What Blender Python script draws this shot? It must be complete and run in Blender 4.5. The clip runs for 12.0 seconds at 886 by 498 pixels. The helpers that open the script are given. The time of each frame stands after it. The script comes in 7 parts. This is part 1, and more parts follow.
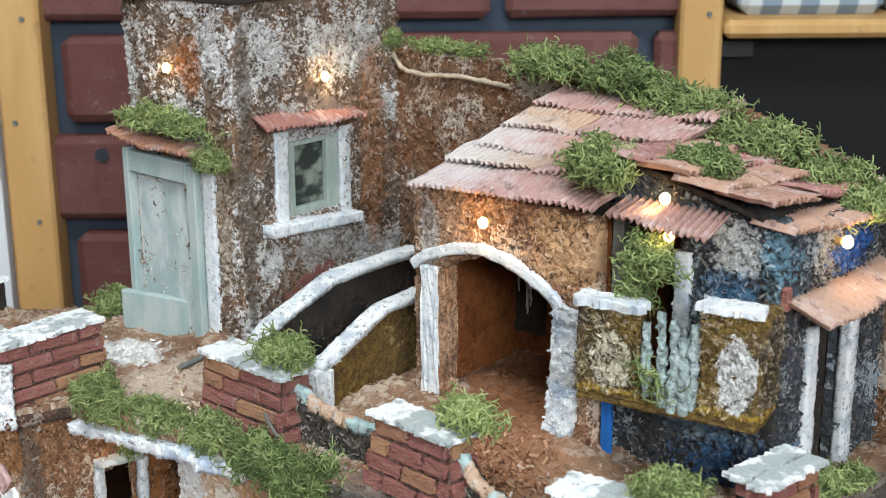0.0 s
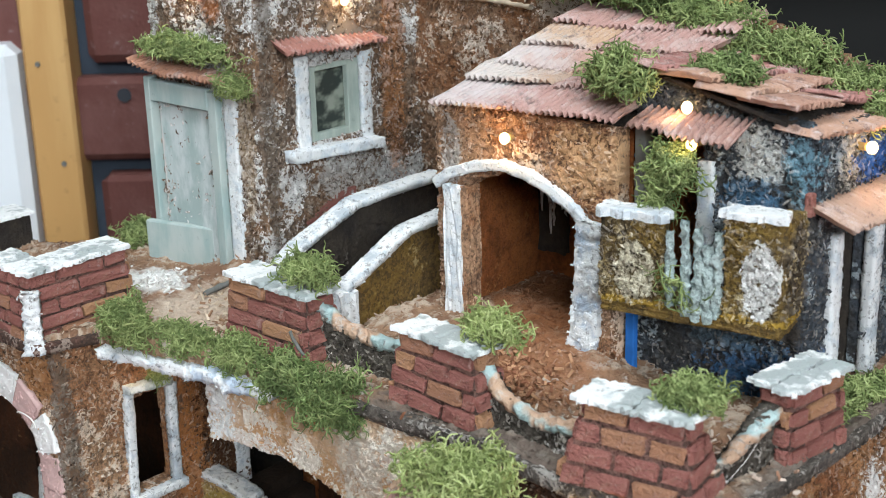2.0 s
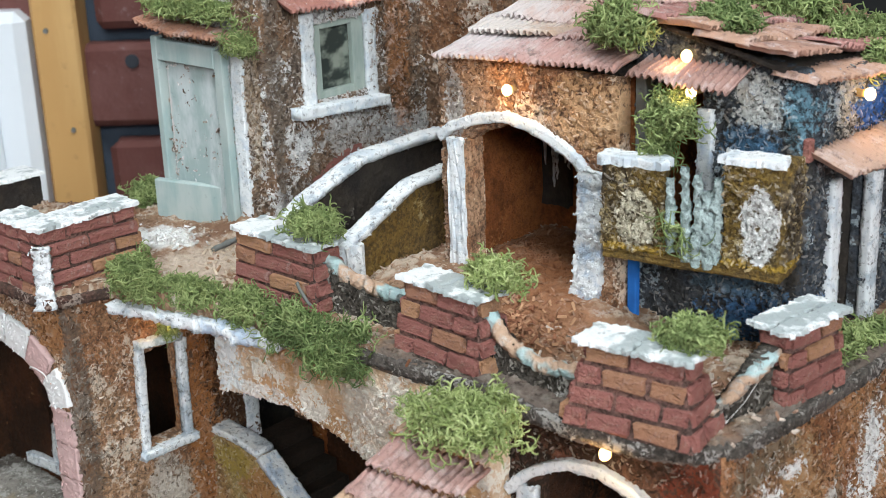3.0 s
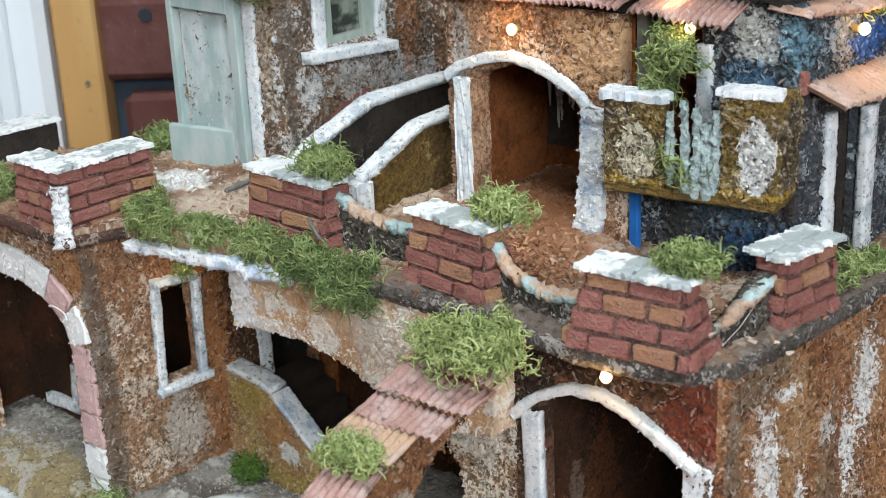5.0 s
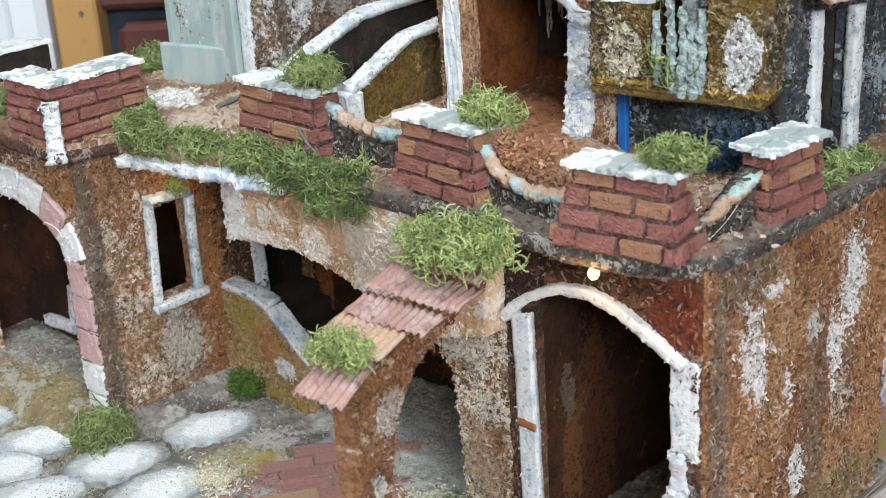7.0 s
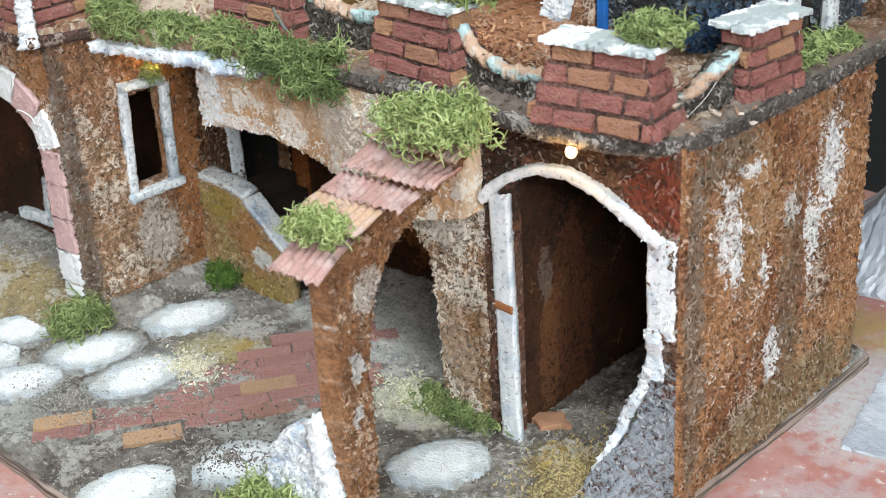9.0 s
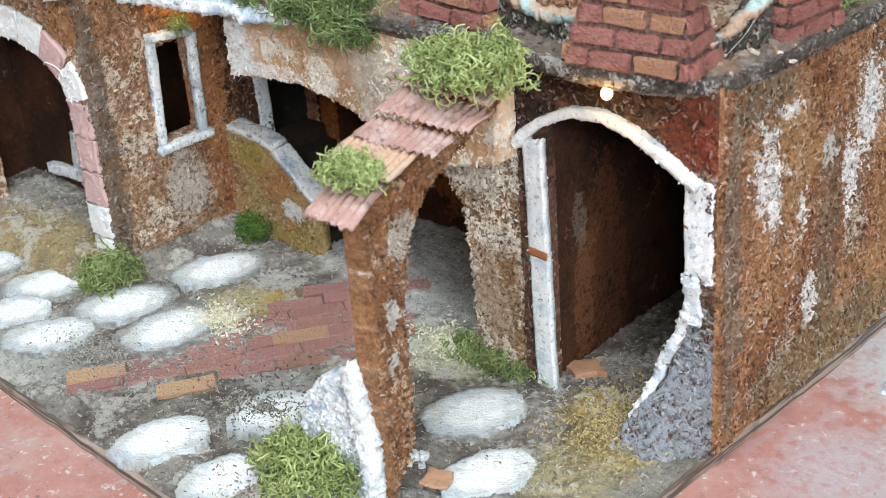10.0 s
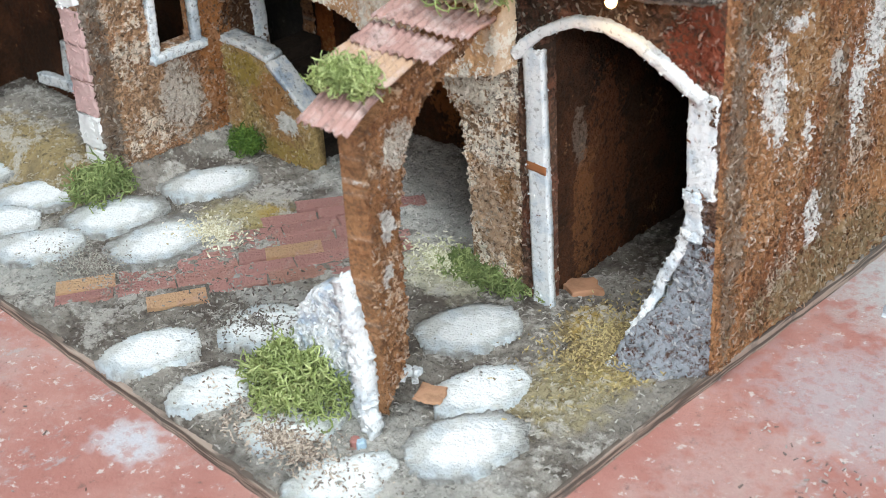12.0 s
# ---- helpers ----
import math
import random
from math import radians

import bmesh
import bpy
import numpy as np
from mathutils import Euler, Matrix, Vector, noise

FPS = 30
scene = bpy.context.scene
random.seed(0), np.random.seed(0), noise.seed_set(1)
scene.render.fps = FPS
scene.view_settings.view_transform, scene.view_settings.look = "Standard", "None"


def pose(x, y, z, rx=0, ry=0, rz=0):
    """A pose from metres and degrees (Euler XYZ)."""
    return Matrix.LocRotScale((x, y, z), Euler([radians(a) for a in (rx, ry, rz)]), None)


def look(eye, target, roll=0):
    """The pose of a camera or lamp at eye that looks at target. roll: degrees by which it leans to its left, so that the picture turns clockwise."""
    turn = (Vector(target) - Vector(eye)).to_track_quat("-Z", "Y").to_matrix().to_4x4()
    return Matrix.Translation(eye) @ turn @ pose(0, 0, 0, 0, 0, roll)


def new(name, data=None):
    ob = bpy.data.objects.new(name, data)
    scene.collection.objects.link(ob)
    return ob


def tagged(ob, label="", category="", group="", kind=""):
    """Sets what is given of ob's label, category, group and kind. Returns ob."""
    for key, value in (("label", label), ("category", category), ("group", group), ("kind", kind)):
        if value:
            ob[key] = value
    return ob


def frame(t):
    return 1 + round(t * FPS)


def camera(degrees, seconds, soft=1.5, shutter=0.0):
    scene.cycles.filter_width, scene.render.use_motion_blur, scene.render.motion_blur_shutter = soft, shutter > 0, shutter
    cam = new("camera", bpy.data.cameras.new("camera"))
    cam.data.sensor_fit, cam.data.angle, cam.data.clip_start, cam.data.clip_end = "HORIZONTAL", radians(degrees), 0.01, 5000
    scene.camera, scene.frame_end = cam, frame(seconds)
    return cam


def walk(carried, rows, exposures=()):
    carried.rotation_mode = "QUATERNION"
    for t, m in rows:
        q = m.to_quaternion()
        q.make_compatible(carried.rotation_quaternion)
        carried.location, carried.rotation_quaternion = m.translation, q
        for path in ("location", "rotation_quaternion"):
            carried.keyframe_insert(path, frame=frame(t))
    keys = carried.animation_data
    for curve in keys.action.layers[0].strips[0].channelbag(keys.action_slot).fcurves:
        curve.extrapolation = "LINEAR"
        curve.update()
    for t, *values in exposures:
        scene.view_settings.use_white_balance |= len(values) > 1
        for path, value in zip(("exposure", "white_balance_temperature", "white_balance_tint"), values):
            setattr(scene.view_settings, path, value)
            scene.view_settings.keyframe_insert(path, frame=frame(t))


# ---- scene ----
cam = camera(34.9, 12.0, soft=0.7)
PATH = [
    (0, (0.168, -0.291, 0.318), (-1.107, 1.144, -0.243), -0.4),
    (0.5, (0.169, -0.292, 0.315), (-1.113, 1.132, -0.257), -0.8),
    (1, (0.169, -0.29, 0.31), (-1.119, 1.12, -0.284), -1.3),
    (1.5, (0.169, -0.29, 0.306), (-1.118, 1.112, -0.307), -1.6),
    (2, (0.171, -0.293, 0.306), (-1.12, 1.103, -0.315), -1.7),
    (2.5, (0.174, -0.296, 0.302), (-1.131, 1.082, -0.328), -2.1),
    (3, (0.178, -0.298, 0.3), (-1.117, 1.079, -0.352), -2.3),
    (5, (0.19, -0.309, 0.294), (-1.109, 1.045, -0.4), -2.7),
    (5.5, (0.191, -0.309, 0.29), (-1.112, 1.034, -0.417), -2.9),
    (6, (0.194, -0.31, 0.285), (-1.105, 1.027, -0.438), -3.1),
    (6.5, (0.196, -0.311, 0.283), (-1.105, 1.017, -0.454), -3.5),
    (7, (0.198, -0.312, 0.281), (-1.089, 1.017, -0.478), -3.5),
    (7.2, (0.2, -0.313, 0.28), (-1.081, 1.019, -0.486), -3.3),
    (8.8, (0.201, -0.313, 0.271), (-1.039, 1.003, -0.583), -3.1),
    (9, (0.2, -0.314, 0.27), (-1.038, 0.996, -0.598), -3.2),
    (9.5, (0.198, -0.314, 0.267), (-1.045, 0.976, -0.623), -3.7),
    (10, (0.196, -0.315, 0.264), (-1.052, 0.953, -0.651), -4.3),
    (10.5, (0.195, -0.315, 0.263), (-1.052, 0.942, -0.668), -4.3),
    (11, (0.194, -0.312, 0.26), (-1.043, 0.935, -0.695), -4.0),
    (11.5, (0.194, -0.313, 0.259), (-1.033, 0.932, -0.714), -3.8),
    (12, (0.192, -0.312, 0.255), (-1.023, 0.923, -0.746), -3.4),
]
walk(cam, [(t, look(eye, target, roll)) for t, eye, target, roll in PATH], [(0, -0.38), (2.5, -0.36), (5, -0.41), (6.5, -0.36), (9, -0.12), (10.5, -0.11), (12, -0.2)])

cam.data.dof.use_dof = True
cam.data.dof.focus_distance = 0.49
cam.data.dof.aperture_fstop = 26.0

# ---- daylight of the room: an area lamp for an unseen window, an added overhead lamp, and the sky itself ----
world = bpy.data.worlds.new("sky")
scene.world = world
world.use_nodes = True
sky = world.node_tree.nodes.new("ShaderNodeTexSky")
sky.sky_type = "NISHITA"
sky.sun_disc = False
sky.sun_elevation, sky.sun_rotation = radians(40), radians(150)
world.node_tree.links.new(sky.outputs[0], world.node_tree.nodes["Background"].inputs[0])
world.node_tree.nodes["Background"].inputs[1].default_value = 0.035


def area_light(name, at, target, w, h, watts, colour):
    lamp = bpy.data.lights.new(name, "AREA")
    lamp.shape, lamp.size, lamp.size_y, lamp.energy, lamp.color = "RECTANGLE", w, h, watts, colour
    ob = new(name, lamp)
    ob.matrix_basis = look(at, target)
    return ob


# Area lamp before the closed wall stands in for an unseen window.
area_light("window_daylight", (1.42, -1.25, 0.8), (-0.1, 0.0, 0.1), 1.25, 0.95, 98, (0.86, 0.95, 1.0))
# Added overhead lamp under a closed ceiling; no skylight opening stands there.
area_light("overhead_area_lamp", (0.1, -0.5, 1.68), (-0.08, -0.05, 0.1), 0.7, 0.7, 54, (0.86, 0.95, 1.0))


# ---- small tools ----
def vec(*a):
    return np.array(a, float)


def hashed(ix, iy, iz, seed):
    n = (ix * 374761393 + iy * 668265263 + iz * 1274126177 + seed * 974711) & 0xFFFFFFFF
    n = ((n ^ (n >> 13)) * 1274126177) & 0xFFFFFFFF
    return ((n ^ (n >> 16)) & 0xFFFF) / 65535.0


def grain(P, size, seed=0):
    """Smooth lattice noise, 0 to 1, at points P (n, 3)."""
    q = np.asarray(P) / size
    i = np.floor(q).astype(np.int64)
    f = q - i
    f = f * f * (3 - 2 * f)
    out = 0
    for dx in (0, 1):
        for dy in (0, 1):
            for dz in (0, 1):
                w = (f[:, 0] if dx else 1 - f[:, 0]) * (f[:, 1] if dy else 1 - f[:, 1]) * (f[:, 2] if dz else 1 - f[:, 2])
                out = out + w * hashed(i[:, 0] + dx, i[:, 1] + dy, i[:, 2] + dz, seed)
    return out


def pebbles(P, size, seed=0):
    """Grit: rounded grains of uneven height, 0 to 1, at points P (n, 3)."""
    q = np.asarray(P) / size
    i = np.floor(q).astype(np.int64)
    best = np.zeros(len(q))
    for dx in (-1, 0, 1):
        for dy in (-1, 0, 1):
            for dz in (-1, 0, 1):
                c = (i[:, 0] + dx, i[:, 1] + dy, i[:, 2] + dz)
                w = [hashed(*c, seed + 11 * k) for k in range(4)]
                d2 = sum((q[:, k] - c[k] - 0.15 - 0.7 * w[k]) ** 2 for k in range(3))
                best = np.maximum(best, (0.25 + 0.75 * w[3]) * np.clip(1 - d2 * 1.25, 0, 1))
    return best


def quads_mesh(name, V, Q, smooth=True, relief=None, tone=None):
    """A mesh from vertices (n, 3) and four-sided faces (m, 4); relief: how proud each vertex stands; tone: how pale its
    colour is, gap shade included, 0 to 1.
    """
    me = bpy.data.meshes.new(name)
    V, Q = np.asarray(V, np.float32), np.asarray(Q, np.int32)
    me.vertices.add(len(V))
    me.vertices.foreach_set("co", V.ravel())
    me.loops.add(Q.size)
    me.loops.foreach_set("vertex_index", Q.ravel())
    me.polygons.add(len(Q))
    me.polygons.foreach_set("loop_start", np.arange(len(Q), dtype=np.int32) * 4)
    me.polygons.foreach_set("use_smooth", np.full(len(Q), smooth))
    if relief is not None:
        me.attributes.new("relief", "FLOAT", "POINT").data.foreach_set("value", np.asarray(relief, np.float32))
    if tone is not None:
        me.attributes.new("tone", "FLOAT", "POINT").data.foreach_set("value", np.asarray(tone, np.float32))
    me.update(calc_edges=True)
    return me


def world_of(ob):
    if ob is None:
        return Matrix()
    return world_of(ob.parent) @ ob.matrix_parent_inverse @ ob.matrix_basis if ob.parent else ob.matrix_basis.copy()


def put_mesh(name, me, material, parent=None, label="", at=None):
    if material and not me.materials:
        me.materials.append(material)
    ob = new(name, me)
    if parent:
        ob.parent = parent
        ob.matrix_parent_inverse = world_of(parent).inverted()
    if at is not None:
        ob.matrix_basis = at
    if label:
        ob["label"] = label
    return ob


def part(name, bm, material, parent=None, label="", at=None, smooth=False):
    me = bpy.data.meshes.new(name)
    bmesh.ops.recalc_face_normals(bm, faces=bm.faces)
    for f in bm.faces:
        f.smooth = smooth
    bm.to_mesh(me)
    bm.free()
    return put_mesh(name, me, material, parent, label, at)


def thing(name, at, label, category, group="", kind=""):
    ob = new(name)
    ob.empty_display_size = 0.01
    ob.location = at
    return tagged(ob, label, category, group, kind)


def box_bm(x0, x1, y0, y1, z0, z1, bevel=0.0004, jit=0.0, seed=0, cuts=0):
    bm = bmesh.new()
    bmesh.ops.create_cube(bm, size=1)
    for v in bm.verts:
        v.co = Vector(((x0 + x1) / 2 + v.co.x * (x1 - x0), (y0 + y1) / 2 + v.co.y * (y1 - y0), (z0 + z1) / 2 + v.co.z * (z1 - z0)))
    if cuts:
        bmesh.ops.subdivide_edges(bm, edges=bm.edges[:], cuts=cuts, use_grid_fill=True)
    elif bevel:
        bmesh.ops.bevel(bm, geom=bm.edges[:], offset=bevel, segments=1, affect="EDGES")
    if jit:
        r = random.Random(seed)
        for v in bm.verts:
            v.co += Vector((r.uniform(-jit, jit), r.uniform(-jit, jit), r.uniform(-jit, jit)))
    return bm


GRIT = 360000


def flakes(P, U, V, N, r, size=0.0006):
    """Small tilted slivers lying on a rough face at points P: vertices and faces."""
    n = len(P)
    turn = r.uniform(0, math.pi, n)[:, None]
    a = U * np.cos(turn) + V * np.sin(turn)
    b = np.cross(np.broadcast_to(N, a.shape), a)
    tilt = r.normal(0, 0.6, n)[:, None]
    a = a * np.cos(tilt) + N * np.sin(tilt)
    c = np.cross(a, b)
    L, W, H = size * r.uniform(0.45, 1.45, n)[:, None], size * r.uniform(0.2, 0.5, n)[:, None], size * r.uniform(0.12, 0.34, n)[:, None]
    k = r.uniform(0.3, 1.0, n)[:, None]
    mid = P + N * (H * 0.7)
    X = np.stack([mid + a * L * sx + b * W * sy * (k if sx > 0 else 1) + c * H * sz for sx in (-1, 1) for sy in (-1, 1) for sz in (-1, 1)], 1)
    X = X + r.normal(0, size * 0.1, X.shape)
    box = np.array([(0, 1, 3, 2), (4, 6, 7, 5), (0, 4, 5, 1), (2, 3, 7, 6), (0, 2, 6, 4), (1, 5, 7, 3)])
    return X.reshape(-1, 3), (np.arange(n)[:, None, None] * 8 + box).reshape(-1, 4)


def shavings(P, U, V, N, r, size):
    """Curled wood shavings stuck on a rough face at points P: vertices and faces, twelve vertices each."""
    n = len(P)
    turn = r.uniform(0, math.pi, n)[:, None]
    a = U * np.cos(turn) + V * np.sin(turn)
    b = np.cross(np.broadcast_to(N, a.shape), a)
    tilt = r.normal(0, 0.45, n)[:, None]
    a = a * np.cos(tilt) + N * np.sin(tilt)
    c = np.cross(a, b)
    lean = r.normal(0, 0.5, n)[:, None]
    b, c = b * np.cos(lean) + c * np.sin(lean), c * np.cos(lean) - b * np.sin(lean)
    L, W, H = size * r.uniform(0.4, 1.4, n)[:, None], size * r.uniform(0.18, 0.42, n)[:, None], size * r.uniform(0.06, 0.16, n)[:, None]
    arch, drift = L * r.uniform(-0.25, 0.6, n)[:, None], L * r.normal(0, 0.22, n)[:, None]
    mid = P + N * (np.abs(arch) * 0.3 + H)
    X = []
    for sx in (-1, 0, 1):
        wide = W * (1 if sx == 0 else r.uniform(0.25, 0.9, n)[:, None])
        at = mid + a * L * sx + (c * arch + b * drift) * (sx == 0)
        X += [at + b * wide * sy + c * H * sz for sy, sz in ((-1, -1), (1, -1), (1, 1), (-1, 1))]
    X = np.stack(X, 1)
    X = X + r.normal(0, size * 0.05, X.shape)
    faces = [(k, (k + 1) % 4, (k + 1) % 4 + 4, k + 4) for k in range(4)] + [(4 + k, 4 + (k + 1) % 4, (k + 1) % 4 + 8, k + 8) for k in range(4)] + [(3, 2, 1, 0), (8, 9, 10, 11)]
    return X.reshape(-1, 3), (np.arange(n)[:, None, None] * 12 + np.array(faces)).reshape(-1, 4)


def sheet(name, O, U, V, w, h, inside, thick, material, res=0.0008, amp=0.0008, seed=0, rag=0.0005, lift=None, smooth=True, chips=None, grit=0.0013, shred=0.00115):
    """A rough slab: a grid on the plane O + u U + v V, kept where inside(u, v), proud by grit along U x V, with rims all round."""
    O, U, V = vec(*O), vec(*U), vec(*V)
    U, V = U / np.linalg.norm(U), V / np.linalg.norm(V)
    N = np.cross(U, V)
    res = res * 0.8
    nu, nv = max(2, int(round(w / res))), max(2, int(round(h / res)))
    u, v = np.meshgrid(np.linspace(0, w, nu + 1), np.linspace(0, h, nv + 1), indexing="ij")
    P = O + u.reshape(-1, 1) * U + v.reshape(-1, 1) * V
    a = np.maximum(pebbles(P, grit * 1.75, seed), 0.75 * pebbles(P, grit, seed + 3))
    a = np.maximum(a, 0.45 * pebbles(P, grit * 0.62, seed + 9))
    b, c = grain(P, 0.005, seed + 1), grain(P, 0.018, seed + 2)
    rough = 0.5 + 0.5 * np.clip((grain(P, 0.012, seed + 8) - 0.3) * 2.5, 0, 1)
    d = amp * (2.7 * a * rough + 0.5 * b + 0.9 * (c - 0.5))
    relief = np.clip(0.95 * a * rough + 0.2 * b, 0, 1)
    if lift is not None:
        d = d + lift(u.ravel(), v.ravel())
    F = P + d[:, None] * N
    F += (U * ((grain(P, 0.001, seed + 5) - 0.5) * res * 0.9)[:, None]) + (V * ((grain(P, 0.001, seed + 6) - 0.5) * res * 0.9)[:, None])
    B = P - thick * N
    uc, vc = (u[:-1, :-1] + u[1:, 1:]) / 2, (v[:-1, :-1] + v[1:, 1:]) / 2
    C = O + uc.reshape(-1, 1) * U + vc.reshape(-1, 1) * V
    ru, rv = (grain(C, 0.003, seed + 3) - 0.5) * 2 * rag, (grain(C, 0.003, seed + 4) - 0.5) * 2 * rag
    keep = np.asarray(inside(uc.ravel() + ru, vc.ravel() + rv)).reshape(nu, nv) if inside else np.ones((nu, nv), bool)
    n = len(P)
    idx = np.arange(n).reshape(nu + 1, nv + 1)
    q = np.stack([idx[:-1, :-1], idx[1:, :-1], idx[1:, 1:], idx[:-1, 1:]], -1)
    Q = [q[keep]]
    pad = np.pad(keep, 1)
    for (di, dj), (p0, p1) in (((-1, 0), (3, 0)), ((1, 0), (1, 2)), ((0, -1), (0, 1)), ((0, 1), (2, 3))):
        rim = keep & ~pad[1 + di : 1 + di + nu, 1 + dj : 1 + dj + nv]
        e = q[rim]
        if len(e):
            Q.append(np.stack([e[:, p0], e[:, p0] + n, e[:, p1] + n, e[:, p1]], -1))
    if thick and w * h < 0.003:
        Q.append(q[keep][:, ::-1] + n)
    Q = np.concatenate(Q)
    used, back = np.unique(Q, return_inverse=True)
    X, Q, R = np.concatenate([F, B])[used], back.reshape(-1, 4), np.concatenate([relief, relief])[used]
    dense = GRIT if chips is None else chips
    # Tone falls with relief: shade and dirt of the gaps put into colour.
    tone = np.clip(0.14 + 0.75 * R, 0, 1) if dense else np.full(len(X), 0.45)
    if dense and keep.any():
        r = np.random.RandomState(seed + 900)
        cells = q[keep]
        cells = cells[r.randint(0, len(cells), int(len(cells) * res * res * dense))]
        C, FQ = shavings(F[cells].mean(1), U, V, N, r, shred)
        X, Q, R = np.concatenate([X, C]), np.concatenate([Q, FQ + len(X)]), np.concatenate([R, np.repeat(np.clip(relief[cells].mean(1) * 0.6 + r.uniform(0.0, 0.55, len(cells)), 0, 1), 12)])
        tone = np.concatenate([tone, np.repeat(r.uniform(0.12, 1, len(cells)), 12)])
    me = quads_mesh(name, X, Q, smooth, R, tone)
    if dense and keep.any():
        flat = np.full(len(Q), smooth)
        flat[len(Q) - len(FQ):] = False
        me.polygons.foreach_set("use_smooth", flat)
    return put_mesh(name, me, material)


def resample(pts, step):
    pts = [vec(*p) for p in pts]
    out = [pts[0]]
    for a, b in zip(pts[:-1], pts[1:]):
        k = max(1, int(round(np.linalg.norm(b - a) / step)))
        out += [a + (b - a) * i / k for i in range(1, k + 1)]
    return np.array(out)


def sweep(name, pts, D, w, d, material, parent=None, label="", jit=0.0003, step=0.0011, seed=0, sink=0.0006):
    """A rough band along pts on a wall with outward normal D: w wide, d proud."""
    D = vec(*D) / np.linalg.norm(D)
    P = resample(pts, step * 0.7)
    T = np.gradient(P, axis=0)
    T /= np.linalg.norm(T, axis=1)[:, None]
    S = np.cross(T, D)
    S /= np.linalg.norm(S, axis=1)[:, None]
    step = step * 0.7
    ws, ds = np.linspace(-w / 2, w / 2, max(3, int(w / step) + 1)), np.linspace(-sink, d, max(2, int(d / step) + 1))
    ring = [(ws[0], k) for k in ds] + [(k, ds[-1]) for k in ws[1:-1]] + [(ws[-1], k) for k in ds[::-1]]
    m, n = len(ring), len(P)
    X = np.array([P + S * a + D * b for a, b in ring]).transpose(1, 0, 2).reshape(-1, 3)
    J = np.stack([grain(X, 0.0012, seed + k) - 0.5 for k in range(3)], -1) * 1.2 * jit
    J += np.stack([grain(X, 0.006, seed + 7 + k) - 0.5 for k in range(3)], -1) * 2 * jit
    out = X - (np.repeat(P, m, 0) + D * d * 0.3)
    out /= np.linalg.norm(out, axis=1)[:, None] + 1e-9
    peb = pebbles(X, 0.0011, seed)
    X = X + J + out * (peb * jit * 1.7)[:, None]
    i, j = np.meshgrid(np.arange(n - 1), np.arange(m), indexing="ij")
    a, b = i * m + j, i * m + (j + 1) % m
    Q = np.stack([a, a + m, b + m, b], -1).reshape(-1, 4)
    caps = []
    for base in (0, (n - 1) * m):
        for k in range((m - 1) // 2):
            f = [base + k, base + k + 1, base + m - 2 - k, base + m - 1 - k]
            if len(set(f)) == 4:
                caps.append(f if base == 0 else f[::-1])
    Q = np.concatenate([Q, np.array(caps)]) if caps else Q
    R = np.clip(0.3 + 0.7 * peb, 0, 1)
    r = np.random.RandomState(seed + 70)
    k = r.randint(0, len(X), int(len(X) * (0.03 if jit < 0.00035 else 0.11)))
    flat, tone = np.full(len(Q), True), np.full(len(X), 0.5)
    if len(k):
        C, FQ = flakes(X[k], T[k // m], S[k // m], D, r, 0.0006)
        Q, flat, R = np.concatenate([Q, FQ + len(X)]), np.concatenate([flat, np.full(len(FQ), False)]), np.concatenate([R, np.repeat(r.uniform(0.4, 1, len(k)), 8)])
        X, tone = np.concatenate([X, C]), np.concatenate([tone, np.repeat(r.uniform(0.2, 1, len(k)), 8)])
    me = quads_mesh(name, X, Q, True, R, tone)
    me.polygons.foreach_set("use_smooth", flat)
    return put_mesh(name, me, material, parent, label)


def slab_bm(poly, z0, z1, jit=0.0005, step=0.002, seed=0, inset=0.0004, tilt=None):
    """A thin stone: an uneven outline, a chamfered top."""
    r = random.Random(seed)
    P = resample([(x, y, 0) for x, y in poly] + [(poly[0][0], poly[0][1], 0)], step)[:-1]
    c = P.mean(0)
    bm = bmesh.new()
    rings = []
    off = [(r.uniform(-jit, jit), r.uniform(-jit, jit)) for _ in P]
    for z, s in ((z0, 0.0), (z1 - inset, 0.0), (z1, inset)):
        ring = []
        for p, o in zip(P, off):
            q = p + vec(o[0], o[1], 0)
            e = c - q
            q = q + e / max(np.linalg.norm(e), 1e-6) * s
            ring.append(bm.verts.new((q[0], q[1], z + (tilt(q[0], q[1]) if tilt else 0) + r.uniform(-jit, jit) * 0.3)))
        rings.append(ring)
    n = len(P)
    for a, b in zip(rings[:-1], rings[1:]):
        for k in range(n):
            bm.faces.new((a[k], a[(k + 1) % n], b[(k + 1) % n], b[k]))
    bm.faces.new(rings[-1])
    bm.faces.new(rings[0][::-1])
    return bm


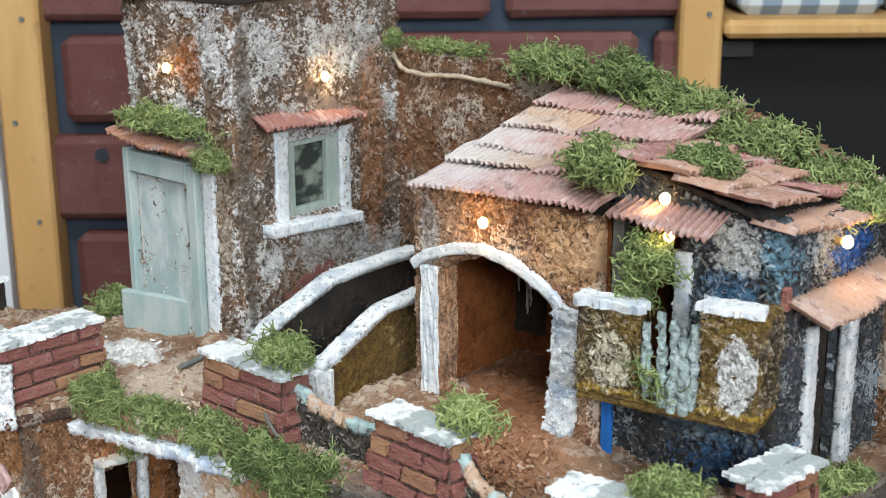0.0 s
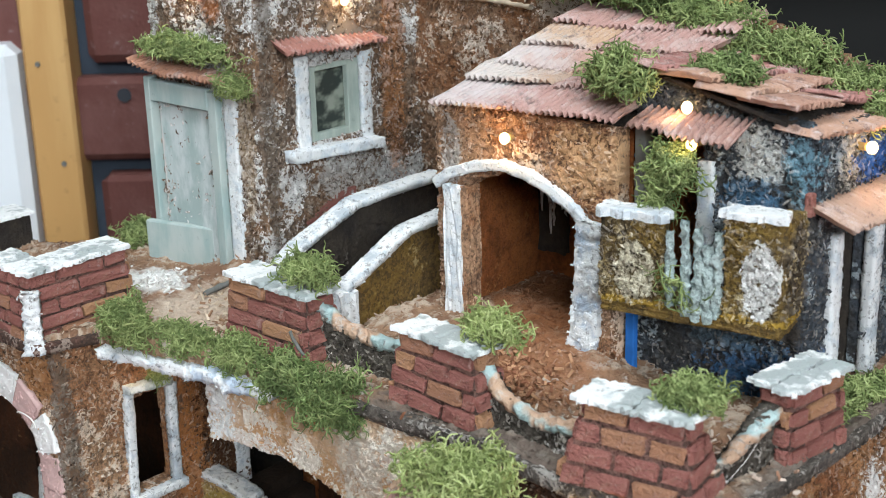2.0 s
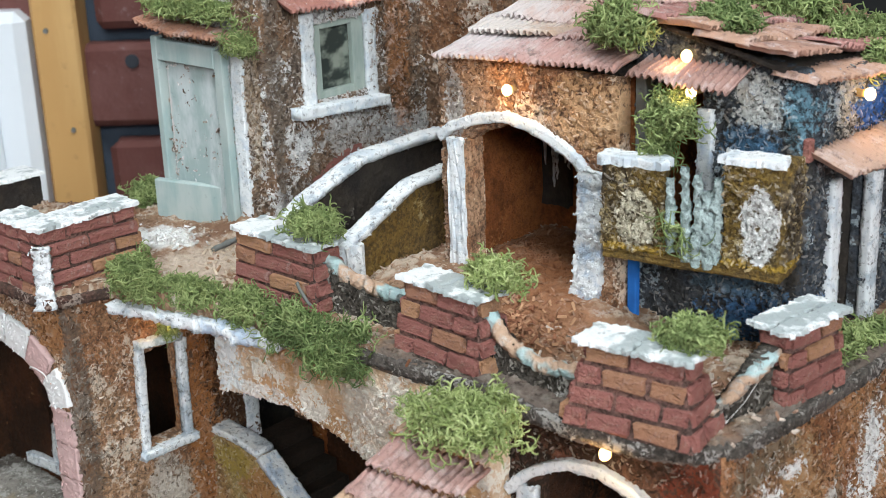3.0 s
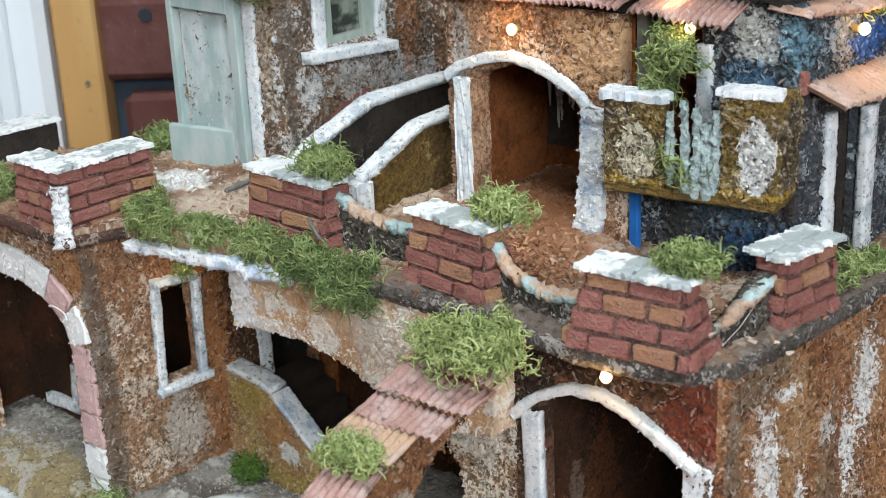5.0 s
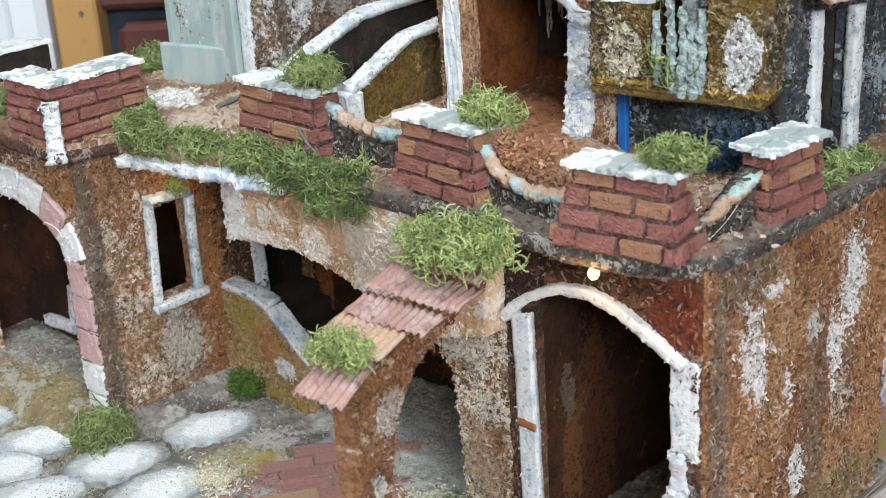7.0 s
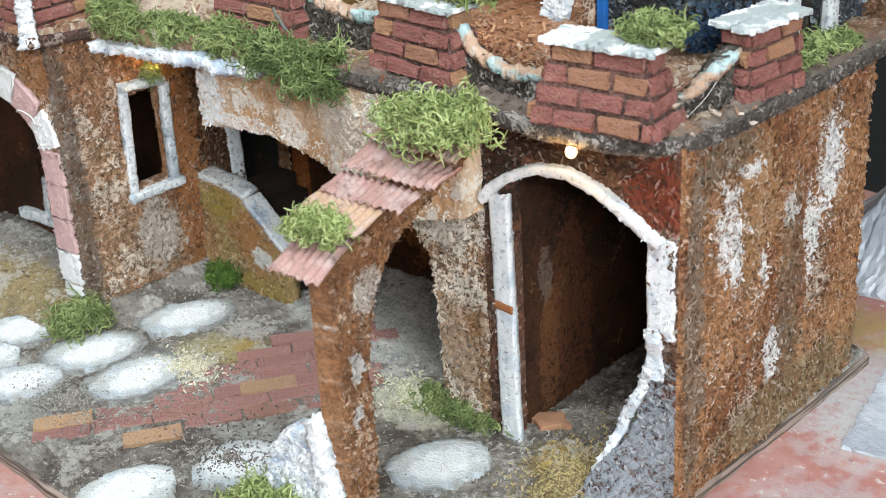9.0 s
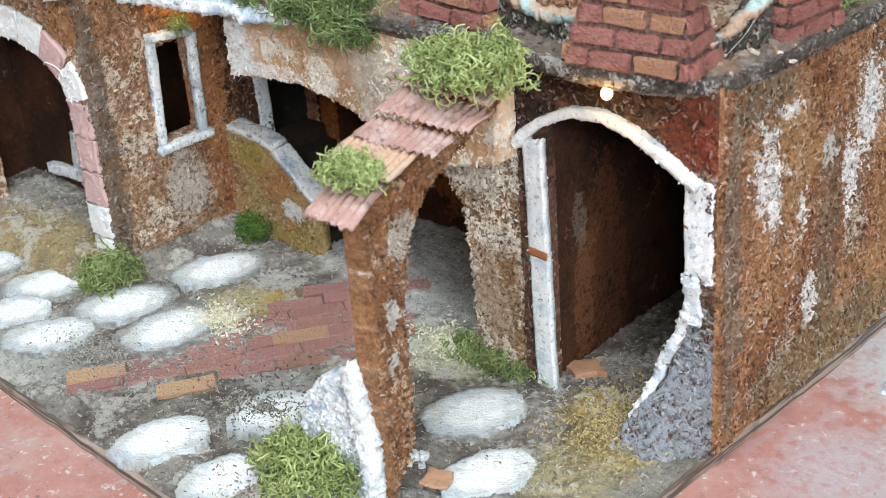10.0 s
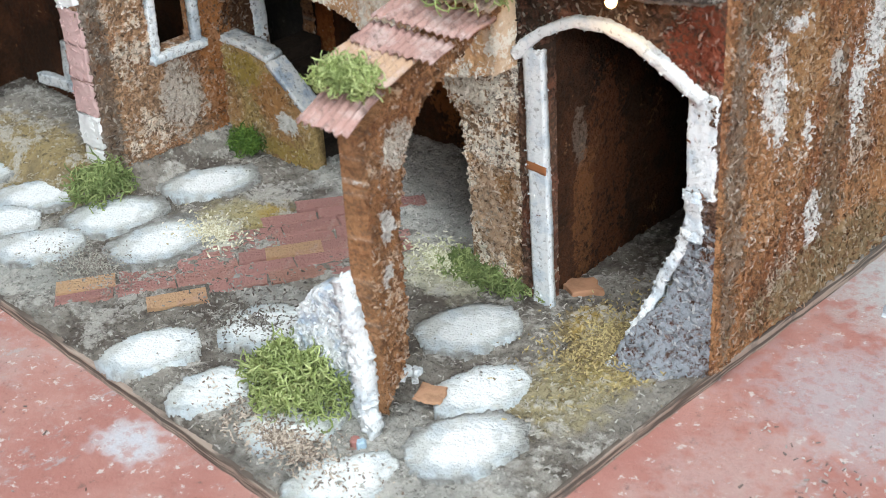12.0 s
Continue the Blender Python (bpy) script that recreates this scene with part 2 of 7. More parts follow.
def tube(name, pts, radius, material, parent=None, label="", sides=7, jit=0.0, seed=0, step=0.0015, taper=1.0):
    P = resample(pts, step)
    for _ in range(3):
        P[1:-1] = (P[:-2] + 2 * P[1:-1] + P[2:]) / 4
    T = np.gradient(P, axis=0)
    T /= np.linalg.norm(T, axis=1)[:, None]
    ref = vec(0.13, 0.31, 0.94)
    A = np.cross(T, ref)
    A /= np.linalg.norm(A, axis=1)[:, None]
    B = np.cross(T, A)
    n = len(P)
    rr = radius * np.linspace(1, taper, n)[:, None]
    X = np.stack([P + rr * (A * math.cos(k * 2 * math.pi / sides) + B * math.sin(k * 2 * math.pi / sides)) for k in range(sides)], 1).reshape(-1, 3)
    if jit:
        X = X + np.stack([grain(X, 0.0015, seed + k) - 0.5 for k in range(3)], -1) * 2 * jit
    i, j = np.meshgrid(np.arange(n - 1), np.arange(sides), indexing="ij")
    a, b = i * sides + j, i * sides + (j + 1) % sides
    Q = np.stack([a, b, b + sides, a + sides], -1).reshape(-1, 4)
    return put_mesh(name, quads_mesh(name, X, Q, True), material, parent, label)


# ---- materials ----
class Nodes:
    """A short way to write node materials in object space, in metres."""

    def __init__(self, name, rough=0.9, spec=0.3):
        self.mat = bpy.data.materials.new(name)
        self.mat.use_nodes = True
        self.t = self.mat.node_tree
        self.bsdf = self.t.nodes["Principled BSDF"]
        self.bsdf.inputs["Roughness"].default_value = rough
        self.bsdf.inputs["Specular IOR Level"].default_value = spec
        self.co = self.t.nodes.new("ShaderNodeTexCoord").outputs["Object"]

    def put(self, node, socket, value):
        s = node.inputs[socket]
        if isinstance(value, bpy.types.NodeSocket):
            self.t.links.new(value, s)
        else:
            s.default_value = (*value, 1) if isinstance(value, tuple) and len(value) == 3 and s.type == "RGBA" else value

    def noise(self, size, detail=3.0, rough=0.55, co=None, stretch=None):
        n = self.t.nodes.new("ShaderNodeTexNoise")
        c = co or self.co
        if stretch:
            mp = self.t.nodes.new("ShaderNodeVectorMath")
            mp.operation = "MULTIPLY"
            self.put(mp, 0, c)
            mp.inputs[1].default_value = stretch
            c = mp.outputs[0]
        self.put(n, "Vector", c)
        n.inputs["Scale"].default_value = 1 / size
        n.inputs["Detail"].default_value = detail
        n.inputs["Roughness"].default_value = rough
        return n.outputs[0]

    def cells(self, size, stretch=(1, 1, 1), feature="F1", out=0):
        n = self.t.nodes.new("ShaderNodeTexVoronoi")
        n.feature = feature
        mp = self.t.nodes.new("ShaderNodeVectorMath")
        mp.operation = "MULTIPLY"
        self.put(mp, 0, self.co)
        mp.inputs[1].default_value = stretch
        self.put(n, "Vector", mp.outputs[0])
        n.inputs["Scale"].default_value = 1 / size
        return n.outputs[out]

    def ramp(self, value, lo, hi, to0=0.0, to1=1.0):
        n = self.t.nodes.new("ShaderNodeMapRange")
        n.interpolation_type = "SMOOTHSTEP"
        self.put(n, 0, value)
        for k, x in zip((1, 2, 3, 4), (lo, hi, to0, to1)):
            n.inputs[k].default_value = x
        return n.outputs[0]

    def math(self, op, a, b=0.0):
        n = self.t.nodes.new("ShaderNodeMath")
        n.operation = op
        self.put(n, 0, a)
        self.put(n, 1, b)
        return n.outputs[0]

    def mix(self, fac, a, b, blend="MIX"):
        n = self.t.nodes.new("ShaderNodeMix")
        n.data_type, n.blend_type = "RGBA", blend
        self.put(n, 0, fac)
        self.put(n, 6, a)
        self.put(n, 7, b)
        return n.outputs[2]

    def spot(self, at, size, rag=0.5, edge=0.35, grainsize=0.006):
        """1 within the ellipsoid at, size; 0 outside, with a ragged edge."""
        s = self.t.nodes.new("ShaderNodeVectorMath")
        s.operation = "SUBTRACT"
        self.put(s, 0, self.co)
        s.inputs[1].default_value = at
        m = self.t.nodes.new("ShaderNodeVectorMath")
        m.operation = "MULTIPLY"
        self.put(m, 0, s.outputs[0])
        m.inputs[1].default_value = tuple(1 / k for k in size)
        ln = self.t.nodes.new("ShaderNodeVectorMath")
        ln.operation = "LENGTH"
        self.put(ln, 0, m.outputs[0])
        d = self.math("ADD", ln.outputs["Value"], self.math("MULTIPLY", self.math("SUBTRACT", self.noise(grainsize, 4), 0.5), rag * 2))
        return self.ramp(d, 1 - edge, 1 + edge, 1.0, 0.0)

    def grains(self, size):
        """An even random value for each grain of that size."""
        n = self.t.nodes.new("ShaderNodeTexVoronoi")
        n.inputs["Scale"].default_value = 1 / size
        self.put(n, "Vector", self.co)
        x = self.t.nodes.new("ShaderNodeSeparateColor")
        self.put(x, 0, n.outputs["Color"])
        return x.outputs[0]

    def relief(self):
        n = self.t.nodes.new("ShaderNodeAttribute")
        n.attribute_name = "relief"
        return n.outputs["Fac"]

    def tone(self):
        n = self.t.nodes.new("ShaderNodeAttribute")
        n.attribute_name = "tone"
        return self.math("ADD", n.outputs["Fac"], self.math("MULTIPLY", self.math("LESS_THAN", n.outputs["Fac"], 0.05), 0.5))

    def random(self):
        return self.t.nodes.new("ShaderNodeObjectInfo").outputs["Random"]

    def island(self):
        return self.t.nodes.new("ShaderNodeNewGeometry").outputs["Random Per Island"]

    def done(self, colour, height=None, depth=0.0005, strength=0.6, rough=None):
        self.put(self.bsdf, "Base Color", colour)
        if rough is not None:
            self.put(self.bsdf, "Roughness", rough)
        if height is not None:
            b = self.t.nodes.new("ShaderNodeBump")
            b.inputs["Distance"].default_value = depth
            b.inputs["Strength"].default_value = strength
            self.put(b, "Height", height)
            self.put(self.bsdf, "Normal", b.outputs[0])
        return self.mat


def muted(c, k=0.86):
    g = 0.3 * c[0] + 0.55 * c[1] + 0.15 * c[2]
    return tuple(g + (x - g) * k for x in c)


def plaster(name, base, second, dark, light=(0.72, 0.7, 0.68), white=0.45, spots=(), patch=0.02, dirt=0.5, gain=0.7):
    """Sawdust plaster: two earth colours in patches, dark dirt, a light dry-brushed paint caught on its crumbs in
    clouds, and gap shade put into the colour.
    """
    base, second, dark = muted(base, 0.93), muted(second, 0.93), muted(dark)
    m = Nodes(name, 0.92, 0.2)
    fine = m.noise(0.0007, 3, 0.6)
    crumb = m.noise(0.0021, 5, 0.68)
    run = (1, 1, 0.8)
    c = m.mix(m.ramp(m.noise(patch, 4, 0.6, stretch=run), 0.42, 0.6), base, second)
    c = m.mix(m.ramp(m.noise(0.0045, 5, 0.7), 0.5, 0.7, 0, 0.5), c, tuple(0.55 * k for k in second))
    c = m.mix(m.math("MULTIPLY", m.ramp(m.noise(patch * 0.6, 5, 0.7, stretch=run), 0.5, 0.68), dirt), c, dark)
    each = m.grains(0.0009)
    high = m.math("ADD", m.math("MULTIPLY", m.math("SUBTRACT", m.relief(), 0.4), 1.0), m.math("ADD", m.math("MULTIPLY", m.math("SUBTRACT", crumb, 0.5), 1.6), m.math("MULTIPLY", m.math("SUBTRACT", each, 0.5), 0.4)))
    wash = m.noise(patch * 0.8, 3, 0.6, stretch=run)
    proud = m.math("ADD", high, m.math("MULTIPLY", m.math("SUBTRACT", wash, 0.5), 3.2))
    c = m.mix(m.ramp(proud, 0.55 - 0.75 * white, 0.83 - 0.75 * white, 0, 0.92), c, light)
    lump = m.math("ADD", m.math("ADD", crumb, -0.13), m.math("ADD", m.math("MULTIPLY", each, 0.22), m.math("MULTIPLY", fine, 0.25)))
    # Bump hollows darkened, crumb tops paled: relief shading put into the colour.
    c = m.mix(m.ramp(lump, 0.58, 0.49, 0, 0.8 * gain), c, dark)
    c = m.mix(m.ramp(lump, 0.63, 0.78, 0, 0.5 * gain), c, tuple(min(0.85, 0.25 * k + 1.15 * b) for k, b in zip(light, base)))
    for at, size, colour, amount, *rag in spots:
        on = m.math("ADD", m.math("MULTIPLY", high, 1.2), m.math("MULTIPLY", m.spot(at, size, *rag), 1.2))
        c = m.mix(m.ramp(on, 0.7, 1.25, 0, amount), c, colour)
    tone = m.tone()
    # Low tone multiplies in the painted shade between shavings.
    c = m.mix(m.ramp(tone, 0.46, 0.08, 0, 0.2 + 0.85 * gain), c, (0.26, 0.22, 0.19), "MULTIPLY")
    c = m.mix(m.ramp(tone, 0.55, 1.0, 0, 0.5 + 0.3 * gain), c, (0.34, 0.3, 0.26), "SCREEN")
    return m.done(c, m.math("ADD", m.math("MULTIPLY", fine, 0.6), m.math("ADD", m.math("MULTIPLY", each, 0.3), m.math("MULTIPLY", crumb, 1.5))), 0.0013, 1.0)


OCHRE, RUST, EARTH = (0.36, 0.2, 0.1), (0.3, 0.1, 0.035), (0.055, 0.04, 0.032)
WHITE, CREAM = (0.8, 0.82, 0.84), (0.66, 0.58, 0.48)
BLUE, TEAL = (0.03, 0.13, 0.36), (0.25, 0.42, 0.44)


def white_paint(name, grey=(0.58, 0.63, 0.68), dirt=(0.16, 0.15, 0.14), amount=0.4):
    m = Nodes(name, 0.8, 0.25)
    fine, crumb = m.noise(0.0007, 3), m.noise(0.002, 5, 0.68)
    c = m.mix(m.ramp(m.noise(0.009, 4, 0.6), 0.48, 0.66), (0.78, 0.79, 0.8), grey)
    c = m.mix(m.math("MULTIPLY", m.ramp(m.noise(0.0045, 5, 0.7), 0.5, 0.68), amount), c, grey)
    c = m.mix(m.math("MULTIPLY", m.ramp(m.noise(0.0035, 5, 0.75), 0.54, 0.7), amount), c, dirt)
    c = m.mix(m.ramp(crumb, 0.45, 0.35, 0, 0.3 + 0.6 * amount), c, dirt)
    c = m.mix(m.ramp(m.tone(), 0.42, 0.1, 0, 0.75 * amount), c, tuple(0.5 * g + 0.5 * d for g, d in zip(grey, dirt)))
    return m.done(c, m.math("ADD", m.math("MULTIPLY", fine, 0.7), m.math("MULTIPLY", crumb, 1.2)), 0.0008, 0.7)


def cap_paint():
    m = Nodes("capstone_paint", 0.8, 0.3)
    edge = m.noise(0.003, 5, 0.7)
    c = m.mix(m.ramp(m.math("ADD", m.noise(0.016, 3, 0.6), m.math("MULTIPLY", edge, 0.3)), 0.56, 0.65), (0.42, 0.46, 0.46), (0.86, 0.87, 0.87))
    c = m.mix(m.ramp(m.noise(0.006, 4, 0.6), 0.55, 0.7, 0, 0.5), c, (0.42, 0.5, 0.5))
    c = m.mix(m.ramp(edge, 0.57, 0.7, 0, 0.75), c, (0.14, 0.135, 0.13))
    return m.done(c, m.math("ADD", m.noise(0.0012, 4), m.noise(0.004, 3)), 0.0009, 0.9)


M_WHITE = white_paint("white_roughcast")
M_BLUEWHITE = white_paint("pale_blue_roughcast", (0.44, 0.52, 0.63), (0.2, 0.2, 0.2), 0.6)
M_WHITE_WORN = white_paint("worn_white_roughcast", (0.46, 0.51, 0.56), (0.13, 0.12, 0.11), 0.7)
M_RIGHT = plaster("rusty_plaster", (0.5, 0.235, 0.095), (0.34, 0.13, 0.05), (0.13, 0.09, 0.055), (0.62, 0.5, 0.4), 0.12, [((0, 0.003, 0.06), (0.02, 0.006, 0.07), (0.24, 0.2, 0.16), 0.7), ((0, 0.02, 0.112), (0.02, 0.02, 0.008), (0.24, 0.19, 0.13), 0.8), ((0, 0.036, 0.09), (0.02, 0.016, 0.025), (0.46, 0.26, 0.12), 0.7), ((0, 0.06, 0.045), (0.02, 0.008, 0.05), (0.2, 0.15, 0.1), 0.6), ((0, 0.0205, 0.091), (0.02, 0.009, 0.018), (0.92, 0.9, 0.88), 0.9, 1.1, 0.75, 0.005), ((0, 0.031, 0.104), (0.02, 0.006, 0.003), (0.92, 0.9, 0.88), 0.9, 1.1, 0.75, 0.005), ((0, 0.025, 0.078), (0.02, 0.004, 0.013), (0.92, 0.9, 0.88), 0.9, 1.1, 0.75, 0.005), ((0, 0.083, 0.09), (0.02, 0.0095, 0.02), (0.92, 0.9, 0.88), 0.95, 1.1, 0.75, 0.005), ((0, 0.072, 0.071), (0.02, 0.006, 0.016), (0.92, 0.9, 0.88), 0.95, 1.1, 0.75, 0.005), ((0, 0.043, 0.067), (0.02, 0.0028, 0.007), (0.92, 0.9, 0.88), 0.9, 1.1, 0.75, 0.005), ((0, 0.051, 0.033), (0.02, 0.0055, 0.014), (0.92, 0.9, 0.88), 0.9, 1.1, 0.75, 0.005), ((0, 0.057, 0.083), (0.02, 0.004, 0.008), (0.7, 0.66, 0.62), 0.8, 0.9), ((0, 0.07, 0.01), (0.02, 0.06, 0.013), (0.3, 0.23, 0.13), 0.7), ((0, 0.1, 0.06), (0.02, 0.012, 0.05), (0.5, 0.25, 0.11), 0.7)], 0.03, 0.55)
# Near-black spot left of the arch: shadow put into the sooty brown colour.
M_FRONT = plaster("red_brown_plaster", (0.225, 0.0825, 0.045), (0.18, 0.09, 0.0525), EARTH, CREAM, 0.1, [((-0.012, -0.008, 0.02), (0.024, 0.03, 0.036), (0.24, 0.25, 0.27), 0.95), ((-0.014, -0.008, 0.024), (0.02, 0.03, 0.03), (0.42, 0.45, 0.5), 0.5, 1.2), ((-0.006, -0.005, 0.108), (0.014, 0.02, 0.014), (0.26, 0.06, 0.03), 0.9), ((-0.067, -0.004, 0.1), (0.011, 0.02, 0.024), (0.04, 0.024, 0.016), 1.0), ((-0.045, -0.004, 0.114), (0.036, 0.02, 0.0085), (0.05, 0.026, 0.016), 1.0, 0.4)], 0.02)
M_MID = plaster("cream_brown_plaster", (0.84, 0.62, 0.43), (0.74, 0.42, 0.2), (0.34, 0.2, 0.11), (0.95, 0.87, 0.77), 0.72, [((-0.196, -0.015, 0.103), (0.01, 0.02, 0.016), (0.93, 0.93, 0.92), 0.9), ((-0.176, -0.015, 0.094), (0.02, 0.02, 0.005), (0.93, 0.92, 0.9), 0.7), ((-0.125, -0.015, 0.1), (0.012, 0.02, 0.02), (0.84, 0.76, 0.66), 0.7), ((-0.155, -0.015, 0.112), (0.016, 0.02, 0.008), (0.56, 0.3, 0.13), 0.7)], dirt=0.25, gain=0.05)
# Deep dark spot paints in shade; orange beside it is rust and bulb glow.
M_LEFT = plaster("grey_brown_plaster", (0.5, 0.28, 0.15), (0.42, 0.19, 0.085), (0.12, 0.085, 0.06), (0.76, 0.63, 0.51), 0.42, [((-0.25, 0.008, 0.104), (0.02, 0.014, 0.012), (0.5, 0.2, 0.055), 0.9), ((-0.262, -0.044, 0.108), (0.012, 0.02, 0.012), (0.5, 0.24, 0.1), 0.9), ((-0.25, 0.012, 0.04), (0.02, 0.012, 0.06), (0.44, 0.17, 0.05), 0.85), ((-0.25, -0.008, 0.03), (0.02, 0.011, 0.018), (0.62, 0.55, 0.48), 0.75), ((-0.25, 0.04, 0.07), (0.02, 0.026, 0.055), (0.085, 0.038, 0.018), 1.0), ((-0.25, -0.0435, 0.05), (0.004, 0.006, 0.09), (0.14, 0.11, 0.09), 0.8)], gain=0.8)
# Inner walls: brown taken darker, the rooms' shade put into the colour.
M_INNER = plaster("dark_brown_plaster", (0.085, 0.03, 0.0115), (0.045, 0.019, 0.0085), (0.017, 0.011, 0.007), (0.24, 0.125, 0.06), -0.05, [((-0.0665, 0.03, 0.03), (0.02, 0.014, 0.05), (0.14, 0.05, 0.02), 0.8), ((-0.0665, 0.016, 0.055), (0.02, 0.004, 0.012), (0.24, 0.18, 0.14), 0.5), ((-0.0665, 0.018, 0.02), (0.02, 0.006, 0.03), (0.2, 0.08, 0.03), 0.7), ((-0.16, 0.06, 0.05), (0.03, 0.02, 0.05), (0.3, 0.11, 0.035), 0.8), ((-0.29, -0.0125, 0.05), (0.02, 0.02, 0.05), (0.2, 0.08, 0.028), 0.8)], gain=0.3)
# Orange raised so the plaster colour carries the porch's inner glow.
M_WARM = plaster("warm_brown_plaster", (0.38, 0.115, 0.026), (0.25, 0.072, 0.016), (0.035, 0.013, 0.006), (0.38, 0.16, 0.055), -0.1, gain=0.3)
M_TOWER = plaster("grey_pebbled_plaster", (0.27, 0.19, 0.135), (0.3, 0.165, 0.09), (0.085, 0.066, 0.056), (0.82, 0.8, 0.79), 0.62, [((-0.23, 0.098, 0.24), (0.02, 0.026, 0.012), (0.75, 0.75, 0.74), 0.7), ((-0.23, 0.112, 0.2), (0.02, 0.008, 0.05), (0.42, 0.17, 0.06), 0.7), ((-0.293, 0.042, 0.225), (0.008, 0.02, 0.022), (0.75, 0.75, 0.74), 0.9), ((-0.23, 0.085, 0.16), (0.02, 0.022, 0.01), (0.62, 0.6, 0.58), 0.65), ((-0.253, 0.042, 0.236), (0.007, 0.02, 0.012), (0.42, 0.15, 0.05), 0.7), ((-0.237, 0.042, 0.18), (0.005, 0.02, 0.035), (0.5, 0.36, 0.24), 0.7), ((-0.23, 0.045, 0.2), (0.02, 0.004, 0.07), (0.2, 0.16, 0.13), 0.7)])
M_BACKWALL = plaster("ochre_pebbled_plaster", (0.296, 0.164, 0.0936), (0.281, 0.117, 0.0468), (0.1, 0.07, 0.05), (0.6, 0.5, 0.42), 0.42)
M_HOUSE = plaster("orange_plaster", (0.54, 0.31, 0.18), (0.42, 0.19, 0.09), EARTH, (0.8, 0.62, 0.48), 0.35, [((-0.083, 0.05, 0.195), (0.018, 0.02, 0.014), (0.72, 0.42, 0.22), 0.9), ((-0.14, 0.05, 0.19), (0.005, 0.02, 0.014), (0.5, 0.47, 0.45), 0.8)])
M_BLUE = plaster("blue_pebbled_plaster", (0.072, 0.068, 0.068), (0.08, 0.096, 0.12), (0.03, 0.028, 0.028), (0.4, 0.46, 0.5), 0.3, [((-0.028, 0.06, 0.203), (0.009, 0.02, 0.01), (0.62, 0.61, 0.58), 0.85, 1.0, 0.6, 0.004), ((-0.014, 0.085, 0.2), (0.02, 0.01, 0.012), (0.6, 0.58, 0.55), 0.7, 1.0, 0.6, 0.004), ((-0.012, 0.1, 0.197), (0.02, 0.016, 0.008), (0.03, 0.12, 0.42), 0.95, 1.0, 0.6, 0.004), ((-0.016, 0.06, 0.2), (0.005, 0.01, 0.014), (0.2, 0.38, 0.48), 0.8, 1.0, 0.6, 0.004), ((-0.03, 0.06, 0.19), (0.012, 0.02, 0.006), (0.08, 0.2, 0.34), 0.7, 1.0, 0.6, 0.004), ((-0.018, 0.06, 0.165), (0.006, 0.02, 0.032), (0.07, 0.055, 0.045), 0.9, 1.0, 0.6, 0.004), ((-0.026, 0.06, 0.134), (0.018, 0.02, 0.012), (0.07, 0.17, 0.34), 0.9, 1.0, 0.6, 0.004), ((-0.036, 0.06, 0.146), (0.016, 0.02, 0.007), (0.16, 0.25, 0.33), 0.6, 1.0, 0.6, 0.004)])
M_BALCONY = plaster("mustard_plaster", (0.281, 0.172, 0.0351), (0.117, 0.0858, 0.0546), EARTH, (0.46, 0.36, 0.2), 0.12, [((-0.035, 0.035, 0.158), (0.05, 0.02, 0.0022), (0.5, 0.31, 0.05), 0.9), ((-0.0168, 0.035, 0.1715), (0.0062, 0.02, 0.0122), (0.84, 0.82, 0.8), 1.0, 0.3, 0.15), ((-0.0556, 0.035, 0.168), (0.0068, 0.02, 0.0095), (0.74, 0.66, 0.5), 0.9, 0.4, 0.2)])
M_YELLOW = plaster("ochre_yellow_plaster", (0.221, 0.128, 0.0255), (0.17, 0.102, 0.034), (0.05, 0.035, 0.02), (0.4, 0.3, 0.15), 0.0)
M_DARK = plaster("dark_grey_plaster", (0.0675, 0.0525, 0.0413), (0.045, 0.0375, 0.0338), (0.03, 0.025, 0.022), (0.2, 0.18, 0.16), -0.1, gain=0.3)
# Near-black colour puts the stairwell's darkness into the plaster.
M_UNLIT = plaster("unlit_plaster", (0.035, 0.022, 0.015), (0.025, 0.018, 0.013), (0.015, 0.012, 0.01), (0.1, 0.07, 0.05), -0.1, gain=0.3)
M_STAIR = plaster("stained_ochre_plaster", (0.56, 0.38, 0.14), (0.52, 0.28, 0.11), (0.14, 0.1, 0.05), (0.66, 0.58, 0.46), 0.15, [((-0.222, 0.015, 0.028), (0.013, 0.02, 0.011), (0.52, 0.26, 0.1), 0.9), ((-0.236, 0.015, 0.037), (0.012, 0.02, 0.008), (0.48, 0.34, 0.08), 0.9), ((-0.211, 0.015, 0.019), (0.0065, 0.02, 0.0055), (0.82, 0.8, 0.77), 0.95), ((-0.213, 0.015, 0.006), (0.016, 0.02, 0.0055), (0.44, 0.31, 0.09), 0.85)], gain=0.5)
M_SLAB = plaster("dark_board_edge", (0.15, 0.125, 0.108), (0.1, 0.085, 0.07), (0.04, 0.037, 0.035), (0.42, 0.39, 0.36), 0.3)
M_CAP = cap_paint()
M_CORE = plaster("brick_mortar", (0.3, 0.15, 0.12), (0.19, 0.105, 0.085), (0.05, 0.035, 0.03), (0.34, 0.22, 0.18), 0.0)


